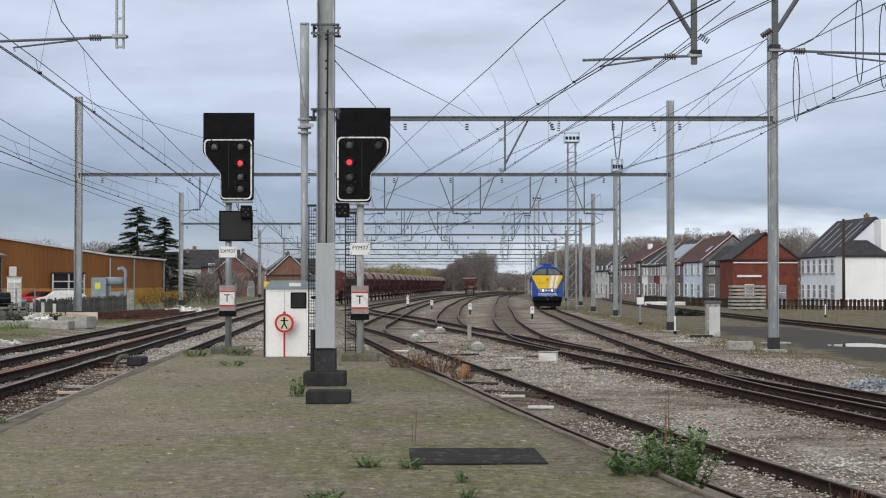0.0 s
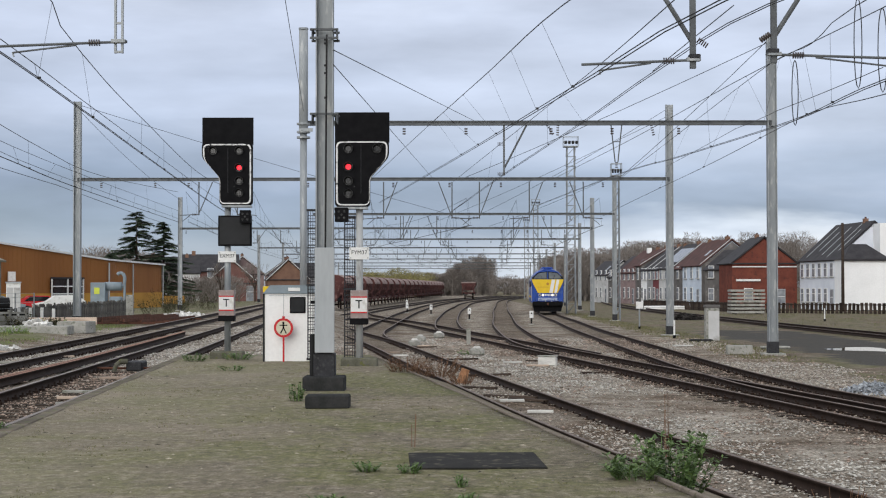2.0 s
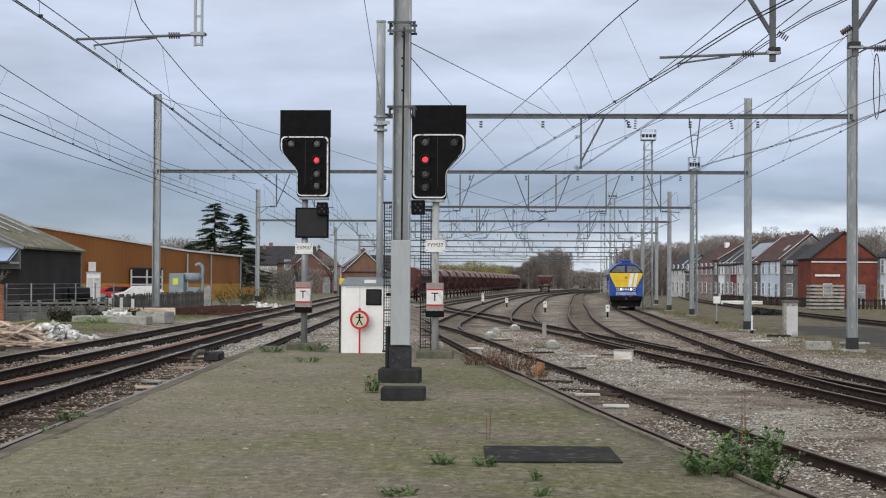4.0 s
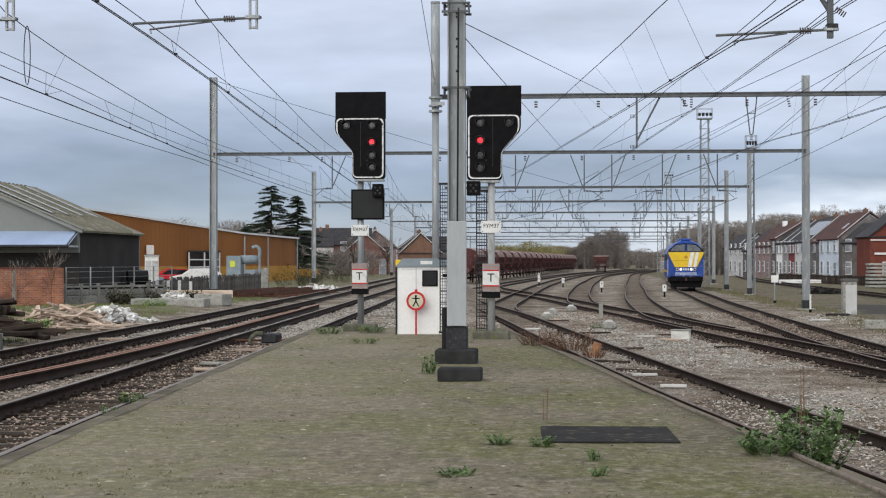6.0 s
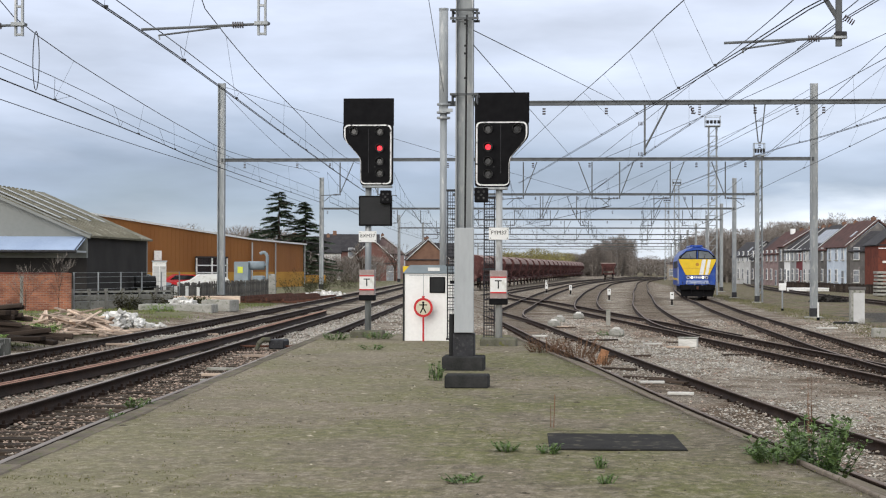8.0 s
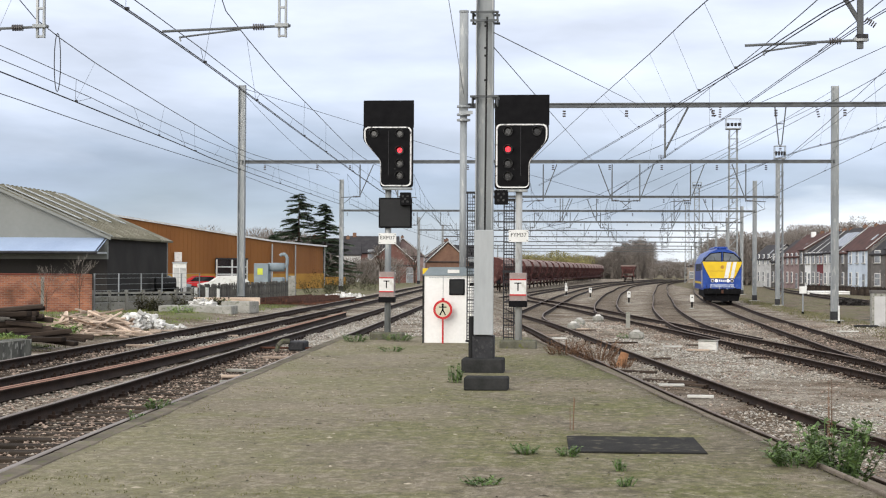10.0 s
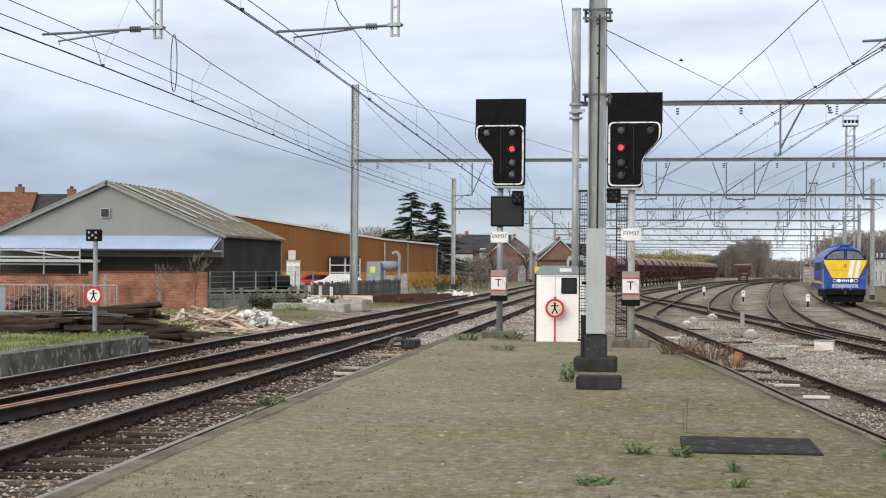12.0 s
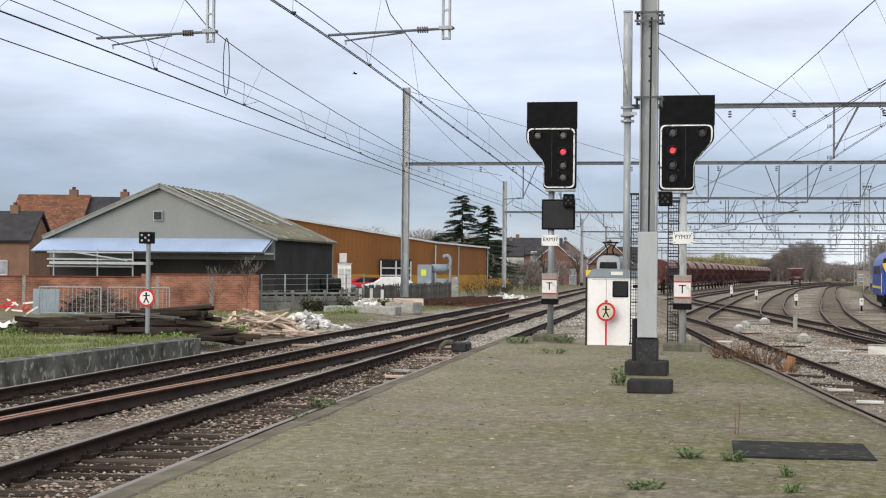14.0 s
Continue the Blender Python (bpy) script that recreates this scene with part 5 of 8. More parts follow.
span_line([(-9.3, 0, 5.12), (-10.0, 20, 5.12), (-10.45, 28.8, 5.12), (-11.42, 42.9, 5.12), (-12.3, 54.9, 5.12), (-13.6, 84.5, 5.12)],
          [(-9.3, 0, 5.6), (-10.1, 24, 6.62), (-10.41, 29.3, 6.33), (-10.76, 34, 6.11), (-11.79, 48.1, 5.86), (-12.74, 60.9, 5.93), (-13.6, 84.5, 6.67)], (9, 15, 21, 27, 33, 40, 47, 55, 64, 73), 0.05,
          [[(-9.3, 0, 5.36), (-10.36, 28.6, 5.31), (-11.12, 39, 5.27), (-11.91, 49.7, 5.26), (-13.6, 84.5, 5.3)], [(-9.3, 0, 5.6), (-10.36, 28.6, 5.55), (-11.79, 48.1, 5.55), (-13.6, 84.5, 5.7)]])
span_line([(5.2, 10.0, 4.9), (3.05, 18.0, 4.9), (2.25, 24.2, 4.90), (1.6, 34, 5.22), (0.6, 52, 5.95), (-3.26, 84.5, 6.1)],
          [(2.9, 14, 5.35), (1.79, 24.2, 5.92), (1.0, 35, 6.35), (0.17, 45, 6.67), (-1.0, 60.5, 7.25), (-4.1, 84.5, 6.9)], (26, 31, 36, 41, 46, 52))
span_line([(6.4, 14, 5.3), (4.84, 24.2, 5.94), (4.26, 33, 6.08), (3.88, 45, 6.3), (2.28, 60.5, 5.92), (0.4, 84.5, 5.6)],
          [(3.1, 14, 5.2), (3.36, 24.2, 5.92), (3.55, 36, 6.7), (2.96, 55, 7.34), (0.6, 84.5, 7.2)], (44, 50, 57, 66), 0.05)
span_line([(5.9, 12, 4.1), (6.54, 24.2, 4.81), (8.1, 38, 5.6), (7.2, 50, 5.72), (6.6, 60.5, 5.95), (5.0, 84.5, 6.0)],
          [(7.3, 14, 5.9), (7.57, 28, 6.53), (7.45, 40, 6.9), (7.0, 60.5, 7.2), (5.77, 84.5, 7.33)], (30, 35, 41, 46, 54))
span_line([(5.9, 12, 3.9), (6.54, 24.2, 4.59), (8.4, 38, 5.7), (8.26, 50, 5.53), (8.27, 72, 5.46), (8.3, 84.5, 5.4)],
          [(6.6, 14, 5.7), (7.1, 28, 6.56), (7.69, 34, 6.8), (9.0, 45, 7.85), (9.4, 60.5, 7.9), (9.2, 84.5, 7.33)], (36, 43, 52, 62), 0.0)
for key in ("yard_line_two", "yard_line_three", "yard_line_four"):
    overhead(key, 80, RIGHT_SUPPORTS, 0.0, 1.3, 0.6, 0.0)


def feeder(pts, r=0.014, sag=0.4):
    t = thing("feeder_wire", (0, 0, 0), "dark bare feeder wire between masts", "wire", "feeder wires")
    out = []
    for a, b in zip(pts, pts[1:]):
        a, b = Vector(a), Vector(b)
        for k in range(12):
            u = k / 12
            p = a.lerp(b, u)
            p.z -= sag * 4 * u * (1 - u)
            out.append(p)
    out.append(Vector(pts[-1]))
    wire("strand", out, r, t)


feeder([(-15.4, 4, 7.0), (-18.27, 50.4, 7.0), (-19.9, 84.5, 7.05), (-23, 139, 7.0)], 0.014, 0.05)
feeder([(-1.85, 27.9, 5.8), (1.27, 60.5, 7.86)], 0.008, 0.0)
feeder([(-1.85, 27.9, 5.55), (-0.5, 84.5, 7.4)], 0.008, 0.0)
feeder([(-5.07, 60, 8.2), (-3.4, 34.5, 8.4)], 0.008, 0.0)
feeder([(12.1, 60.5, 10.8), (1.2, 84.5, 7.4)], 0.012, 0.1)
feeder([(12.0, 60.5, 10.8), (9.2, 84.5, 7.4)], 0.012, 0.1)
feeder([(8.1, 30, 5.77), (9.26, 45, 6.6), (9.9, 55, 7.07), (11.6, 84.5, 7.97)], 0.008, 0.02)
feeder([(4.33, 24.2, 5.92), (4.26, 33, 6.1)], 0.008, 0.0)
feeder([(11.75, 84.5, 11.0), (3.0, 121, 7.2)], 0.011, 0.2)
feeder([(11.75, 84.5, 10.6), (-1.5, 139, 6.9)], 0.011, 0.2)
feeder([(-18.8, 84.5, 11.2), (0.25, 121, 7.2)], 0.012, 0.1)
feeder([(-18.8, 84.5, 11.0), (-22.2, 139, 9.2)], 0.012, 0.4)
feeder([(12.75, 121, 10.0), (4.0, 139, 6.9)], 0.011, 0.2)


def hanging_loop(x, y, z0, z1, w):
    t = thing("jumper_loop", (0, 0, 0), "slack black jumper cable hanging between the wires", "cable", "jumper loops")
    pts = []
    for k in range(17):
        a = math.pi * 2 * k / 16
        pts.append((x + w * math.sin(a), y, (z0 + z1) / 2 + (z1 - z0) / 2 * math.cos(a)))
    wire("loop", pts, 0.008, t)


hanging_loop(-9.2, 27.0, 4.72, 5.72, 0.055)
hanging_loop(6.27, 24.6, 4.73, 6.1, 0.06)
hanging_loop(6.64, 24.6, 4.67, 5.95, 0.07)
hanging_loop(5.62, 26.0, 4.31, 5.35, 0.05)


def light_tower(x, y, z, h, w):
    t = thing("lighting_tower", (x, y, z), "tall grey lattice lighting tower with lamp platform", "lighting tower", "lighting towers")
    for a in (-1, 1):
        for b in (-1, 1):
            part("leg", rod(B(), (a * w, b * w, 0), (a * w * 0.8, b * w * 0.8, h), 0.05, seg=6), M["galv"], t)
    bm = B()
    n = int(h / 0.9)
    for i in range(n):
        z0, z1 = h * i / n, h * (i + 1) / n
        for a in (-1, 1):
            rod(bm, (-w, a * w, z0), (w, a * w, z1), 0.022, seg=4)
            rod(bm, (a * w, w, z0), (a * w, -w, z1), 0.022, seg=4)
            rod(bm, (-w, a * w, z1), (w, a * w, z1), 0.02, seg=4)
    part("lattice", bm, M["galv"], t)
    pf = part("lamp_platform", box(B(), (0, 0, h), (w * 3.2, w * 3.2, 0.08)), M["galv"], t)
    bm = B()
    for a in (-1, 1):
        for b in (-1, 1):
            rod(bm, (a * w * 1.6, b * w * 1.6, h), (a * w * 1.6, b * w * 1.6, h + 0.9), 0.025, seg=5)
        for zz in (0.45, 0.9):
            box(bm, (0, a * w * 1.6, h + zz), (w * 3.2, 0.04, 0.04))
            box(bm, (a * w * 1.6, 0, h + zz), (0.04, w * 3.2, 0.04))
    part("guard_rail", bm, M["galv"], pf)
    for k in range(4):
        part("floodlight", box(B(), ((k - 1.5) * w * 0.8, -w * 1.6, h + 0.35), (w * 0.55, 0.2, 0.26), pose(0, 0, 0, 25)), M["darkbase"], pf)
    return t


light_tower(12.05, 153, -0.75, 15.6, 0.42)
light_tower(12.97, 121.8, -0.75, 10.75, 0.24)
light_tower(15.0, 262, -0.75, 15.6, 0.42)
light_tower(17.0, 330, -0.75, 15.6, 0.42)

# ---- rolling stock ----


def wheelset(parent, y, z=0.0, r=0.46):
    bm = rod(B(), (-0.62, y, z + r), (0.62, y, z + r), 0.07, seg=8)
    for s in (-1, 1):
        rod(bm, (s * 0.70, y, z + r), (s * 0.82, y, z + r), r, seg=20)
    return part("wheelset", bm, M["rail"], parent)


def locomotive():
    """A diesel engine, nose towards -y, rail level at z 0."""
    t = thing("diesel_locomotive", (0, 0, 0), "blue diesel locomotive with yellow nose and lit headlamps", "locomotive")
    w = 1.45
    # body: hull rings from the nose back
    prof = [(-1.45, 0.95), (-1.45, 2.9), (-1.32, 3.3), (-1.0, 3.72), (-0.4, 4.0), (0.4, 4.0), (1.0, 3.72), (1.32, 3.3), (1.45, 2.9), (1.45, 0.95)]
    front = [(-1.38, 0.95), (-1.42, 2.85), (-1.22, 3.2), (-0.85, 3.6), (-0.4, 3.82), (0.4, 3.82), (0.85, 3.6), (1.22, 3.2), (1.42, 2.85), (1.38, 0.95)]
    bm = B()
    rings = []
    for pts, y in ((front, 0.75), (prof, 1.5), (prof, 15.2), (front, 15.9)):
        rings.append([bm.verts.new((x, y, z)) for x, z in pts])
    n = len(prof)
    for a, b in zip(rings, rings[1:]):
        for i in range(n):
            bm.faces.new((a[i], a[(i + 1) % n], b[(i + 1) % n], b[i]))
    bm.faces.new(rings[0])
    bm.faces.new(rings[-1][::-1])
    bmesh.ops.recalc_face_normals(bm, faces=bm.faces)
    body = part("body", bm, M["blue"], t)
    part("roof_hatch", box(B(), (0, 7.0, 4.04), (1.0, 9.0, 0.2), bevel=0.06), M["blue"], body)
    part("roof_horn_box", box(B(), (0, 1.5, 4.02), (0.7, 0.6, 0.16), bevel=0.05), M["blue"], body)
    for s in (-1, 1):
        part("corner_window", slab(B(), [(s * 1.40, 2.95), (s * 1.462, 2.95), (s * 1.36, 3.25), (s * 1.25, 3.4)], 0.9, 1.4), M["glass"], body, "dark wrap-round cab window")
    part("shield_badge", rod(B(), (0, 0.535, 2.62), (0, 0.55, 2.62), 0.13, seg=16), M["ochre"], body)
    part("shield_seam", box(B(), (0, 0.545, 2.33), (2.2, 0.01, 0.03)), M["ochre"], body)
    # sloped nose: yellow shield with a chamfered lower edge
    sh = [(-1.43, 3.02), (1.43, 3.02), (1.36, 2.75), (0.88, 1.80), (-0.88, 1.80), (-1.36, 2.75)]
    part("nose_shield", slab(B(), sh, 0.55, 0.76), M["yellow"], t, "bright yellow nose shield")
    for x, k in ((0.36, 0.3), (0.80, 0.24)):
        part("white_stripe", slab(B(), [(x, 3.0), (x + k, 3.0), (x + k - 0.22, 1.82), (x - 0.22, 1.82)], 0.535, 0.548), M["white"], t, "slanting white stripe")
    part("lower_nose", slab(B(), [(-1.38, 0.95), (-1.38, 2.65), (-0.91, 1.78), (0.91, 1.78), (1.38, 2.65), (1.38, 0.95)], 0.57, 0.76), M["blue"], t)
    # two windscreens under the domed roof
    for s in (-1, 1):
        ws = part("windscreen", slab(B(), [(s * 0.05, 3.05), (s * 1.37, 3.05), (s * 1.20, 3.34), (s * 0.86, 3.64), (s * 0.05, 3.74)], 0.70, 0.745), M["black"], t, "dark windscreen")
        part("pane", slab(B(), [(s * 0.10, 3.09), (s * 1.26, 3.09), (s * 1.12, 3.32), (s * 0.82, 3.58), (s * 0.10, 3.67)], 0.685, 0.70), M["screen"], ws)
        part("wiper", rod(B(), (s * 0.5, 0.66, 3.06), (s * 0.62, 0.66, 3.42), 0.014, seg=5), M["black"], ws)
    part("roof_visor", slab(B(), [(-1.22, 3.34), (-0.88, 3.68), (-0.4, 3.90), (0.4, 3.90), (0.88, 3.68), (1.22, 3.34), (0.86, 3.645), (0, 3.745), (-0.86, 3.645)], 0.62, 0.8), M["blue"], t)
    # headlamp panel
    for s in (-1, 1):
        for x in (0.42, 0.70):
            lamp = part("headlamp", rod(B(), (s * x, 0.5, 1.62), (s * x, 0.58, 1.62), 0.12, seg=16), M["white"], t)
            part("bulb", rod(B(), (s * x, 0.485, 1.62), (s * x, 0.5, 1.62), 0.085, seg=16), M["headlamp"] if x < 0.5 else M["lens"], lamp)
    bm = B()
    for i in range(4):
        box(bm, (-0.2 + i * 0.135, 0.56, 1.62), (0.09, 0.012, 0.15))
    part("number_bars", bm, M["white"], t, "plain white bars")
    # bright streaks on this panel are scratches and silver reflections painted as colour
    part("lamp_panel", box(B(), (0, 0.56, 1.26), (1.7, 0.04, 0.24)), M["silver_glint"], t, "silver-blue panel with painted scratches and reflections")
    for k in range(9):
        part("hand_hose", rod(B(), (-1.15 + k * 0.29, 0.5, 1.28 - 0.12 * (k % 3)), (-1.05 + k * 0.29, 0.47, 0.92 + 0.1 * (k % 2)), 0.022, seg=5), M["greybox"] if k % 2 else M["cable"], t)
    part("buffer_beam", box(B(), (0, 0.62, 0.84), (2.7, 0.3, 0.42), bevel=0.03), M["black"], t)
    for s in (-1, 1):
        b = part("buffer", rod(B(), (s * 0.88, 0.1, 0.88), (s * 0.88, 0.5, 0.88), 0.09, seg=10), M["black"], t)
        part("buffer_head", rod(B(), (s * 0.88, 0.04, 0.88), (s * 0.88, 0.1, 0.88), 0.22, seg=18), M["black"], b)
        part("handrail", rod(B(), (s * 1.46, 0.9, 1.1), (s * 1.46, 0.9, 2.4), 0.02, seg=6), M["white"], t)
        part("brake_hose", rod(B(), (s * 0.42, 0.4, 0.75), (s * 0.46, 0.36, 0.35), 0.03, seg=6), M["black"], t)
        part("side_window", box(B(), (s * 1.445, 1.95, 2.7), (0.03, 0.8, 0.6)), M["glass"], t)
        for k in range(5):
            part("side_grille", box(B(), (s * 1.455, 4.2 + k * 2.0, 2.6), (0.03, 1.3, 0.55)), M["darkbase"], t)
        part("yellow_band", box(B(), (s * 1.457, 8.6, 1.45), (0.012, 12.5, 0.16)), M["yellow"], t)
    part("coupling", box(B(), (0, 0.3, 0.82), (0.14, 0.4, 0.22)), M["rusty"], t)
    part("snow_plough", slab(B(), [(-1.2, 0.14), (1.2, 0.14), (1.32, 0.7), (-1.32, 0.7)], 0.7, 0.76), M["black"], t)
    part("underframe", box(B(), (0, 8.3, 0.62), (2.3, 14.2, 0.5)), M["black"], t)
    for y in (2.4, 4.5, 12.2, 14.3):
        wheelset(t, y)
    for y in (3.45, 13.25):
        part("bogie_frame", box(B(), (0, y, 0.52), (2.2, 3.6, 0.35), bevel=0.04), M["darkbase"], t)
    part("fuel_tank", box(B(), (0, 8.3, 0.55), (2.2, 3.4, 0.6), bevel=0.08), M["black"], t)
    return t


# silver reflections on the blue nose, put into the colour along with scratches
M["silver_glint"] = mat("silver_blue_scratches_and_glints", (0.42, 0.47, 0.58), (0.10, 0.16, 0.36), 0.4, 0.2, 5, 0.1, 20, stretch=(1, 1, 3), wear=(0.6, 0.62, 0.66))
# glass painted paler, its grey reflection is part of the base colour
M["screen"] = mat("grey_reflection_windscreen", (0.16, 0.18, 0.20), (0.09, 0.105, 0.12), 0.06, 0, 1.5, 0.0, 10)
loco = locomotive()


def hopper_wagon(at, rz):
    """A two-axle hopper with a domed load, its length along y."""
    t = thing("hopper_wagon", at, "dark oxide-red hopper wagon with rounded top", "wagon", "row of hopper wagons", rz=rz)
    L2 = 5.2
    bm = B()
    prof = [(-1.35, 2.0), (-1.42, 2.9), (-1.2, 3.35), (-0.6, 3.6), (0, 3.66), (0.6, 3.6), (1.2, 3.35), (1.42, 2.9), (1.35, 2.0), (0.55, 1.15), (-0.55, 1.15)]
    a = [bm.verts.new((x, -L2 + 1.1, z)) for x, z in prof]
    b = [bm.verts.new((x, L2 - 1.1, z)) for x, z in prof]
    n = len(prof)
    for i in range(n):
        bm.faces.new((a[i], a[(i + 1) % n], b[(i + 1) % n], b[i]))
    bm.faces.new(a[::-1])
    bm.faces.new(b)
    bmesh.ops.recalc_face_normals(bm, faces=bm.faces)
    part("hopper_body", bm, M["wagon"], t)
    bm = B()
    for k in range(7):
        y = -L2 + 1.3 + k * (2 * L2 - 2.6) / 6
        for s in (-1, 1):
            box(bm, (s * 1.43, y, 2.35), (0.07, 0.12, 0.85))
    tagged(part("side_ribs", bm, M["wagon"], t), kind="stuff")
    for k in (-1, 1):
        part("pale_top", slab(B(), [(-1.47, 2.78), (-1.44, 2.98), (-1.22, 3.37), (-0.6, 3.64), (0, 3.71), (0.6, 3.64), (1.22, 3.37), (1.44, 2.98), (1.47, 2.78)], k * 2.05 - 1.8, k * 2.05 + 1.8), M["load"], t, "pale rounded cover")
    part("underframe", box(B(), (0, 0, 1.0), (2.3, 2 * L2, 0.28)), M["wagon"], t)
    bm = B()
    for s in (-1, 1):
        for k in (-1, 1):
            rod(bm, (s * 1.2, k * (L2 - 0.1), 1.0), (s * 1.0, k * (L2 - 0.9), 2.4), 0.05, seg=5)
            box(bm, (s * 1.2, k * 3.1, 0.75), (0.1, 1.1, 0.3))
        rod(bm, (s * 1.3, -3.5, 0.9), (s * 0.6, 0, 1.5), 0.05, seg=5)
        rod(bm, (s * 1.3, 3.5, 0.9), (s * 0.6, 0, 1.5), 0.05, seg=5)
    tagged(part("end_struts", bm, M["wagon"], t), kind="stuff")
    for y in (-3.1, 3.1):
        wheelset(t, y)
    for s in (-1, 1):
        for k in (-1, 1):
            bm = B()
            rod(bm, (s * 0.88, k * L2, 1.03), (s * 0.88, k * (L2 + 0.5), 1.03), 0.09, seg=8)
            rod(bm, (s * 0.88, k * (L2 + 0.5), 1.03), (s * 0.88, k * (L2 + 0.55), 1.03), 0.22, seg=12)
            part("buffer", bm, M["black"], t)
    part("end_ladder", box(B(), (0.5, -L2 + 0.05, 2.0), (0.4, 0.05, 1.9)), M["wagon"], t)
    return t


def WAG(y):
    return -10.6 + 0.047 * (y - 195)


WAG_SINGLE = (5.35, 324.0, RIGHT_Z)


def place_row():
    first = None
    y = 178.0
    for i in range(20):
        ang = -math.degrees(math.atan2(0.047, 1))
        if first is None:
            first = hopper_wagon((WAG(y), y, RIGHT_Z), ang)
        else:
            copy_thing(first, pose(WAG(y), y, RIGHT_Z, 0, 0, ang))
        y += 11.6
    return first


def open_wagon():
    """A short open hopper with sloping ends, seen end-on down the yard."""
    t = thing("open_wagon", WAG_SINGLE, "dark brown open hopper wagon standing alone", "wagon", rz=-3)
    part("hopper_body", slab(B(), [(-1.4, 3.25), (1.4, 3.25), (1.4, 2.75), (0.8, 1.7), (-0.8, 1.7), (-1.4, 2.75)], -3.2, 3.2), M["wagon"], t)
    part("rim", box(B(), (0, -3.22, 3.2), (2.9, 0.1, 0.18)), M["load"], t, "pale upper rim")
    part("underframe", box(B(), (0, 0, 1.15), (2.5, 9.0, 0.35)), M["wagon"], t)
    for s in (-1, 1):
        part("end_post", box(B(), (s * 1.1, -4.2, 2.0), (0.14, 0.14, 1.5)), M["wagon"], t)
        part("end_strut", rod(B(), (s * 1.1, -4.3, 1.3), (s * 0.7, -3.2, 2.4), 0.06, seg=6), M["wagon"], t)
        part("buffer", rod(B(), (s * 0.88, -5.0, 1.05), (s * 0.88, -4.5, 1.05), 0.2, seg=12), M["black"], t)
    part("end_rail", box(B(), (0, -4.2, 2.7), (2.3, 0.1, 0.1)), M["wagon"], t)
    for y in (-2.6, 2.6):
        wheelset(t, y)


open_wagon()

place_row()

# ---- buildings ----


def house(at, rz, w, d, eave, ridge, wall, roof, label, cols=3, rows=2, gable_front=False, chimney=True, shop=False, win=(0.9, 1.4)):
    """A house whose front faces -y before turning. The ridge runs along x, or along y for gable_front."""
    t = thing("house", at, label, "house", "houses along the yard", rz=rz)
    bm = B()
    if gable_front:
        slab(bm, [(-w / 2, 0), (w / 2, 0), (w / 2, eave), (0, ridge - 0.12), (-w / 2, eave)], 0, d)
    else:
        o = [(0, 0), (d, 0), (d, eave), (d / 2, ridge - 0.12), (0, eave)]
        a = [bm.verts.new((-w / 2, y, z)) for y, z in o]
        b = [bm.verts.new((w / 2, y, z)) for y, z in o]
        bm.faces.new(a)
        bm.faces.new(b[::-1])
        for i in range(5):
            bm.faces.new((a[i], b[i], b[(i + 1) % 5], a[(i + 1) % 5]))
        bmesh.ops.recalc_face_normals(bm, faces=bm.faces)
    part("wall", bm, wall, t)
    th = 0.16
    bm = B()
    if gable_front:
        for s in (-1, 1):
            ln = math.hypot(w / 2, ridge - eave) + 0.35
            an = math.degrees(math.atan2(ridge - eave, w / 2))
            c = Vector((s * (w / 4 + 0.1), d / 2, (eave + ridge) / 2))
            box(bm, c + Vector((0, 0, 0.05)), (ln, d + 0.5, th), pose(0, 0, 0, 0, s * an))
    else:
        ln = math.hypot(d / 2, ridge - eave) + 0.35
        an = math.degrees(math.atan2(ridge - eave, d / 2))
        for s in (-1, 1):
            box(bm, (0, d / 2 + s * (d / 4 + 0.1), (eave + ridge) / 2 + 0.05), (w + 0.3, ln, th), pose(0, 0, 0, -s * an))
    part("roof", bm, roof, t)
    if chimney:
        cx = 0.0 if gable_front else w * 0.28
        c = part("chimney", box(B(), (cx, d / 2, ridge + 0.1), (0.5, 0.5, 0.9)), M["brickbrown"], t)
        part("pot", rod(B(), (cx, d / 2, ridge + 0.5), (cx, d / 2, ridge + 0.72), 0.12, seg=8), M["tileroof"], c)
    part("gutter", box(B(), (0, -0.12, eave - 0.02), (w, 0.16, 0.14)), M["slate"], t)
    for r in range(rows):
        for c in range(cols):
            x = -w / 2 + w * (c + 0.5) / cols
            z = 0.9 + r * 2.75
            door = r == 0 and c == cols - 1 and cols > 1
            hh = 2.1 if door else win[1]
            zz = 0.1 if door else z
            f = part("door" if door else "window", box(B(), (x, -0.02, zz + hh / 2), (win[0] + 0.14, 0.1, hh + 0.14)), M["white"] if not door else M["greybox"], t)
            part("pane", box(B(), (x, -0.05, zz + hh / 2), (win[0], 0.08, hh)), M["houseglass"], f)
            part("glazing_bar", box(B(), (x, -0.10, zz + hh * 0.62), (win[0], 0.03, 0.06)), M["white"], f)
            part("sill", box(B(), (x, -0.1, zz - 0.1), (win[0] + 0.3, 0.22, 0.08)), M["concrete"], f)
    return t


GZ = -0.8
# corner house with its front along the side street, a hipped annex at its yard end
corner_house = house((41.3, 180.5, GZ), -86, 13.0, 8.6, 5.4, 9.35, M["render"], M["slate"], "white rendered corner house with dark slate roof", 6, 2)


for x, l in ((-4.5, 0.9), (-2.0, 0.55), (0.6, 0.8), (3.4, 0.95), (5.2, 0.6)):
    part("roof_flashing", box(B(), (x, 8.6 / 4 - 0.1, (5.4 + 9.35) / 2 + 0.17), (0.12, 5.6 * l, 0.05), pose(0, 0, 0, 42.6)), M["greybox"], corner_house, "pale lead flashing strip")


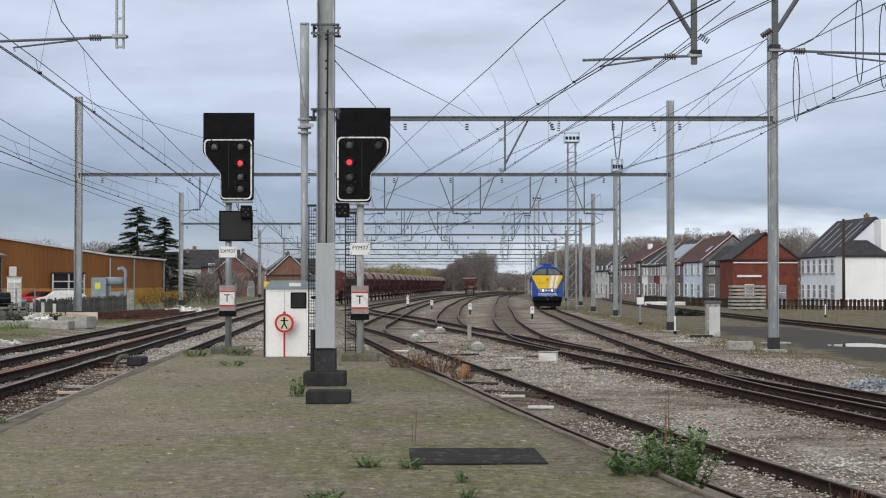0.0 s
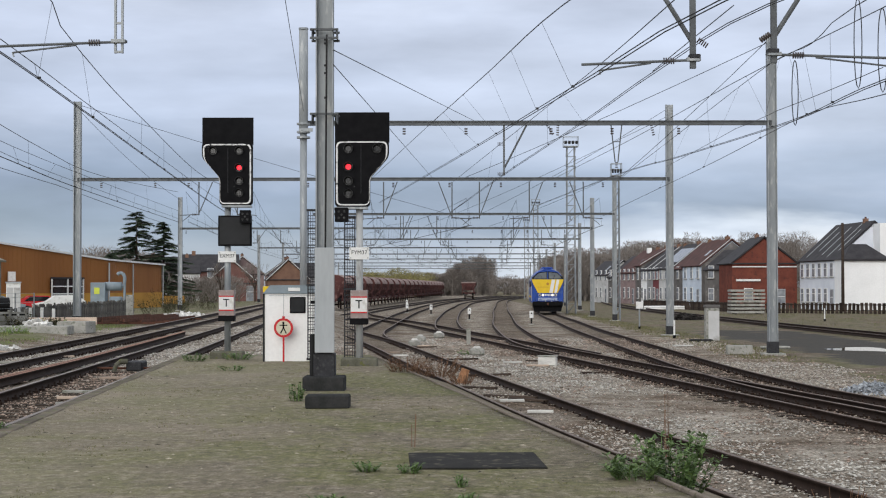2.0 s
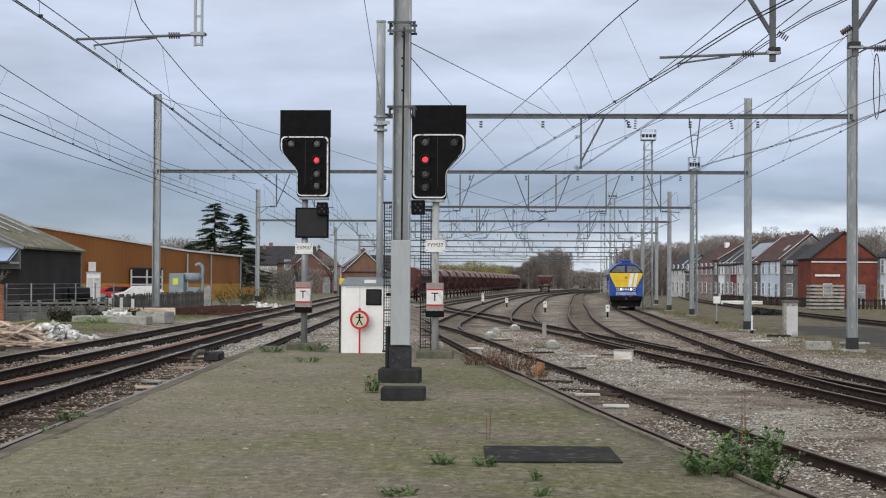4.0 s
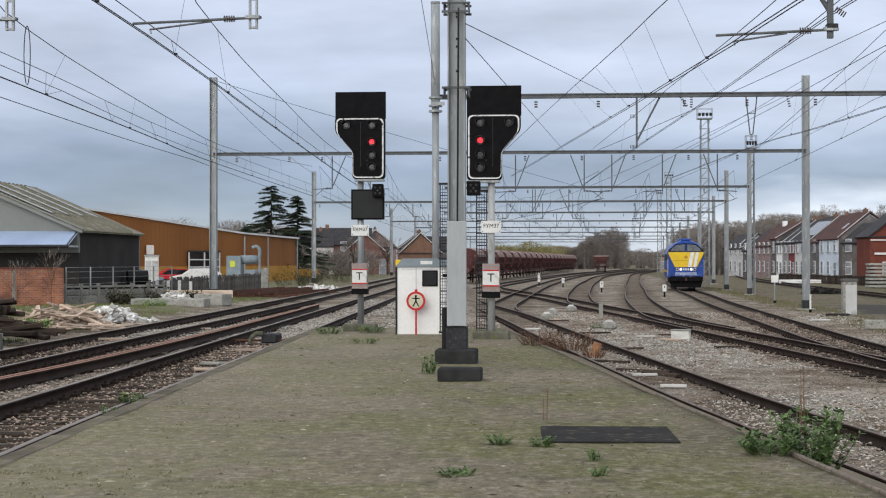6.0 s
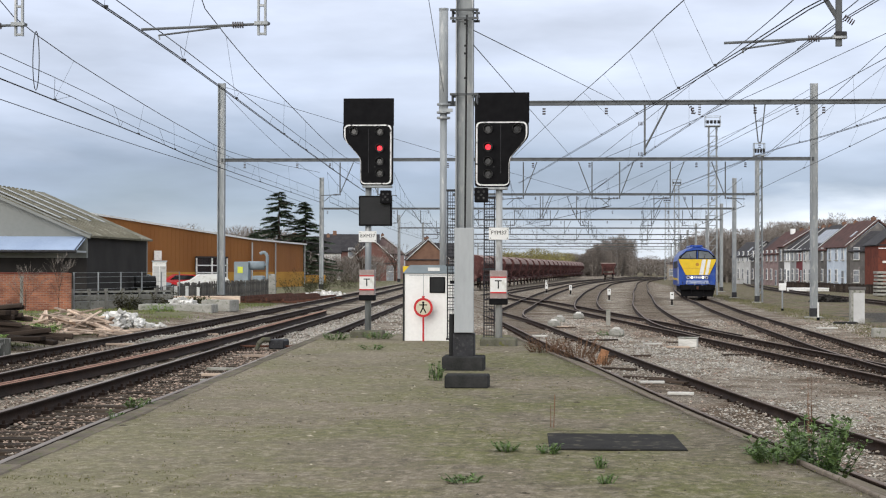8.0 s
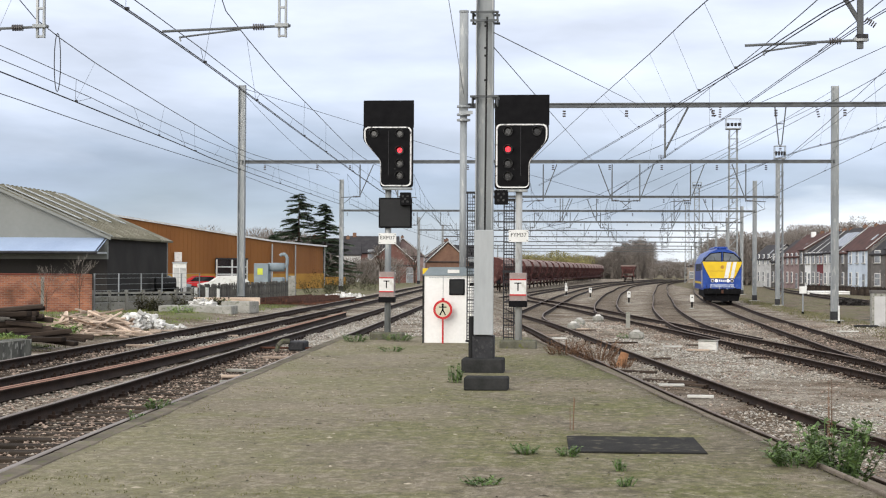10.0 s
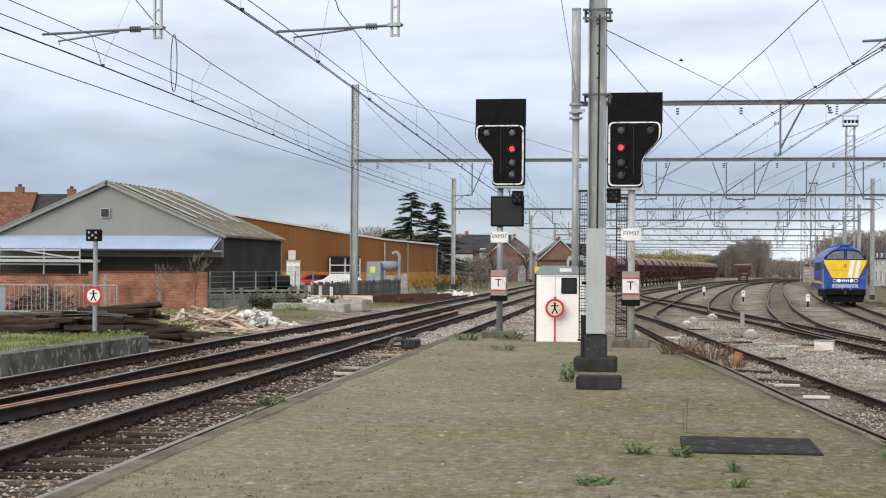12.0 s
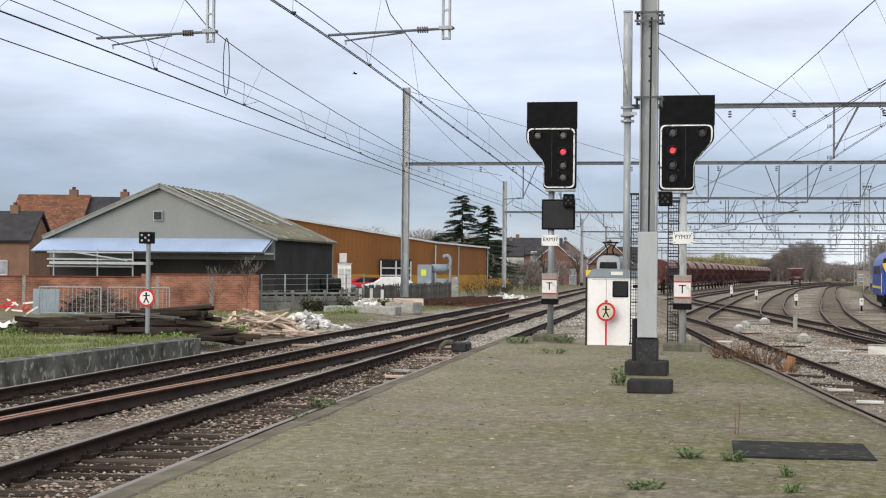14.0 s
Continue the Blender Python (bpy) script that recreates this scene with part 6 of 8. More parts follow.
def annex():
    t = thing("house_annex", (43.9, 169.6, GZ), "white windowless annex with hipped dark roof", "house", "houses along the yard")
    part("wall", box(B(), (0, 2, 2.7), (4.6, 4.2, 5.4)), M["render_white"], t)
    bm = B()
    v = [bm.verts.new(q) for q in ((-2.5, -0.3, 5.35), (2.5, -0.3, 5.35), (2.5, 4.3, 5.35), (-2.5, 4.3, 5.35), (-1.0, 2.2, 7.0), (0.6, 2.2, 7.0))]
    for f in ((0, 1, 5, 4), (1, 2, 5), (2, 3, 4, 5), (3, 0, 4), (3, 2, 1, 0)):
        bm.faces.new([v[k] for k in f])
    part("roof", bm, M["slate"], t)
    part("fascia", box(B(), (0, -0.32, 5.3), (5.1, 0.08, 0.22)), M["slate"], t)
    part("wall_extension", box(B(), (6.0, 4.0, 4.6), (8.0, 4.0, 9.2)), M["render_white"], t)
    w = part("window", box(B(), (3.3, 1.93, 3.9), (0.8, 0.16, 1.2)), M["white"], t)
    part("pane", box(B(), (3.3, 1.87, 3.9), (0.6, 0.12, 1.0)), M["glass"], w)


annex()
house((37.4, 190, GZ), 0, 7.5, 9.0, 5.25, 8.2, M["brickwall"], M["slate"], "red brick gabled house with white bands", 2, 1, gable_front=True)
wb = thing("wall_band", (37.4, 189.9, GZ), "white painted bands across the red brick gable", "wall band")
part("upper_band", box(B(), (0, 0, 4.85), (7.5, 0.12, 0.12)), M["white"], wb)
part("lower_band", box(B(), (-1.9, 0, 3.3), (2.8, 0.12, 0.24)), M["white"], wb)
house((33.6, 199.5, GZ), -60, 5.0, 6.5, 4.6, 6.9, M["endwall"], M["slate"], "grey cement-faced house with slate roof", 2, 2)
# the terrace: near and far end of each front down the street, walls, roof, heights, looks
TERRACE = [
    (206.0, 215.0, "paleblue", "tileroof", 5.2, 8.4, "pale blue rendered terraced house with worn red roof", 3),
    (215.0, 219.5, "endwall", "tileroof", 4.9, 8.2, "narrow dark grey terraced house", 1),
    (219.5, 227.5, "dingy", "solar_roof", 5.0, 8.2, "dingy white terraced house with solar panels", 3),
    (227.5, 231.0, "darkred", "slate", 4.9, 8.0, "narrow dark red terraced house", 2),
    (231.0, 234.5, "render_grey", "slate", 4.9, 8.0, "narrow grey rendered terraced house", 1),
    (234.5, 238.0, "render_white", "slate", 4.9, 7.9, "narrow white terraced house with slate roof", 2),
    (238.0, 241.5, "endwall", "tileroof", 5.6, 8.0, "narrow dark terraced house with raised front", 1),
    (241.5, 253.0, "mauve", "tileroof", 4.6, 7.9, "faded mauve brick terraced house with red roof", 4),
    (253.0, 260.0, "endwall", "slate", 4.0, 7.2, "dark terraced house behind scrub", 2),
    (260.0, 274.0, "dingy", "slate", 4.4, 6.6, "long dingy white house at the end of the terrace", 4),
]
for y0, y1, wm, rm, e, r, text, cols in TERRACE:
    ym = (y0 + y1) / 2
    panels = rm == "solar_roof"
    d = 5.0 if y0 >= 260 else 8.0
    h = house((32.6 - 7.6 * (ym - 206) / 66, ym, GZ), -83.4, (y1 - y0) * 1.007, d, e, r, M[wm], M["slate" if panels else rm], text, cols, 2, chimney=y0 < 253, win=(0.85, 1.5))
    w2, rise = (y1 - y0) / 2, math.degrees(math.atan2(r - e, d / 2))
    ln = math.hypot(d / 2, r - e)
    part("verge_strip", box(B(), (w2 - 0.1, d / 4 - 0.1, (e + r) / 2 + 0.16), (0.22, ln, 0.1), pose(0, 0, 0, rise)), M["dingy"], h, "pale mortared verge")
    if panels:
        for k in range(4):
            part("solar_panel", box(B(), (-w2 + 1.2 + k * 1.75, d / 4, (e + r) / 2 + 0.22), (1.6, ln * 0.6, 0.06), pose(0, 0, 0, rise)), M["solar"], h, "glossy dark solar panel")
    elif y1 - y0 > 7:
        part("skylight", box(B(), (w2 * 0.4, d / 4 - 0.3, (e + r) / 2 + 0.02), (0.8, 1.1, 0.1), pose(0, 0, 0, rise)), M["houseglass"], h, "pale skylight in the roof")
    if y0 == 206.0:
        part("end_wall", slab(B(), [(0.02, 0), (d - 0.02, 0), (d - 0.02, e), (d / 2, r - 0.2), (0.02, e)], w2 + 0.02, w2 + 0.1), M["endwall"], h, "grey cement-faced end wall").matrix_basis = Matrix(((0, 1, 0, 0), (1, 0, 0, 0), (0, 0, 1, 0), (0, 0, 0, 1)))
    if wm == "mauve":
        part("white_chimney", box(B(), (0.5, d / 2 - 0.6, r + 0.1), (0.8, 0.6, 0.8)), M["render_white"], h, "white painted chimney stack")


def pole(at, h, r, label, material="galv", name="pole"):
    t = thing(name, at, label, "pole", "poles")
    part("shaft", rod(B(), (0, 0, 0), (0, 0, h), r, r * 0.75, 10), M[material], t, smooth=True)
    return t


def fence_run(a, b, h, label, gap=0.28, material="fencewood"):
    t = thing("fence", (0, 0, 0), label, "fence", "fences")
    a, b = Vector(a), Vector(b)
    d = b - a
    n = int(d.length / gap)
    ang = math.degrees(math.atan2(d.y, d.x))
    me = None
    rng = random.Random(n)
    for i in range(min(n, 290)):
        p = a + d * (i / n)
        if me is None:
            ob = part("slat", box(B(), (0, 0, h / 2), (gap * 0.72, 0.05, h)), M[material], t)
            me = ob.data
        else:
            ob = new("slat", me)
            ob.parent = t
        ob.matrix_basis = pose(p.x, p.y, p.z - rng.uniform(0, 0.12), rng.uniform(-2, 2), rng.uniform(-3, 3), ang)
    for z in (0.3, 0.8):
        m = (a + b) / 2
        part("fence_rail", box(B(), (m.x, m.y, m.z + h * z), (d.length, 0.06, 0.09), rotz(ang)), M[material], t)
    return t


fence_run((24.6, 200, GZ), (29.8, 158, GZ), 1.0, "dark weathered paling fence along the street", 0.33, "wood_dark")
fence_run((29.8, 158, GZ), (46, 147, GZ), 1.05, "dark weathered paling fence by the houses", 0.4, "wood_dark")
pole((40.6, 166, GZ), 9.0, 0.17, "dark wooden telegraph pole beside the white house", "wood_dark")

# ---- left-hand buildings ----


def orange_hall():
    t = thing("factory_hall", (0, 0, 0), "long orange-brown clad factory hall with low pitched roof", "factory")
    A, Bc, C = Vector((-39.6, 126.7, 0)), Vector((-30.6, 150, 0)), Vector((-28.4, 166, 0))
    d1, d2 = (Bc - A), (C - Bc)

    def wall(p, q, h0, h1, z0, material, name, th=0.25, off=0.0):
        d = (q - p).normalized()
        nn = Vector((d.y, -d.x, 0)) * off
        bm = B()
        k = Vector((-d.y, d.x, 0)) * th
        vs = [p + nn, q + nn, q + nn + k, p + nn + k]
        lo = [bm.verts.new((v.x, v.y, z0)) for v in vs]
        hi = [bm.verts.new((v.x, v.y, z)) for v, z in zip(vs, (h0, h1, h1, h0))]
        bm.faces.new(lo[::-1])
        bm.faces.new(hi)
        for i in range(4):
            bm.faces.new((lo[i], lo[(i + 1) % 4], hi[(i + 1) % 4], hi[i]))
        bmesh.ops.recalc_face_normals(bm, faces=bm.faces)
        return part(name, bm, material, t)
    wall(A, Bc, 6.03, 4.25, -0.3, M["orange"], "gable_wall")
    wall(Bc, C, 4.25, 4.0, -0.3, M["orange"], "side_wall")
    wall(Bc - d1.normalized() * 20, Bc, 1.25, 1.25, -0.3, M["ochre"], "plinth", 0.1, 0.09)
    wall(Bc, C, 1.25, 1.25, -0.3, M["ochre"], "plinth", 0.1, 0.09)
    bm = B()
    e0, e1 = A + d1.normalized() * -0.3, Bc + d1.normalized() * 0.4
    vs = [(e0.x, e0.y - 0.4, 6.17), (e1.x, e1.y - 0.4, 4.38), (C.x + 0.4, C.y, 4.12), (C.x - 9, C.y + 4, 5.0), (e0.x - 8, e0.y + 14, 5.9)]
    lo = [bm.verts.new((v[0], v[1], v[2] - 0.16)) for v in vs]
    hi = [bm.verts.new(v) for v in vs]
    bm.faces.new(hi)
    bm.faces.new(lo[::-1])
    for i in range(5):
        bm.faces.new((lo[i], lo[(i + 1) % 5], hi[(i + 1) % 5], hi[i]))
    bmesh.ops.recalc_face_normals(bm, faces=bm.faces)
    part("roof", bm, M["white"], t, "pale metal roof edge")
    # cladding ribs
    for p, q, h0, h1 in ((A, Bc, 5.93, 4.15), (Bc, C, 4.15, 3.9)):
        d = q - p
        n = int(d.length / 0.6)
        bm = B()
        for i in range(n):
            u = (i + 0.5) / n
            c = p + d * u
            h = h0 + (h1 - h0) * u
            box(bm, (c.x + d.y / d.length * 0.004, c.y - d.x / d.length * 0.004, h / 2 + 0.4), (0.1, 0.02, h - 0.9), rotz(math.degrees(math.atan2(d.y, d.x))))
        tagged(part("cladding_ribs", bm, M["orange"], t), kind="stuff")
    ang = math.degrees(math.atan2(d1.y, d1.x))
    # wide glazed door and windows
    c = Bc - d1.normalized() * 6.6
    w = part("roller_door", box(B(), (c.x, c.y, 1.25), (4.8, 0.4, 2.6), rotz(ang)), M["glass"], t, "dark glazed door with white bars")
    for z in (0.55, 1.2, 1.85):
        part("door_bar", box(B(), (c.x + 0.2, c.y - 0.17, z), (4.9, 0.1, 0.1), rotz(ang)), M["white"], w)
    part("door_lintel", box(B(), (c.x + 0.2, c.y - 0.17, 2.58), (5.0, 0.12, 0.14), rotz(ang)), M["darkbase"], w)
    for k in (-1, 0, 1):
        cc = c + d1.normalized() * k * 2.4
        part("door_post", box(B(), (cc.x + 0.2, cc.y - 0.17, 1.25), (0.1, 0.1, 2.5), rotz(ang)), M["white"], w)
    for p in (Bc, C, Bc.lerp(C, 0.42)):
        part("downpipe", rod(B(), (p.x + 0.18, p.y - 0.1, 0), (p.x + 0.18, p.y - 0.1, 4.0), 0.07, seg=8), M["greybox"], t)
    return t


def shed():
    """Grey-gabled shed with a pale awning, gable towards the tracks."""
    t = thing("storage_shed", (-26.1, 68.0, 0), "grey gabled shed with dark walls and pale blue awning", "shed", rz=1)
    W, D, E, R = 10.3, 10.3, 3.0, 5.2
    part("gable", slab(B(), [(-W / 2, E - 0.9), (W / 2, E - 0.9), (W / 2, E), (0, R), (-W / 2, E)], 0, 0.2), M["shedgrey"], t, "grey sheet gable")
    part("front_wall", box(B(), (0, 0.13, (E - 0.9) / 2), (W, 0.2, E - 0.9)), M["sheddark"], t)
    part("side_wall", box(B(), (W / 2 - 0.1, D / 2 + 0.2, E / 2), (0.2, D - 0.1, E)), M["sheddark"], t)
    part("side_wall", box(B(), (-W / 2 + 0.1, D / 2 + 0.2, E / 2), (0.2, D - 0.1, E)), M["sheddark"], t)
    part("back_wall", slab(B(), [(-W / 2, 0), (W / 2, 0), (W / 2, E), (0, R), (-W / 2, E)], D, D + 0.2), M["shedgrey"], t)
    an = math.degrees(math.atan2(R - E, W / 2))
    ln = math.hypot(R - E, W / 2) + 0.3
    for s in (-1, 1):
        rf = part("roof_slope", box(B(), (s * (W / 4 + 0.1), D / 2, (E + R) / 2 + 0.06), (ln, D + 0.5, 0.09), pose(0, 0, 0, 0, s * an)), M["shedroof"], t)
        bm = B()
        for k in range(16):
            y = -0.2 + k * 0.6
            box(bm, (s * (W / 4 + 0.1), y, (E + R) / 2 + 0.115), (ln, 0.16, 0.05), pose(0, 0, 0, 0, s * an))
        tagged(part("corrugations", bm, M["shedroof"], rf), kind="stuff")
        part("verge", box(B(), (s * (W / 4 + 0.1), -0.2, (E + R) / 2 + 0.07), (ln, 0.16, 0.2), pose(0, 0, 0, 0, s * an)), M["shedgrey"], t)
    for k in (0.9, 3.1, 5.4, 7.8):
        part("roof_light", box(B(), (W / 4 - 0.5, k, (E + R) / 2 + 0.45), (ln * 0.62, 0.3, 0.03), pose(0, 0, 0, 0, an)), M["greybox"], t, "pale translucent roof strip")
    v = part("vent", box(B(), (-0.1, -0.05, E + 1.0), (0.42, 0.12, 0.42)), M["greybox"], t)
    part("vent_grille", box(B(), (-0.1, -0.12, E + 1.0), (0.34, 0.04, 0.34)), M["darkbase"], v)
    aw = part("awning", box(B(), (-0.15, -0.75, E - 0.30), (W + 0.1, 1.62, 0.05), pose(0, 0, 0, 21)), M["awning"], t, "pale blue sloping canvas awning")
    bm = B()
    for i in range(13):
        box(bm, (-W / 2 + i * W / 12, -0.75, E - 0.285), (0.03, 1.6, 0.02), pose(0, 0, 0, 21))
    tagged(part("awning_seams", bm, M["awning"], aw), kind="stuff")
    part("gutter", rod(B(), (-W / 2, -1.5, E - 0.64), (W / 2, -1.5, E - 0.64), 0.06, seg=8), M["darkbase"], t)
    part("awning_brace", box(B(), (W / 2 - 0.05, -0.75, E - 0.64), (0.08, 1.5, 0.08)), M["greybox"], t)
    # scaffold rack under the awning
    rk = thing("scaffold_rack", (-28.3, 66.3, 0.0), "stacked grey scaffold frames and planks under the awning", "scaffold", rz=1)
    for z in (1.75, 2.05, 2.35):
        part("rack_bar", rod(B(), (-2.3, 0, z), (1.6, 0, z), 0.04, seg=6), M["greybox"], rk)
    for xx in (-2.0, 0.0, 1.6):
        part("upright", rod(B(), (xx, 0, 0), (xx, 0, 2.5), 0.035, seg=6), M["greybox"], rk)
    part("plank", box(B(), (0.2, -0.1, 1.9), (4.6, 0.25, 0.12)), M["greybox"], rk)
    part("plank", box(B(), (0.1, -0.1, 2.2), (2.6, 0.1, 0.06), pose(0, 0, 0, 0, 8)), M["greybox"], rk)


def brick_wall():
    """An old boundary wall in two lengths of slightly different height."""
    t = thing("brick_wall", (-29.9, 59.9, -0.1), "old red brick boundary wall", "wall", kind="structure", rz=23.6)
    part("lower_length", box(B(), (2.9, 0, 0.70), (6.0, 0.24, 1.42)), M["brickwork"], t)
    part("taller_length", box(B(), (8.1, 0, 0.76), (4.4, 0.26, 1.54)), M["brickwork"], t)
    part("capping", box(B(), (2.9, 0, 1.44), (6.02, 0.32, 0.06), bevel=0.012), M["brickwall"], t, "brick capping course")
    part("capping", box(B(), (8.1, 0, 1.56), (4.44, 0.34, 0.06), bevel=0.012), M["brickwall"], t, "brick capping course")
    for x in (1.2, 6.3, 8.4):
        part("fence_post", box(B(), (x, -1.4, 0.72), (0.12, 0.12, 1.5), bevel=0.01), M["fencestone"], t, "slim mossy concrete post")
    for x in (5.9, 10.25):
        part("pier", box(B(), (x, 0, 0.78), (0.36, 0.36, 1.58), bevel=0.01), M["brickwork"], t)
    return t


def brickwork(name, bw, bh):
    m = bpy.data.materials.new(name)
    m.use_nodes = True
    nt = m.node_tree
    N, L = nt.nodes.new, nt.links.new
    b = nt.nodes["Principled BSDF"]
    b.inputs["Roughness"].default_value = 0.92
    co, sx, cx = N("ShaderNodeTexCoord"), N("ShaderNodeSeparateXYZ"), N("ShaderNodeCombineXYZ")
    L(co.outputs["Object"], sx.inputs[0])
    L(sx.outputs[0], cx.inputs[0])
    L(sx.outputs[2], cx.inputs[1])
    tx = N("ShaderNodeTexBrick")
    tx.inputs["Scale"].default_value = 1.0
    tx.inputs["Brick Width"].default_value, tx.inputs["Row Height"].default_value, tx.inputs["Mortar Size"].default_value = bw, bh, 0.008
    tx.inputs["Color1"].default_value, tx.inputs["Color2"].default_value, tx.inputs["Mortar"].default_value = (0.345, 0.125, 0.062, 1), (0.215, 0.074, 0.045, 1), (0.27, 0.20, 0.155, 1)
    L(cx.outputs[0], tx.inputs["Vector"])
    n = N("ShaderNodeTexNoise")
    n.inputs["Scale"].default_value, n.inputs["Detail"].default_value = 1.3, 6
    L(co.outputs["Object"], n.inputs["Vector"])
    r = N("ShaderNodeMapRange")
    r.inputs["From Min"].default_value, r.inputs["From Max"].default_value = 0.3, 0.7
    r.inputs["To Min"].default_value, r.inputs["To Max"].default_value = 0.5, 1.35
    L(n.outputs[0], r.inputs[0])
    s = N("ShaderNodeVectorMath")
    s.operation = "SCALE"
    L(tx.outputs[0], s.inputs[0])
    L(r.outputs[0], s.inputs["Scale"])
    L(s.outputs[0], b.inputs["Base Color"])
    return m


M["brickwork"] = brickwork("red_brickwork", 0.22, 0.072)
orange_hall()
shed()
brick_wall()

# ---- electric train waiting far down the outer line ----


def electric_train():
    t = thing("electric_train", (0, 0, 0), "grey electric train with rising pantograph far down the line", "train")
    prof = [(-1.42, 0.9), (-1.45, 2.9), (-1.2, 3.5), (-0.6, 3.72), (0.6, 3.72), (1.2, 3.5), (1.45, 2.9), (1.42, 0.9)]
    bm = slab(B(), prof, 0.0, 20.0)
    part("body", bm, M["steelgrey"], t)
    part("front", slab(B(), [(x * 0.96, z * 0.985) for x, z in prof], -0.25, 0.02), M["greybox"], t)
    part("windscreen", slab(B(), [(-1.1, 2.1), (1.1, 2.1), (1.0, 2.9), (-1.0, 2.9)], -0.3, -0.24), M["glass"], t)
    part("front_band", box(B(), (0, -0.27, 1.5), (2.7, 0.06, 0.4)), M["yellow"], t)
    for s in (-1, 1):
        part("headlamp", rod(B(), (s * 0.9, -0.32, 1.2), (s * 0.9, -0.25, 1.2), 0.12, seg=12), M["white"], t)
    part("roof_box", box(B(), (0, 6.5, 3.85), (1.9, 6.0, 0.35), bevel=0.06), M["darkbase"], t)
    part("underframe", box(B(), (0, 10, 0.6), (2.3, 19, 0.5)), M["black"], t)
    for y in (2.2, 4.8, 15.2, 17.8):
        wheelset(t, y)
    return t


def pantograph(parent):
    bm = B()
    for s in (-1, 1):
        rod(bm, (s * 0.45, 0.5, 0.0), (s * 0.3, -0.5, 0.75), 0.09, seg=6)
        rod(bm, (s * 0.3, -0.5, 0.75), (s * 0.75, 0.3, 1.6), 0.08, seg=6)
    rod(bm, (-1.0, 0.3, 1.62), (1.0, 0.3, 1.62), 0.11, seg=6)
    rod(bm, (-0.5, 0.1, 1.35), (0.5, 0.1, 1.35), 0.04, seg=6)
    return part("pantograph", bm, M["black"], parent, "black raised pantograph")


emu = electric_train()
panto = pantograph(emu)
panto.matrix_basis = pose(0, 3.0, 3.72)

# ---- far platform, round sign and yard clutter on the left ----


def far_platform():
    t = thing("far_platform", (0, 0, 0), "low old platform with dark stained concrete wall and grass", "platform", kind="structure")
    x = [(-11.75, 6), (-11.85, 20), (-11.95, 27), (-12.1, 34.0)]
    edge = spline([(a, b, 0) for a, b in x], 1.5)
    vs, fs = [], []
    for p in edge:
        vs += [(p.x, p.y, -0.5), (p.x, p.y, 0.21), (p.x - 0.35, p.y, 0.23), (p.x - 0.36, p.y, 0.17)]
    for i in range(len(edge) - 1):
        for k in range(3):
            a = i * 4 + k
            fs.append((a, a + 1, a + 5, a + 4))
    n = len(vs)
    e = edge[-1]
    vs += [(e.x - 3.5, e.y + 0.6, -0.5), (e.x - 3.5, e.y + 0.6, 0.2)]
    k = (len(edge) - 1) * 4
    fs.append((k, k + 1, n + 1, n))
    raw("edge_wall", vs, fs, M["stainwall"], t, "black-stained concrete edge wall")
    vs, fs = [], []
    for p in edge:
        for j in range(7):
            xx = p.x - 0.34 - j * 1.3
            vs.append((xx, p.y + j * 0.1, 0.20 + 0.03 * noise.noise((xx, p.y, 0)) - 0.03 * j * (j > 4)))
    for i in range(len(edge) - 1):
        for j in range(6):
            a = i * 7 + j
            fs.append((a, a + 7, a + 8, a + 1))
    raw("grassy_top", vs, fs, M["turf"], t, "thin grass over grit", smooth=True)


M["stainwall"] = mat("stained_edge_concrete", (0.17, 0.168, 0.145), (0.055, 0.056, 0.05), 0.9, 0, 2.2, 0.4, 20, stretch=(1, 1, 0.9), wear=(0.34, 0.335, 0.30))
M["turf"] = mat("thin_turf", (0.165, 0.185, 0.075), (0.19, 0.175, 0.105), 0.95, 0, 1.3, 0.5, 26, wear=(0.14, 0.21, 0.045))
far_platform()


def sign_post():
    t = thing("crossing_sign", (-13.58, 34.6, 0.2), "round red-ringed sign on a post with a black lamp box", "sign")
    part("post", rod(B(), (0, 0.04, 0), (0, 0.04, 2.1), 0.05, seg=10), M["galv"], t)
    part("foot", box(B(), (0, 0.04, 0.02), (0.16, 0.16, 0.1)), M["darkbase"], t)
    ring_sign(t, (0, -0.05, 0.86), 0.20, M["white"])
    bx = part("lamp_box", box(B(), (-0.04, 0.05, 2.2), (0.31, 0.2, 0.26), bevel=0.01), M["black"], t)
    for a, b in ((-0.08, 0.06), (0.08, 0.06), (0, 0), (-0.08, -0.06), (0.08, -0.06)):
        part("lamp", rod(B(), (a - 0.04, -0.055, 2.2 + b), (a - 0.04, -0.045, 2.2 + b), 0.026, seg=8), M["greybox"], bx)


sign_post()


def heap(name, label, cat, centre, spread, count, size, material, seed, tilt=12, ang=(0, 180), piled=0.5):
    """A loose heap of beams, each its own part."""
    t = thing(name, (centre[0], centre[1], centre[2]), label, cat)
    rng = random.Random(seed)
    kinds = []
    for i in range(count):
        if i < 5:
            f = (1.0, 0.72, 0.5, 0.86, 0.34)[i]
            g = (size[0] * f, size[1] * (1.0, 1.2, 0.8, 0.7, 1.1)[i], size[2] * (1.0, 0.8, 1.15, 0.9, 0.7)[i])
            ob = part("beam", box(B(), (0, 0, 0), g, bevel=min(g) * 0.14), M[material], t)
            kinds.append(ob.data)
        else:
            ob = new("beam", kinds[i % 5])
            ob.parent = t
        u, v = rng.gauss(0, 0.45), rng.gauss(0, 0.45)
        z = piled * max(0.0, 1 - (u * u + v * v)) * rng.random() + size[2] / 2
        ob.matrix_basis = pose(u * spread[0], v * spread[1], z, rng.uniform(-4, 4), rng.uniform(-tilt, tilt), rng.uniform(*ang))
    return t


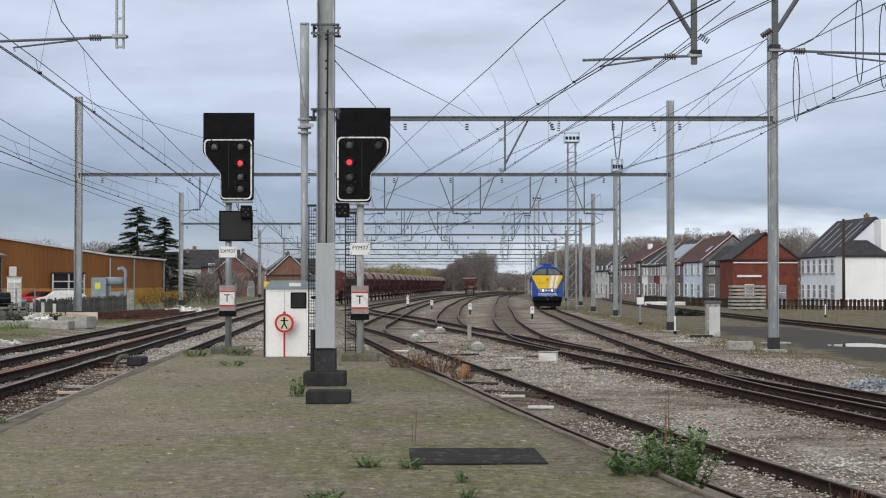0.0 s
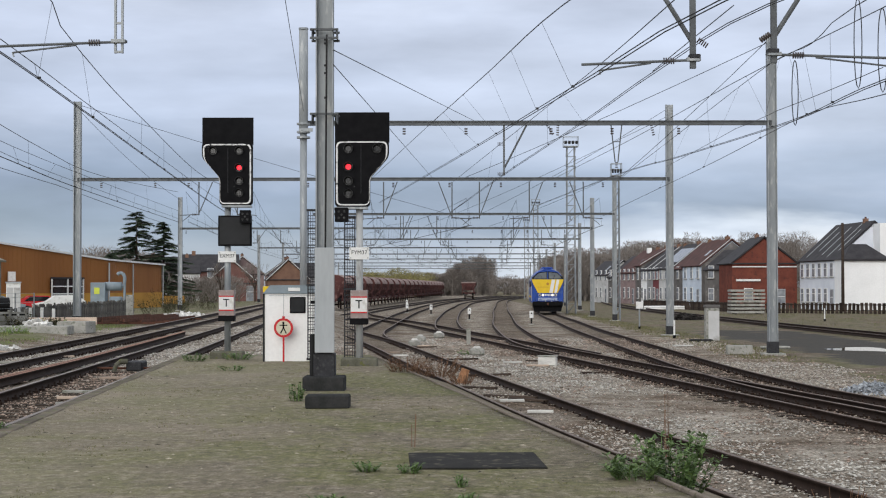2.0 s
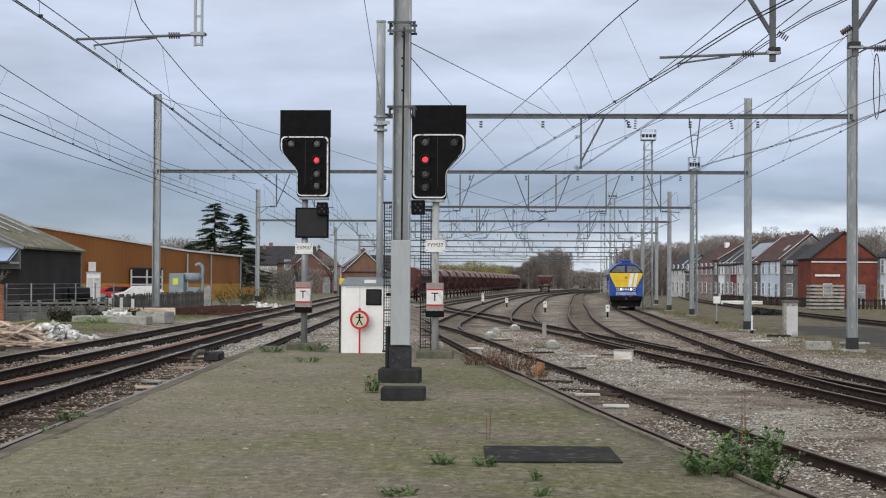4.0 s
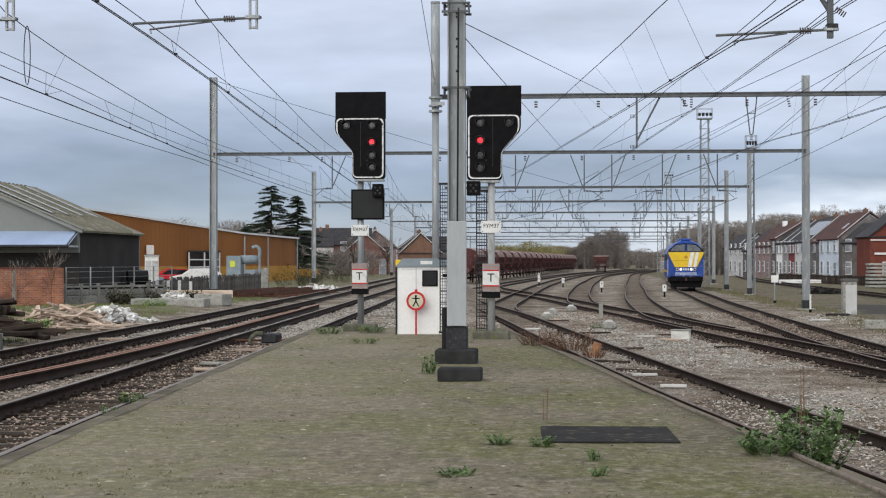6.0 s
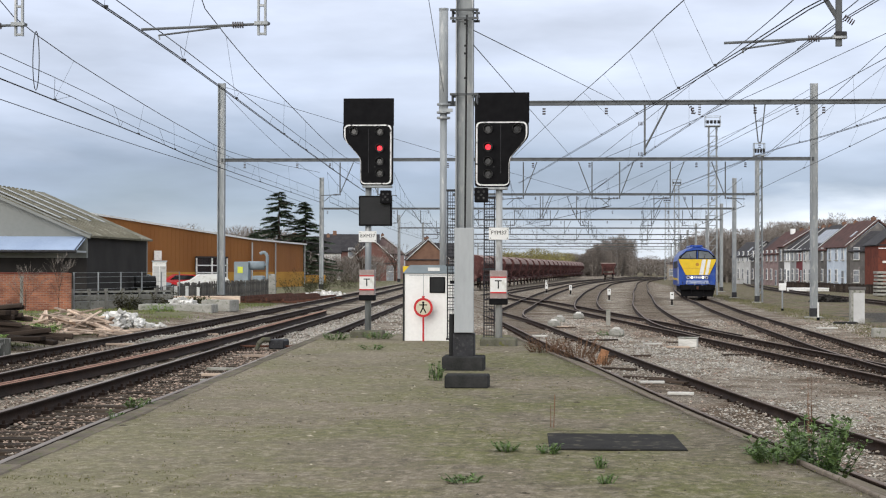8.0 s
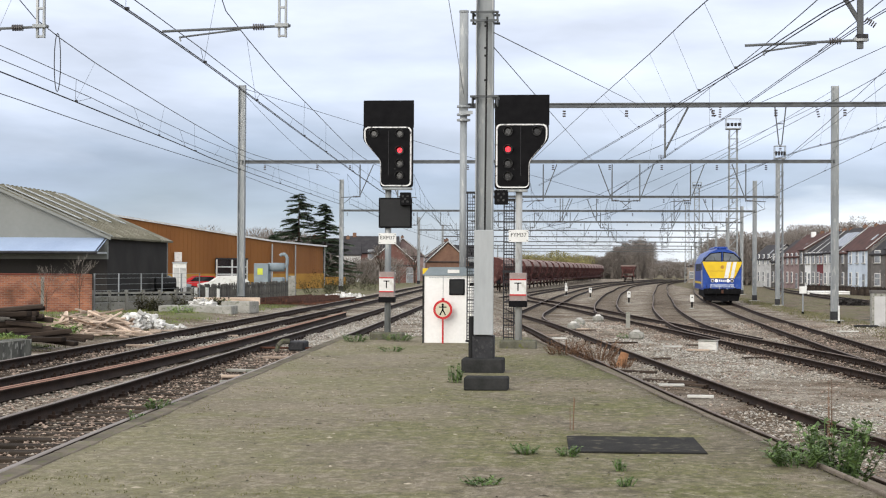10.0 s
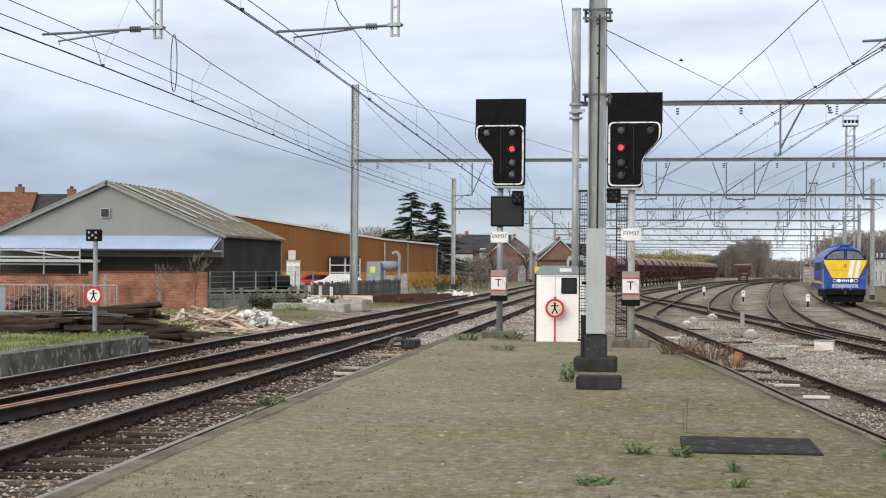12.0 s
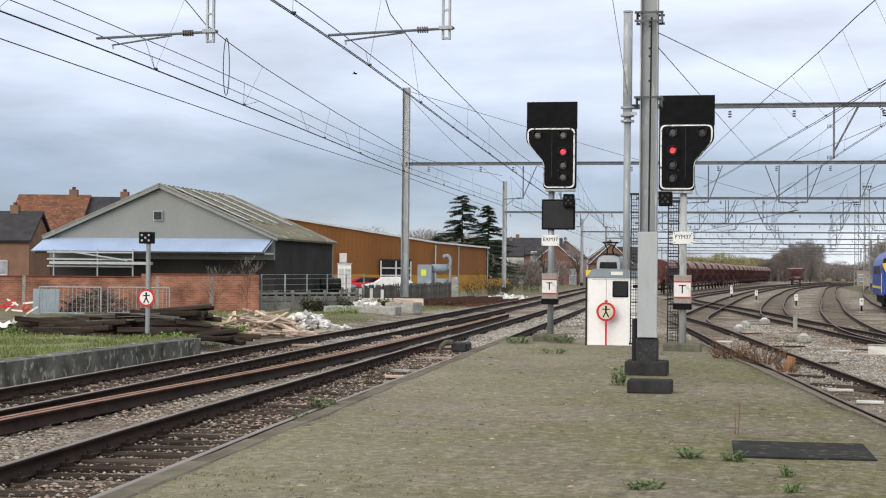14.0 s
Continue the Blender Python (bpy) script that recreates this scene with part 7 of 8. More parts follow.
heap("sleeper_pile", "untidy pile of old dark tarred sleepers on the grass", "timber pile", (-14.6, 38.5, -0.02), (1.5, 1.0), 56, (2.5, 0.22, 0.13), "wood_dark", 3, 7, (-22, 48), 0.7)
heap("sleeper_pile", "untidy pile of old dark tarred sleepers on the grass", "timber pile", (-16.9, 37.6, -0.02), (1.3, 0.8), 40, (2.5, 0.22, 0.13), "wood_dark", 13, 5, (-18, 40), 0.5)
heap("timber_heap", "heap of pale split timber and broken boards", "timber heap", (-14.7, 46.0, -0.1), (1.3, 2.0), 90, (1.7, 0.11, 0.05), "wood_pale", 5, 20, (-30, 150), 0.55)
heap("board_scatter", "scattered pale boards and laths beside the track", "boards", (-13.9, 44.5, -0.12), (1.5, 3.6), 44, (1.4, 0.1, 0.04), "wood_pale", 6, 6, (-20, 160), 0.1)


def rubble(centre, spread, count, smin, smax, material, seed, label):
    rng = random.Random(seed)
    vs, fs = [], []
    sides = [(0, 1, 3, 2), (4, 6, 7, 5), (0, 4, 5, 1), (2, 3, 7, 6), (0, 2, 6, 4), (1, 5, 7, 3)]
    for i in range(count):
        u, v = rng.gauss(0, 0.42), rng.gauss(0, 0.42)
        z = centre[2] + 0.55 * max(0, 1 - (u * u + v * v) * 1.2) * rng.random() * spread[2]
        s = smin + (smax - smin) * rng.random() ** 2
        n = len(vs)
        m = pose(centre[0] + u * spread[0], centre[1] + v * spread[1], z, rng.uniform(-40, 40), rng.uniform(-40, 40), rng.uniform(0, 180))
        g = (s * rng.uniform(0.6, 1.5), s * rng.uniform(0.5, 1.0), s * rng.uniform(0.25, 0.7))
        for a in (-1, 1):
            for b in (-1, 1):
                for c in (-1, 1):
                    vs.append(m @ Vector((a * g[0] * rng.uniform(0.55, 1), b * g[1] * rng.uniform(0.55, 1), c * g[2] * rng.uniform(0.55, 1))))
        fs += [tuple(n + k for k in f) for f in sides]
    tagged(raw("rubble_heap", vs, fs, M[material]), label, "rubble", kind="stuff")


rubble((-14.2, 49.5, -0.1), (1.1, 1.4, 0.8), 240, 0.05, 0.17, "rubble", 8, "heap of white broken rubble")
rubble((-16.3, 66.1, 0.2), (0.7, 0.5, 0.5), 70, 0.06, 0.14, "rubble", 9, "white rubble on a concrete slab")
rubble((10.3, 39.0, -0.8), (0.9, 1.5, 0.5), 420, 0.04, 0.08, "bluestone", 10, "small heap of bluish gravel")
rubble((-20.3, 42.0, 0.0), (0.6, 0.4, 0.5), 40, 0.06, 0.16, "rubble", 18, "small heap of white rubble in the grass")
rubble((-17.6, 110, -0.2), (1.6, 9.0, 0.4), 160, 0.06, 0.18, "rubble", 12, "strip of pale broken stone")
rubble((18.6, 125, -0.8), (1.6, 1.2, 0.9), 220, 0.08, 0.2, "darkheap", 15, "dark heap of spoil beside the far track")
yl = part("yellow_tank", box(B(), (0, 0, 0.55), (5.6, 1.6, 0.95), bevel=0.15), M["ochre"])
yl.matrix_basis = pose(-32.6, 190, -0.25, 0, 0, 8)
tagged(yl, "low yellow container beyond the tracks", "container")
ps = thing("pipe_stack", (24.0, 182, -0.8), "white pipes stacked beside the far track", "pipes", rz=-8)
for i in range(9):
    x, l = -1.6 + 0.7 * (i % 5), 2.2 + 0.5 * (i % 3)
    part("pipe", rod(B(), (x, 0.5 * (i % 4), 0.12 + 0.2 * (i // 5)), (x + l, 0.5 * (i % 4) + 0.3 * (i % 2), 0.12 + 0.2 * (i // 5)), 0.1, seg=8), M["white"], ps)

heap("brushwood_heap", "grey heap of cut brushwood behind the barriers", "brushwood", (-24.6, 57.6, -0.08), (1.7, 0.6), 280, (1.2, 0.03, 0.03), "twigheap", 23, 35, (0, 180), 1.0)
heap("stick_scatter", "thin grey sticks lying over the old sleepers", "sticks", (-14.9, 37.6, 0.42), (1.2, 0.5), 9, (1.9, 0.05, 0.035), "fencewood", 29, 9, (-20, 45), 0.25)


def slab_block(name, at, size, rz, material, label, cat, bevel=0.03):
    ob = part(name, box(B(), (0, 0, size[2] / 2), size, bevel=bevel), M[material])
    ob.matrix_basis = pose(*at, 0, 0, rz)
    return tagged(ob, label, cat)


slab_block("concrete_slab", (-16.45, 66.0, -0.15), (3.0, 1.5, 0.36), 3, "concrete", "long weathered concrete slab on the grass", "slab")
slab_block("concrete_slab", (-15.2, 68.2, -0.15), (1.3, 1.0, 0.5), -12, "concrete", "short weathered concrete slab on the grass", "slab")
slab_block("timber_plank", (-17.2, 74, 0.05), (3.2, 0.4, 0.35), 10, "wood_pale", "stacked pale timber by the fence", "timber")


def post_frame():
    t = thing("low_fence", (-19.05, 77.5, -0.32), "low white concrete post-and-rail frame", "fence")
    for i in range(4):
        part("post", box(B(), (-0.95 + i * 0.55, 0, 0.5), (0.13, 0.12, 1.25 - 0.1 * (i == 3))), M["white"], t)
    part("cross_rail", box(B(), (-0.15, -0.02, 0.5), (1.9, 0.08, 0.12)), M["white"], t)


post_frame()
slab_block("concrete_post", (-18.9, 99.3, -0.15), (0.42, 0.36, 1.45), 5, "concrete", "stout pale concrete post", "post")
fence_run((-23.0, 74.5, -0.1), (-19.6, 82, -0.1), 0.95, "fence of grey upright concrete and timber posts", 0.32)
fence_run((-20.4, 82, -0.2), (-21.4, 114, -0.2), 1.15, "dark fence of old upright sleepers", 0.33)


def wire_fence():
    t = thing("wire_fence", (0, 0, 0), "thin grey wire fence on concrete posts", "fence")
    a, b = Vector((-20.3, 64.3, 0)), Vector((-19.4, 78, 0))
    for i in range(6):
        p = a.lerp(b, i / 5)
        part("post", box(B(), (p.x, p.y, 0.75), (0.05, 0.05, 1.5)), M["galv"], t)
    for z in (0.3, 0.55, 0.8, 1.05, 1.3, 1.48):
        part("strand", rod(B(), (a.x, a.y, z), (b.x, b.y, z), 0.006, seg=4), M["galv"], t)


wire_fence()


def panel_fence():
    """A low run of cast concrete panels between square posts, each uncut panel with two black bars for slots."""
    t = thing("concrete_fence", (0, 0, -0.12), "low grey cast concrete panel fence with slots", "fence", "fences")
    a, b = Vector((-20.75, 65.4, 0)), Vector((-17.6, 69.4, 0))
    d = (b - a).normalized()
    ang = math.degrees(math.atan2(d.y, d.x))
    n = 6
    step = (b - a).length / n
    for i in range(n + 1):
        p = a + d * step * i
        part("post", box(B(), (p.x, p.y, 0.46), (0.12, 0.12, 0.95), rotz(ang), bevel=0.012), M["fencestone"], t)
        if i == n:
            break
        q = p + d * step / 2
        for z, h in ((0.22, 0.46), (0.585, 0.24), (0.805, 0.10)):
            part("panel", box(B(), (q.x, q.y, z), (step - 0.13, 0.06, h - 0.012), rotz(ang), bevel=0.006), M["fencestone"], t)
        # solid black bars stand for the darkness inside two slots
        for k in (-0.22, 0.22):
            s = q + d * k
            part("slot_dark", box(B(), (s.x, s.y, 0.73), (0.24, 0.066, 0.07), rotz(ang)), M["black"], t)


panel_fence()


def barrier(at, rz, label="galvanised crowd barrier leaning by the brick wall"):
    t = thing("crowd_barrier", at, label, "barrier", "crowd barriers", rz=rz)
    for z in (0.12, 1.05):
        part("rail", rod(B(), (-1.1, 0, z), (1.1, 0, z), 0.028, seg=6), M["galv"], t)
    for s in (-1.1, 1.1):
        part("upright", rod(B(), (s, 0, 0.0), (s, 0, 1.05), 0.028, seg=6), M["galv"], t)
    for i in range(14):
        x = -1.0 + i * 2 / 13
        part("bar", rod(B(), (x, 0, 0.12), (x, 0, 1.05), 0.012, seg=5), M["galv"], t)
    return t


b1 = barrier((-24.5, 55.0, -0.05), 12)
copy_thing(b1, pose(-22.3, 56.0, -0.05, 3, 0, 16))
sheet = part("steel_sheet", box(B(), (0, 0, 0.5), (0.95, 0.03, 1.0)), M["steelgrey"])
sheet.matrix_basis = pose(-26.0, 56.2, -0.08, -8, 0, 14)
tagged(sheet, "blue-grey steel sheet leaning behind the barrier", "sheet")
tp = thing("warning_tape", (-26.3, 54.5, 0.0), "tangled red and white barrier tape", "tape")
for i in range(9):
    part("tape_strip", box(B(), (random.uniform(-0.6, 0.6), random.uniform(-0.2, 0.2), 0.1 + random.uniform(0, 0.4)), (0.5, 0.02, 0.06), pose(0, 0, 0, 0, random.uniform(-60, 60), random.uniform(-30, 30))), M["red"] if i % 2 else M["white"], tp)


def filter_machine():
    t = thing("dust_extractor", (-24.15, 118, -0.1), "blue-grey dust extractor with bent duct and yellow label", "machine")
    part("cabinet", box(B(), (-0.55, 0, 1.3), (1.15, 1.2, 2.2), bevel=0.04), M["steelgrey"], t)
    part("label_plate", box(B(), (-0.62, -0.61, 1.75), (0.42, 0.03, 0.5)), M["yellowlens"], t)
    part("motor_housing", box(B(), (0.75, 0.1, 0.75), (0.9, 1.0, 1.1), bevel=0.1), M["steelgrey"], t)
    bm = rod(B(), (-0.1, 0, 2.1), (1.2, 0, 2.1), 0.34, seg=14)
    part("drum", bm, M["steelgrey"], t, smooth=True)
    bm = B()
    pts = [(1.2, 2.1), (1.4, 2.2), (1.45, 2.8), (1.3, 3.1), (1.05, 3.15), (0.85, 3.02)]
    for (a, b), (c, d) in zip(pts, pts[1:]):
        rod(bm, (a, 0, b), (c, 0, d), 0.13, seg=10)
    rod(bm, (1.42, 0, 2.2), (1.42, 0, 0.0), 0.10, seg=10)
    part("bent_duct", bm, M["steelgrey"], t)
    t.scale = (0.92, 0.92, 0.92)


filter_machine()
kiosk = slab_block("white_kiosk", (-26.4, 101, -0.1), (0.85, 0.85, 2.15), 15, "white", "small white cabin with grey roof strip and door", "cabin", 0.02)
part("roof_strip", box(B(), (0, 0, 2.17), (0.95, 0.95, 0.08)), M["greybox"], kiosk)
for k in (-1, 1):
    part("door_leaf", box(B(), (k * 0.2, -0.43, 1.0), (0.36, 0.02, 1.7)), M["dingy"], kiosk)
slab_block("vent_unit", (-35.7, 136.0, 2.27), (0.62, 0.5, 0.8), 20, "white", "white ventilation box on the hall wall", "vent", 0.02)


def car(at, rz, material, label, van=False):
    t = thing("parked_car", at, label, "car", rz=rz)
    if van:
        pr = [(-2.4, 0.35), (2.3, 0.35), (2.35, 1.0), (1.6, 1.2), (1.1, 1.95), (-2.4, 2.0)]
    else:
        pr = [(-2.1, 0.35), (2.0, 0.35), (2.1, 0.75), (1.1, 0.95), (0.4, 1.42), (-1.2, 1.45), (-1.9, 1.0)]
    part("body", slab(B(), pr, -0.85, 0.85), M[material], t)
    part("side_glass", slab(B(), [(0.85, 1.0), (0.32, 1.36), (-1.1, 1.38), (-1.6, 1.0)], -0.87, -0.84), M["glass"], t)
    for x in (-1.35, 1.35):
        w = part("wheel", rod(B(), (x, -0.88, 0.32), (x, -0.66, 0.32), 0.32, seg=16), M["cable"], t)
        part("rim", rod(B(), (x, -0.9, 0.32), (x, -0.87, 0.32), 0.2, seg=12), M["galv"], w)
    return t


car((-32.6, 134, -0.35), 20, "red", "red parked hatchback behind the fence")
car((-30.3, 130, -0.3), 200, "white", "white parked hatchback behind the fence")
car((-34.2, 126, -0.3), 20, "steelgrey", "grey parked car behind the fence")
dr = part("black_drum", rod(B(), (-0.5, 0, 0.62), (0.45, 0, 0.62), 0.34, seg=18), M["cable"], None)
dr.matrix_basis = pose(-20.4, 75.5, 0.35, 0, 0, 25)
tagged(dr, "black plastic drum lying on a block by the shed", "drum")
slab_block("drum_block", (-20.4, 75.5, -0.1), (1.1, 0.7, 0.74), 25, "mossblock", "mossy concrete block under the drum", "block")
# old rails and track panels stacked by the mast
rp = thing("rail_stack", (-17.0, 92, -0.15), "stack of rust-red old rails on the verge", "rails", rz=-3)
for i in range(9):
    part("old_rail", box(B(), (-1.8 + i * 0.42, random.uniform(-2, 2), 0.12 + 0.1 * (i % 2)), (0.08, 14, 0.14), rotz(random.uniform(-1, 1))), M["rusty"], rp)
for i in range(6):
    part("bearer", box(B(), (0, -6 + i * 2.4, 0.03), (4.6, 0.2, 0.1)), M["rusty"], rp)

# houses beyond the shed and behind the hall
house((-44.7, 96, -0.2), 10, 4.4, 6.0, 4.0, 6.35, M["brickbrown"], M["oldtile"], "old brick house with worn orange tile roof", 2, 1)
house((-41.2, 97, -0.2), 10, 3.0, 6.0, 4.0, 6.25, M["brickbrown"], M["slate"], "old brick house with dark slate roof", 2, 1)
house((-45.5, 88, -0.2), 10, 7.0, 5.0, 3.4, 5.0, M["brickbrown"], M["slate"], "low brick outbuilding with dark roof", 2, 1)
FAR_HOUSES = [
    (-41.5, 250, 9, 4.2, 6.6, "dingy", "slate", False, "pale house with slate roof beyond the tracks"), (-37.0, 262, 9, 4.6, 7.2, "brickdull", "slate", False, "dull brick house with dark roof beyond the tracks"),
    (-32.6, 268, 7, 4.2, 7.0, "mauve", "tileroof", True, "mauve brick gabled house with red roof beyond the tracks"), (-30.2, 236, 7.6, 2.6, 5.9, "brickdull", "tileroof", True, "red-brown gabled house beyond the tracks"),
    (-27.6, 290, 7, 4.2, 6.8, "mauve", "slate", True, "far mauve brick house with dark roof"), (-23.4, 250, 6.4, 3.2, 6.2, "brickbrown", "slate", True, "brown brick gabled house beyond the tracks"),
    (-20.4, 262, 6, 3.6, 5.8, "render_grey", "slate", False, "grey house with slate roof beyond the tracks")]
for xx, yy, w, e, r, wm, rm, gf, text in FAR_HOUSES:
    h = house((xx, yy, -0.3), 8, w, 8, e, r, M[wm], M[rm], text, 3, 2 if e > 4.5 else 1, gable_front=gf)
    if gf:
        for k in (-1, 1):
            part("verge_board", box(B(), (k * (w / 4 + 0.1), -0.3, (e + r) / 2 + 0.05), (math.hypot(w / 2, r - e) + 0.3, 0.06, 0.12), pose(0, 0, 0, 0, k * math.degrees(math.atan2(r - e, w / 2)))), M["dingy"], h, "pale verge board")
    else:
        part("chimney", box(B(), (-w * 0.3, 4, r + 0.2), (0.6, 0.6, 1.1)), M["brickbrown"], h)

house((20.0, 352, -0.8), -3, 3.6, 8.0, 3.4, 3.9, M["stonewall"], M["tileroof"], "small beige building at the end of the yard", 2, 1, gable_front=True)
# ---- yard furniture on the right ----
cab = slab_block("concrete_cabinet", (12.5, 76.0, -0.78), (0.62, 0.5, 1.6), 3, "concrete", "pale concrete relay cabinet standing in grass", "cabinet", 0.02)
part("door_panel", box(B(), (0.04, -0.26, 0.74), (0.5, 0.03, 1.34)), M["dingy"], cab, "off-white door panel")
part("cap", box(B(), (0, 0, 1.62), (0.68, 0.56, 0.14), bevel=0.02), M["endwall"], cab, "dark weathered cap")
slab_block("cabinet_plinth", (11.9, 75.4, -0.78), (1.0, 0.6, 0.12), 3, "dkconcrete", "dark slab beside the relay cabinet", "slab")
slab_block("concrete_block", (11.1, 61.3, -0.78), (0.95, 0.6, 0.34), -4, "concrete", "pale concrete block by the mast", "block")
slab_block("loose_slab", (13.6, 67.0, -0.78), (1.1, 0.6, 0.1), 12, "concrete", "loose pale concrete lid on the ground", "lid")


def slab_stack():
    t = thing("slab_stack", (28.1, 151.5, -0.8), "stack of pale concrete slabs on battens", "slab stack")
    for i in range(7):
        part("slab", box(B(), (random.uniform(-0.08, 0.08), 0, 0.2 + i * 0.33), (3.1, 2.0, 0.2), bevel=0.02), M["concrete"], t)
        for s in (-1, 1):
            part("batten", box(B(), (s * 1.1, 0, 0.05 + i * 0.33), (0.15, 2.0, 0.1)), M["wood_dark"], t)


slab_stack()


def dwarf_signal(at, h=0.75, label="small white dwarf signal between the tracks"):
    t = thing("dwarf_signal", at, label, "dwarf signal", "dwarf signals")
    part("stem", rod(B(), (0, 0, 0), (0, 0, h * 0.5), 0.06, seg=8), M["black"], t)
    hd = part("head", box(B(), (0, 0, h * 0.74), (0.26, 0.2, h * 0.5), bevel=0.03), M["white"], t)
    part("lens", rod(B(), (0, -0.11, h * 0.82), (0, -0.1, h * 0.82), 0.05, seg=10), M["lens"], hd)
    part("base", box(B(), (0, 0, 0.04), (0.4, 0.3, 0.1)), M["concrete"], t)
    return t


d0 = dwarf_signal((6.0, 110, -0.8), 0.95)
for q in ((2.1, 126), (-1.0, 150), (-3.4, 160), (-4.4, 205)):
    copy_thing(d0, pose(q[0], q[1], -0.8))


def marker_post(at, h, head, label):
    t = thing("marker_post", at, label, "marker post", "marker posts")
    part("post", rod(B(), (0, 0, 0), (0, 0, h), 0.045, seg=8), M["white"] if head == "none" else M["galv"], t)
    if head != "none":
        part("sign_face", box(B(), (0, -0.05, h), (0.42, 0.06, 0.42), bevel=0.01), M["white"], t)
    part("foot", box(B(), (0, 0, 0.05), (0.14, 0.14, 0.25)), M["black"], t)


marker_post((11.8, 98, -0.8), 1.45, "box", "white square marker on a thin post")
marker_post((11.4, 80.5, -0.8), 0.9, "none", "short black and white post by the mast")
marker_post((21.5, 108, -0.8), 0.8, "none", "short white post by the paved yard")
marker_post((28.0, 120, -0.8), 0.95, "none", "short white post by the fence")
# concrete stub and cast boxes between the tracks
slab_block("concrete_stub", (1.15, 71.0, -0.8), (0.18, 0.18, 0.75), 0, "concrete", "short square concrete stub post", "post", 0.015)
pm = thing("point_motor", (-1.0, 76.0, -0.83), "small pale domed point motor box", "point motor", "point motors")
part("case", box(B(), (0, 0, 0.16), (0.5, 0.4, 0.3), bevel=0.08), M["concrete"], pm)
part("cover", rod(B(), (0, 0, 0.3), (0, 0, 0.38), 0.16, 0.1, 12), M["board"], pm)
copy_thing(pm, pose(1.28, 60.3, -0.8, 0, 0, 20))
copy_thing(pm, pose(-0.15, 80.7, -0.8, 0, 0, 35))
copy_thing(pm, pose(-1.16, 69.4, -0.8, 0, 0, 50))
cbx = thing("cable_box", (3.41, 53.0, -0.8), "long pale cable box beside the points", "cable box", rz=-12)
part("case", box(B(), (0, 0, 0.15), (0.6, 0.32, 0.3), bevel=0.03), M["board"], cbx)
part("cover", box(B(), (0, 0, 0.315), (0.64, 0.36, 0.04), bevel=0.01), M["concrete"], cbx)
PLANKS = [(-1.9, 62.5, 0.6, 0.28, -4), (-1.52, 59.4, 0.53, 0.28, -2), (2.32, 54.1, 0.6, 0.28, 4), (3.01, 51.7, 0.71, 0.28, -3), (1.53, 35.9, 0.54, 0.2, 3), (1.95, 32.6, 0.52, 0.2, -4), (-0.79, 69.1, 0.48, 0.28, 10), (10.14, 69.0, 0.86, 0.28, 12)]
for i, (x, y, l, w, a) in enumerate(PLANKS):
    slab_block("pale_board", (x, y, -0.76 + 0.01 * (i % 2)), (l, w * 0.75, 0.055), a, "board" if i % 3 else "wood_pale", "weathered pale cover board lying in the ballast", "board", 0.01)
for x, y, l, a in ((1.35, 46.5, 1.3, 25), (0.9, 40.5, 1.0, -30), (1.55, 37.2, 1.4, -35), (1.9, 36.2, 1.2, -50), (-1.0, 68.0, 1.6, 15), (0.7, 56.5, 1.3, 35), (3.4, 55.2, 1.2, 10), (4.4, 47.5, 0.9, 30)):
    slab_block("broken_board", (x, y, -0.765), (l, 0.13, 0.06), a, "wood_dark", "broken dark board lying in the ballast", "board", 0.01)
LEFT_PLANKS = [(-6.35, 28.6, 0.7, 0.2, 8), (-6.6, 30.2, 0.75, 0.22, -6), (-6.8, 34.8, 0.9, 0.25, 6), (-6.2, 27.2, 0.4, 0.12, 30), (-11.3, 39.5, 0.7, 0.2, 14), (-11.0, 42.0, 0.9, 0.2, 6), (-10.6, 45.5, 0.8, 0.18, 20)]
for i, (x, y, l, w, a) in enumerate(LEFT_PLANKS):
    slab_block("pale_board", (x, y, -0.19), (l, w * 0.7, 0.05), a, "concrete" if i % 2 else "wood_pale", "weathered pale cover board lying between the rails", "board", 0.01)
# point drive with a bent cable duct between the left rails
pd = thing("point_drive", (-7.35, 38.2, -0.22), "rust-brown point drive with bent hose between the rails", "point drive")
pd.scale = (0.75, 0.75, 0.85)
part("case", box(B(), (0.25, 0.4, 0.16), (0.5, 0.9, 0.26), bevel=0.04), M["darkbase"], pd)
bm = B()
pts = [(-0.35, 0.0), (-0.3, 0.18), (-0.15, 0.3), (0.05, 0.3)]
for (a, b), (c, d) in zip(pts, pts[1:]):
    rod(bm, (a, -0.2, b), (c, -0.1, d), 0.07, seg=8)
part("bent_hose", bm, M["mossblock"], pd, "grey-brown bent hose")
part("drive_rod", rod(B(), (-1.1, 0.2, 0.1), (0.9, 0.2, 0.1), 0.03, seg=6), M["rusty"], pd)
lg = part("orange_log", rod(B(), (0, 0, -0.15), (0.12, 0.0, 0.22), 0.13, 0.11, 10), M["logwood"])
lg.matrix_basis = pose(0.5, 43.0, -0.62)
tagged(lg, "cut log end with fresh orange wood", "log")
# black cover plate sunk in the platform
cp = part("cover_plate", box(B(), (0, 0, 0), (1.32, 1.45, 0.02), bevel=0.006), M["plate"])
cp.matrix_basis = pose(0.33, 16.5, 0.008, 0, 0, 2)
tagged(cp, "flat black cover plate in the platform", "cover plate")
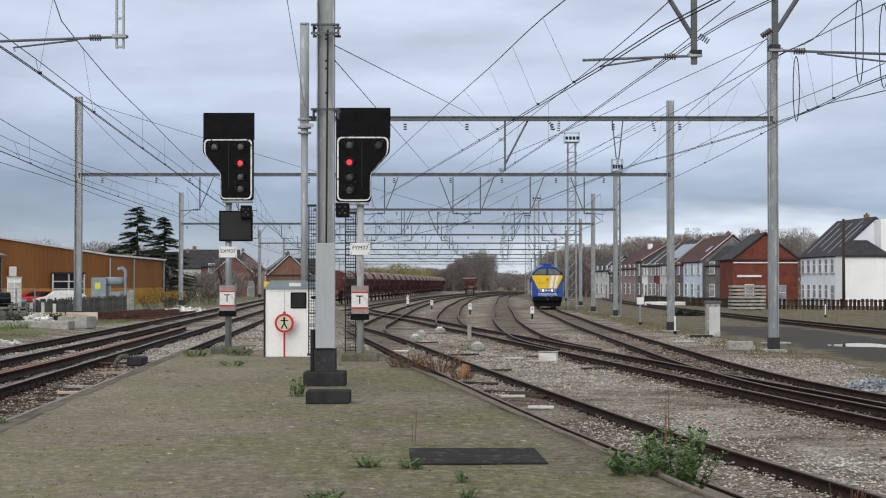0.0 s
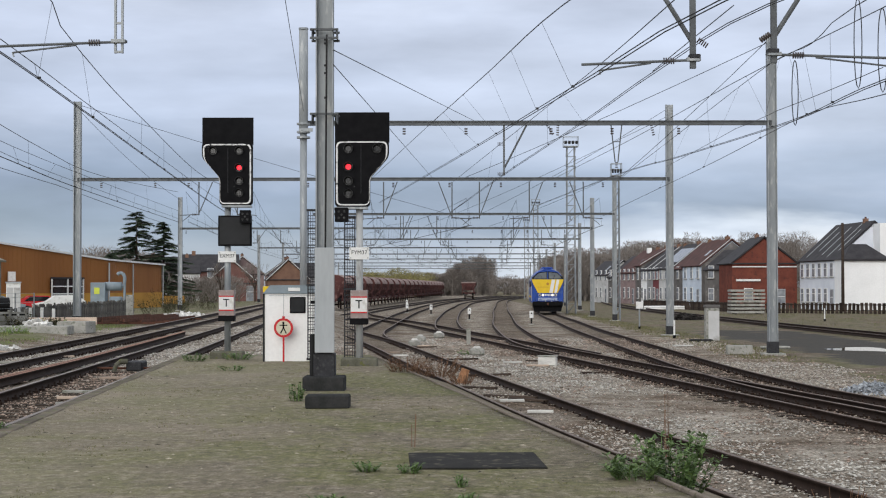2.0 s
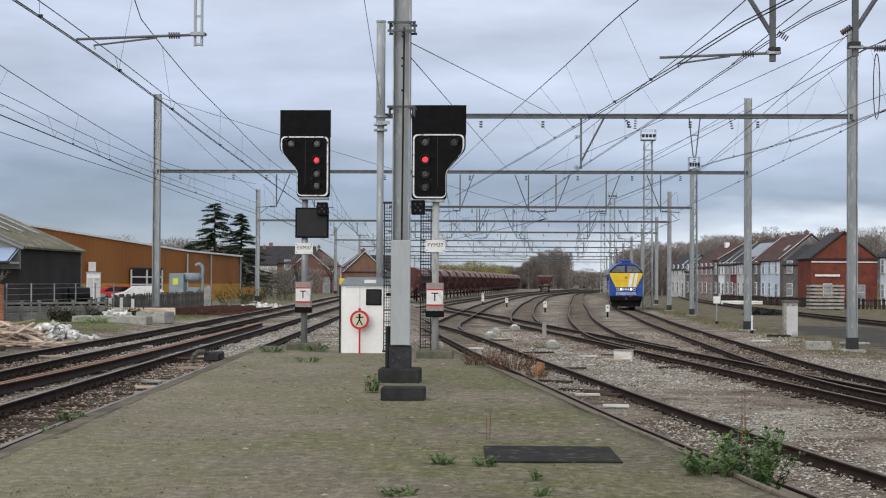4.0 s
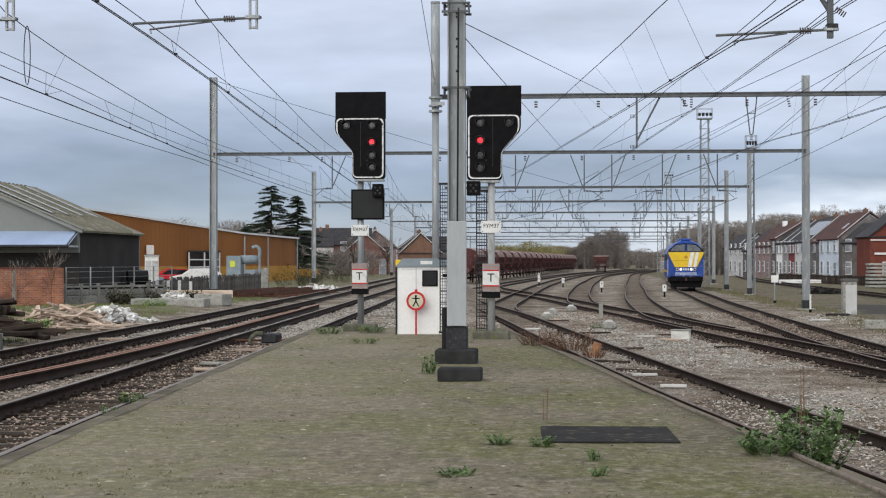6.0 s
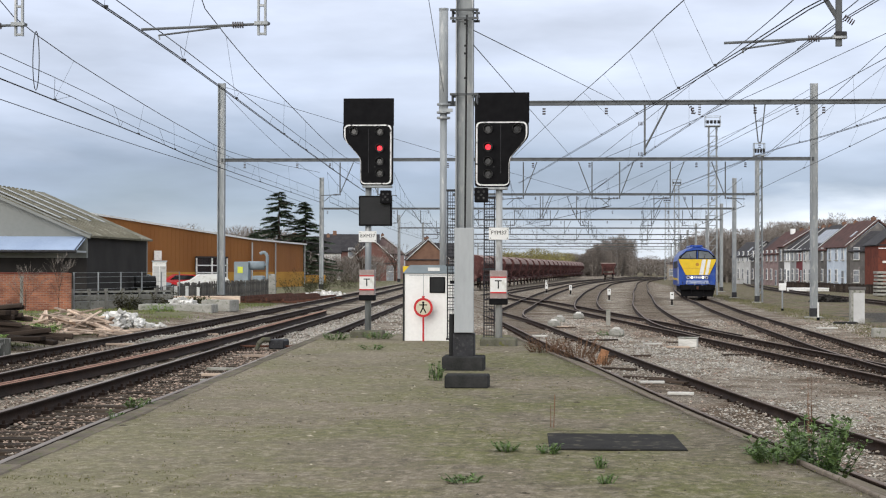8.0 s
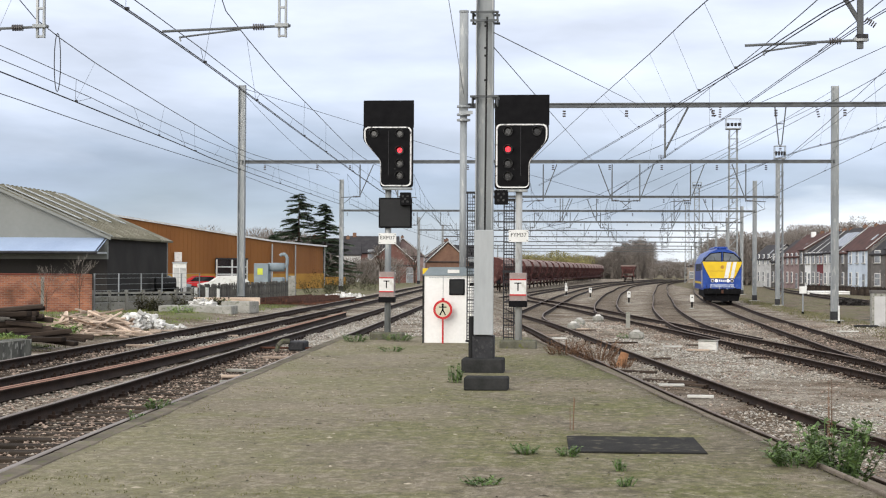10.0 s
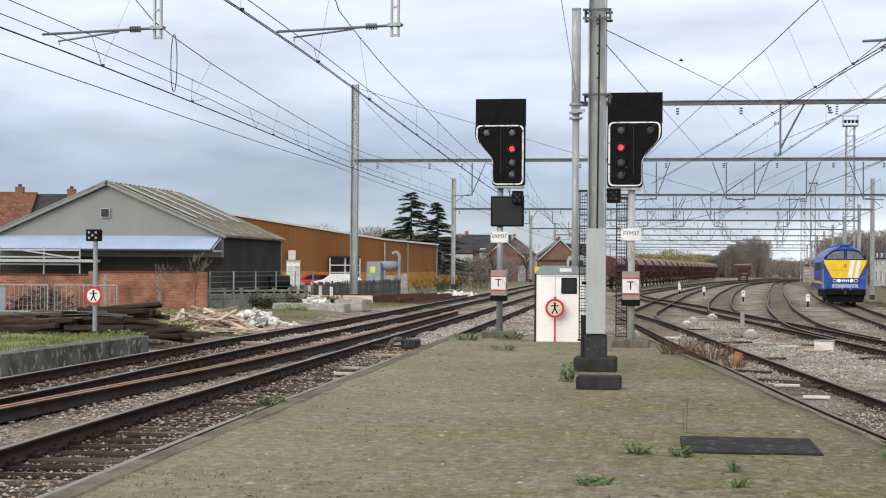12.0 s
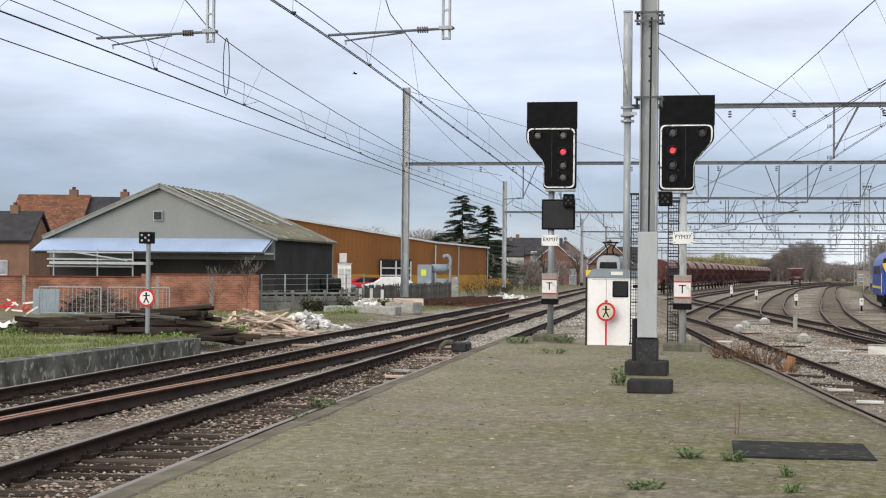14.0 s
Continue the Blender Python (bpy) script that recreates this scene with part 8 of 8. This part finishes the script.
# puddles on the paved yard
for x, y, a, b in ((17.0, 66.0, 1.3, 2.2), (18.5, 61.0, 1.6, 1.7), (20.0, 69.0, 0.9, 1.8)):
    rng = random.Random(int(y))
    bm = B()
    v = []
    for k in range(18):
        q = 2 * math.pi * k / 18
        s = 1 + 0.25 * math.sin(3 * q + x) + rng.uniform(-0.08, 0.08)
        v.append(bm.verts.new((x + a * s * math.cos(q), y + b * s * math.sin(q), -0.778)))
    bm.faces.new(v)
    tagged(part("puddle", bm, M["water"]), "shallow rain puddle on the paved yard", "puddle", "puddles", kind="structure")

# ---- plants ----


def blades(name, spots, material, label, cat, kind="stuff", lean=0.5):
    """Tufts of narrow bent leaves. spots: x, y, z, radius, height, count, leaf width."""
    rng = random.Random(len(spots) * 7 + 1)
    vs, fs = [], []
    for x, y, z, r, h, n, w in spots:
        for i in range(n):
            a, q = rng.uniform(0, 6.283), r * math.sqrt(rng.random())
            px, py = x + q * math.cos(a), y + q * math.sin(a)
            b = rng.uniform(0, 6.283)
            l = h * rng.uniform(0.4, 1.0)
            dx, dy = math.cos(b) * l * lean * rng.random(), math.sin(b) * l * lean * rng.random()
            wx, wy = -math.sin(b) * w, math.cos(b) * w
            k = len(vs)
            vs += [(px - wx, py - wy, z), (px + wx, py + wy, z), (px + dx * 0.4 + wx, py + dy * 0.4 + wy, z + l * 0.6), (px + dx * 0.4 - wx, py + dy * 0.4 - wy, z + l * 0.6), (px + dx, py + dy, z + l)]
            fs += [(k, k + 1, k + 2, k + 3), (k + 3, k + 2, k + 4)]
    return tagged(raw(name, vs, fs, M[material]), label, cat, kind=kind)


def leafy(name, at, r, h, n, leaf, material, label, seed, stems=14):
    """A weed: upright branching stems with many small leaves, leaves in clumps along each stem."""
    rng = random.Random(seed)
    t = thing(name, at, label, "weed", "weeds")
    vs, fs = [], []
    bm = B()
    for i in range(stems):
        a = rng.uniform(0, 6.283)
        q = r * 0.55 * math.sqrt(rng.random())
        p0 = Vector((q * math.cos(a), q * math.sin(a), 0))
        hh = h * rng.uniform(0.45, 1.0)
        p1 = p0 + Vector((math.cos(a) * r * 0.5 * rng.random(), math.sin(a) * r * 0.5 * rng.random(), hh))
        rod(bm, p0, p1, 0.005, 0.003, 4)
        for k in range(n // stems):
            u = rng.uniform(0.1, 1.0)
            c = p0.lerp(p1, u)
            b = rng.uniform(0, 6.283)
            l = leaf * rng.uniform(0.6, 1.3)
            d = Vector((math.cos(b), math.sin(b), rng.uniform(-0.2, 0.7))).normalized()
            s = d.cross(Vector((0, 0, 1))).normalized() * l * 0.22
            k0 = len(vs)
            vs += [c, c + d * l * 0.5 + s, c + d * l, c + d * l * 0.5 - s]
            fs.append((k0, k0 + 1, k0 + 2, k0 + 3))
    tagged(part("stem", bm, M[material], t), kind="stuff")
    raw("foliage", vs, fs, M[material], t)
    return t


leafy("weed_bush", (2.12, 15.6, -0.25), 0.62, 0.62, 2600, 0.085, "leaf", "leafy green weed clump growing at the platform edge", 3, 60)
leafy("weed_bush", (1.75, 15.0, 0.0), 0.35, 0.2, 700, 0.06, "leaf", "low green weed spreading over the platform edge", 4, 26)
leafy("small_weed", (-0.70, 15.6, 0.0), 0.16, 0.09, 240, 0.045, "leaf", "small green weed on the platform", 5)
leafy("small_weed", (-0.30, 15.5, 0.0), 0.15, 0.09, 240, 0.045, "leaf", "small green weed on the platform", 6)
leafy("small_weed", (0.18, 14.4, 0.0), 0.08, 0.11, 130, 0.04, "leaf", "small upright weed on the platform", 7)
leafy("small_weed", (-0.95, 13.3, 0.0), 0.22, 0.06, 240, 0.045, "leaf", "flat weed on the platform", 8)
leafy("small_weed", (0.2, 13.3, 0.0), 0.1, 0.09, 120, 0.04, "leaf", "flat weed on the platform", 9)
leafy("small_weed", (-5.55, 20.3, -0.1), 0.2, 0.2, 420, 0.06, "leaf", "leafy weed between coping and rail", 10, 24)
leafy("small_weed", (-5.45, 18.9, -0.1), 0.15, 0.15, 240, 0.05, "leaf", "leafy weed between coping and rail", 11)
leafy("small_weed", (-2.25, 25.3, 0.0), 0.2, 0.28, 300, 0.06, "leaf", "green weed beside the mast footing", 12)
leafy("small_weed", (-4.95, 39.6, 0.0), 0.5, 0.18, 420, 0.07, "leaf", "low weeds round the signal footing", 13, 26)
leafy("small_weed", (-5.9, 39.0, 0.0), 0.45, 0.2, 420, 0.07, "leaf", "low weeds round the signal footing", 14, 26)
leafy("small_weed", (-4.4, 34.5, 0.0), 0.35, 0.1, 260, 0.06, "leaf", "low weed patch on the platform", 15)
leafy("dry_weed", (-0.1, 33.0, -0.05), 0.65, 0.42, 900, 0.06, "dry", "dry brown weeds at the platform edge", 16, 70)
leafy("dry_weed", (-0.75, 34.0, -0.02), 0.55, 0.35, 700, 0.06, "dry", "dry brown weeds at the platform edge", 17, 60)
leafy("dry_weed", (0.35, 29.5, 0.0), 0.35, 0.22, 300, 0.05, "dry", "dry brown weeds at the platform edge", 18, 40)
leafy("dry_stalk", (3.35, 24.4, -0.8), 0.12, 1.0, 60, 0.05, "dry", "tall dry stalk between the rails", 19, 6)
leafy("dry_stalk", (-0.32, 17.9, 0.0), 0.05, 0.4, 10, 0.03, "dry", "single dry stalk on the platform", 20, 3)
leafy("dry_stalk", (4.2, 17.2, -0.8), 0.4, 0.5, 90, 0.05, "dry", "dry stalks by the rail", 21, 18)
leafy("weed_bush", (1.1, 61.0, -0.8), 0.7, 0.22, 500, 0.09, "leaf", "low weeds in the ballast", 22, 30)

for i, (x, y, r, h) in enumerate(((-18.0, 36.6, 0.6, 0.35), (-17.4, 42.6, 0.45, 0.45), (-19.3, 35.5, 0.8, 0.3), (-13.6, 36.6, 0.5, 0.22), (-15.2, 34.2, 0.5, 0.2), (-14.0, 42.0, 0.6, 0.25), (-16.5, 63.5, 0.7, 0.4), (-17.3, 72.5, 0.8, 0.5))):
    leafy("weed_clump", (x, y, 0.0 if y < 60 else -0.1), r, h, 700, 0.1, "brightleaf", "fresh bright green weed clump", 80 + i, 40)

rng = random.Random(21)
tufts = []
for i in range(1500):
    y = 9 + 31 * rng.random() ** 1.3
    a, b = platform_left(y) + 0.05, platform_right(y)
    x = rng.uniform(a, b)
    if noise.noise((x * 0.6, y * 0.35, 4.0)) > 0.05 or min(x - a, b - x) < 0.3:
        tufts.append((x, y, 0.0, 0.09, 0.018, 9, 0.005))
blades("moss_tufts", tufts, "moss", "short moss and grass tufts on the platform", "moss")
tufts = []
for i in range(1300):
    y = 55 + 100 * rng.random()
    x = rng.uniform(10.6 + 0.01 * (y - 60), 13.2) if rng.random() < 0.55 else rng.uniform(23, 40)
    if 13 < x < 22:
        continue
    tufts.append((x, y, -0.82, 0.35, 0.16, 9, 0.012))
blades("verge_grass", tufts, "moss", "patchy short grass on the verge", "grass")
tufts = []
for i in range(3800):
    y = 33 + 75 * rng.random() ** 1.3
    x = -13.3 - 0.05 * max(0, y - 40) - 9 * rng.random()
    if noise.noise((x * 0.5, y * 0.3, 6.0)) > -0.05:
        tufts.append((x, y, ground_z(x, y) - 0.02, 0.32, rng.uniform(0.06, 0.16), 10, 0.012))
blades("rough_grass", tufts, "grassgreen", "rough green grass beside the tracks", "grass")
tufts = []
for i in range(5200):
    y, x = 12 + 22.5 * rng.random(), -12.4 - 7 * rng.random()
    if noise.noise((x * 0.7, y * 0.5, 8.0)) > -0.12:
        tufts.append((x, y, 0.19, 0.2, rng.uniform(0.04, 0.11), 9, 0.008))
blades("platform_grass", tufts, "grassgreen", "thin grass on the far platform", "grass")
for i, (x, y, r, h) in enumerate(((-18.6, 66.3, 0.75, 0.85), (-17.6, 68.6, 0.8, 0.8), (-16.9, 71.5, 0.6, 0.6), (-20.5, 118, 2.0, 1.2), (-23.5, 150, 3.0, 1.8), (-19.8, 140, 2.2, 1.4), (-20.8, 128, 1.8, 1.3), (-26.5, 160, 3.0, 2.0))):
    leafy("bramble", (x, y, -0.15), r, h, 900, 0.16, "bramble", "dense dark bramble scrub", 40 + i, 70)


def bare_tree(at, h, seed, label, material="twig", spread=0.5, levels=5):
    rng = random.Random(seed)
    t = thing("bare_tree", at, label, "tree", "bare trees")
    bm, tw = B(), []

    def grow(p, d, l, r, lev):
        q = p + d * l
        if lev <= 2:
            rod(bm, p, q, r, r * 0.65, 5)
        else:
            tw.append((p, q, r))
        if lev >= levels:
            return
        for k in range(3 if lev else 6):
            a = rng.uniform(0, 6.283)
            nd = (d + Vector((math.cos(a), math.sin(a), rng.uniform(-0.1, 0.5))) * spread * rng.uniform(0.6, 1.4)).normalized()
            grow(p + d * l * rng.uniform(0.45, 1.0), nd, l * rng.uniform(0.55, 0.8), r * 0.5, lev + 1)
    grow(Vector((0, 0, 0)), Vector((0, 0, 1)), h * 0.42, h * (0.018 if h > 3 else 0.006), 0)
    part("trunk", bm, M["bark"], t)
    vs, fs = [], []
    for p, q, r in tw:
        s = Vector((rng.uniform(-1, 1), rng.uniform(-1, 1), 0)).normalized() * max(0.02 if h > 3 else 0.006, r * 1.4)
        k = len(vs)
        vs += [p - s, p + s, q]
        fs.append((k, k + 1, k + 2))
    raw("crown", vs, fs, M[material], t)
    return t


def conifer(at, h, w, seed, label):
    rng = random.Random(seed)
    t = thing("conifer", at, label, "tree", "conifers")
    part("trunk", rod(B(), (0, 0, 0), (0, 0, h * 0.96), h * 0.022, 0.02, 8), M["bark"], t)
    vs, fs = [], []
    bm = B()
    n = 96
    for i in range(n):
        u = (i + rng.random()) / n
        z = h * (0.10 + 0.88 * u)
        a = rng.uniform(0, 6.283)
        l = w * (1 - u) ** 0.6 * rng.uniform(0.45, 1.15) + 0.25
        d = Vector((math.cos(a), math.sin(a), rng.uniform(-0.12, 0.12)))
        p0 = Vector((0, 0, z))
        rod(bm, p0, p0 + d * l, 0.04, 0.01, 4)
        for k in range(int(90 + 270 * l / w)):
            f = rng.uniform(0.15, 1.0)
            c = p0 + d * l * f + Vector((0, 0, -0.10 * l * f * f))
            b = rng.uniform(0, 6.283)
            q = Vector((math.cos(b), math.sin(b), rng.uniform(-0.6, 0.1))) * rng.uniform(0.25, 0.6)
            s = Vector((-q.y, q.x, 0)).normalized() * rng.uniform(0.07, 0.16)
            k0 = len(vs)
            vs += [c - s, c + s, c + q]
            fs.append((k0, k0 + 1, k0 + 2))
    tagged(part("branches", bm, M["bark"], t), kind="stuff")
    raw("needles", vs, fs, M["conifer"], t)
    return t


conifer((-35.4, 190, -0.2), 11.0, 5.2, 1, "tall dark spreading conifer behind the factory hall")
conifer((-32.6, 192, -0.2), 9.9, 4.0, 2, "dark conifer behind the factory hall")
conifer((-39.0, 194, -0.2), 6.2, 4.4, 3, "shorter dark conifer behind the factory hall")


def thicket(name, label, x0, x1, y0, y1, z0, top, n, seed, material="twig", width=0.06, stems=True, per=2.2, girth=3.0):
    """Far woodland: thousands of slim twigs and stems, its skyline uneven. top(x) gives the height."""
    rng = random.Random(seed)
    vs, fs = [], []
    crowns = [(rng.uniform(x0, x1), rng.uniform(y0, y1)) for i in range(int((x1 - x0) * per))]
    for i in range(n):
        cx, cy = rng.choice(crowns)
        hmax = top(cx) * (0.82 + 0.3 * noise.noise((cx * 0.7, cy * 0.3, 2.0)))
        u = rng.random() ** 0.7
        z = z0 + hmax * u
        r = girth * math.sqrt(max(0.0, 1 - ((u - 0.58) / 0.46) ** 2)) * math.sqrt(rng.random()) + 0.25
        a = rng.uniform(0, 6.283)
        p = Vector((cx + r * math.cos(a), cy + r * math.sin(a), z))
        l = rng.uniform(0.25, 0.8)
        d = Vector((math.cos(a) * 0.6, math.sin(a) * 0.6, rng.uniform(0.3, 1.0))).normalized()
        s = Vector((rng.uniform(-1, 1), rng.uniform(-1, 1), 0)).normalized() * width * rng.uniform(0.5, 1.4)
        k = len(vs)
        vs += [p - s, p + s, p + d * l]
        fs.append((k, k + 1, k + 2))
    if stems:
        for cx, cy in crowns:
            h = top(cx) * 0.72
            k = len(vs)
            vs += [(cx - 0.14, cy, z0), (cx + 0.14, cy, z0), (cx + 0.04, cy, z0 + h), (cx - 0.04, cy, z0 + h)]
            fs.append((k, k + 1, k + 2, k + 3))
    return tagged(raw(name, vs, fs, M[material]), label, "woods", kind="stuff")


# the woods' hazy tone comes from the paled twig colour
thicket("far_woods", "bare brown winter woodland behind the houses", 30, 84, 300, 335, -0.8, lambda x: 10.6 + 2.6 * smooth01(30, 48, x), 330000, 31, width=0.04, per=4.5, girth=2.4)
thicket("far_scrub", "brown bare scrub beside the line", 20.5, 34, 285, 330, -0.8, lambda x: 9.6, 120000, 36, width=0.045, per=5.0)
thicket("far_trees", "tall bare grey trees at the end of the yard", -4, 15, 470, 500, -0.8, lambda x: 7.5 + 5.0 * smooth01(1, 7, x), 90000, 32, width=0.05, per=2.6, girth=1.3)
thicket("far_hedge", "low brown growth at the end of the yard", -24, 5, 480, 520, -0.8, lambda x: 7.0, 60000, 35, width=0.07, per=3.0)
thicket("yard_end_growth", "grey-brown growth closing off the far end of the yard", 14, 60, 520, 560, -0.8, lambda x: 6.5, 60000, 38, width=0.08)
thicket("spring_trees", "yellow-green budding trees beyond the wagons", -22, -3, 440, 470, -0.8, lambda x: 8.0, 12000, 33, "spring", 0.09)
thicket("track_scrub", "purple-brown bare scrub in front of the far houses", -37, -27, 205, 222, -0.3, lambda x: 3.6, 9000, 37, width=0.04)
thicket("hall_trees", "bare trees behind the factory hall", -66, -38, 200, 215, -0.3, lambda x: 7.6, 34000, 34, width=0.045)
for i, (x, y, h) in enumerate(((-20.0, 61.5, 2.6), (-21.0, 60.6, 2.3), (-33, 160, 4.2), (-29.5, 172, 3.5), (-27.0, 200, 5.5), (-24.5, 215, 6.0))):
    bare_tree((x, y, -0.15), h, 60 + i, "bare brown sapling beside the wall" if i < 2 else "bare brown tree beyond the tracks", levels=4 if i < 2 else 5)



def grit():
    """Small stones, twigs and flakes scattered over the platform."""
    rng = random.Random(77)
    vs, fs = [], []
    for i in range(1300):
        y = 8.5 + 30 * rng.random() ** 1.5
        x = rng.uniform(platform_left(y) + 0.03, platform_right(y) - 0.03)
        s = rng.uniform(0.004, 0.011) * (1 + y / 30)
        a = rng.uniform(0, 6.283)
        l = s * rng.choice((1, 1, 1.2, 3.5))
        ca, sa = math.cos(a), math.sin(a)
        k = len(vs)
        z = noise.noise((x * 0.8, y * 0.5, 1)) * 0.02
        vs += [(x + l * ca, y + l * sa, z), (x - s * sa, y + s * ca, z), (x - l * ca, y - l * sa, z), (x + s * sa, y - s * ca, z), (x, y, z + s * 0.8)]
        fs += [(k, k + 1, k + 4), (k + 1, k + 2, k + 4), (k + 2, k + 3, k + 4), (k + 3, k, k + 4)]
    tagged(raw("platform_grit", vs, fs, M["grit"]), "scattered grit and twigs on the platform", "grit", kind="stuff")


grit()

# ---- birds ----


def bird():
    t = thing("bird", (0, 0, 0), "small dark bird gliding under the clouds", "bird")
    part("body", rod(B(), (-0.16, 0, 0), (0.2, 0, 0), 0.055, 0.015, 8), M["black"], t)
    for s in (-1, 1):
        bm = B()
        v = [bm.verts.new(q) for q in ((-0.08, 0, 0.02), (0.08, 0, 0.02), (0.04, s * 0.36, 0.1), (-0.04, s * 0.36, 0.1))]
        bm.faces.new(v)
        part("wing", bm, M["black"], t)
    return t


birdie = bird()

# ---- motion ----
# seconds and how far the engine's nose stands down its line
LOCO_Y = [(0.0, 151.0), (3.0, 143.5), (6.5, 132.0), (9.5, 122.5), (11.0, 117.5), (12.5, 112.0), (14.0, 106.5)]
TRAIN_Y = [(0.0, 264.0), (8.0, 264.0), (10.5, 258.0), (12.0, 244.0), (13.3, 216.0), (14.0, 201.0)]


def on_line(key, y, wheel0, wheel1, z):
    a, b = track_x(key, y + wheel0), track_x(key, y + wheel1)
    span = wheel1 - wheel0
    return pose(a - (b - a) * wheel0 / span, y, z, 0, 0, -math.degrees(math.atan2(b - a, span)))


def motions():
    walk(loco, [(t, on_line("engine_line", y, 3.4, 13.3, RIGHT_Z)) for t, y in LOCO_Y])
    walk(emu, [(t, on_line("outer_line", y, 3.5, 16.5, LEFT_Z)) for t, y in TRAIN_Y])
    walk(birdie, [(0.0, pose(140, 160, 45, 0, 0, 190)), (9.5, pose(46, 130, 26, 0, 0, 190)), (11.4, pose(6.4, 118, 16.7, 0, 0, 185)), (12.0, pose(-2.5, 118, 16.6, 0, 0, 183)), (12.8, pose(-15.1, 118, 16.55, 0, 0, 183)), (14.0, pose(-30.2, 118, 16.25, 0, 0, 183))])


motions()
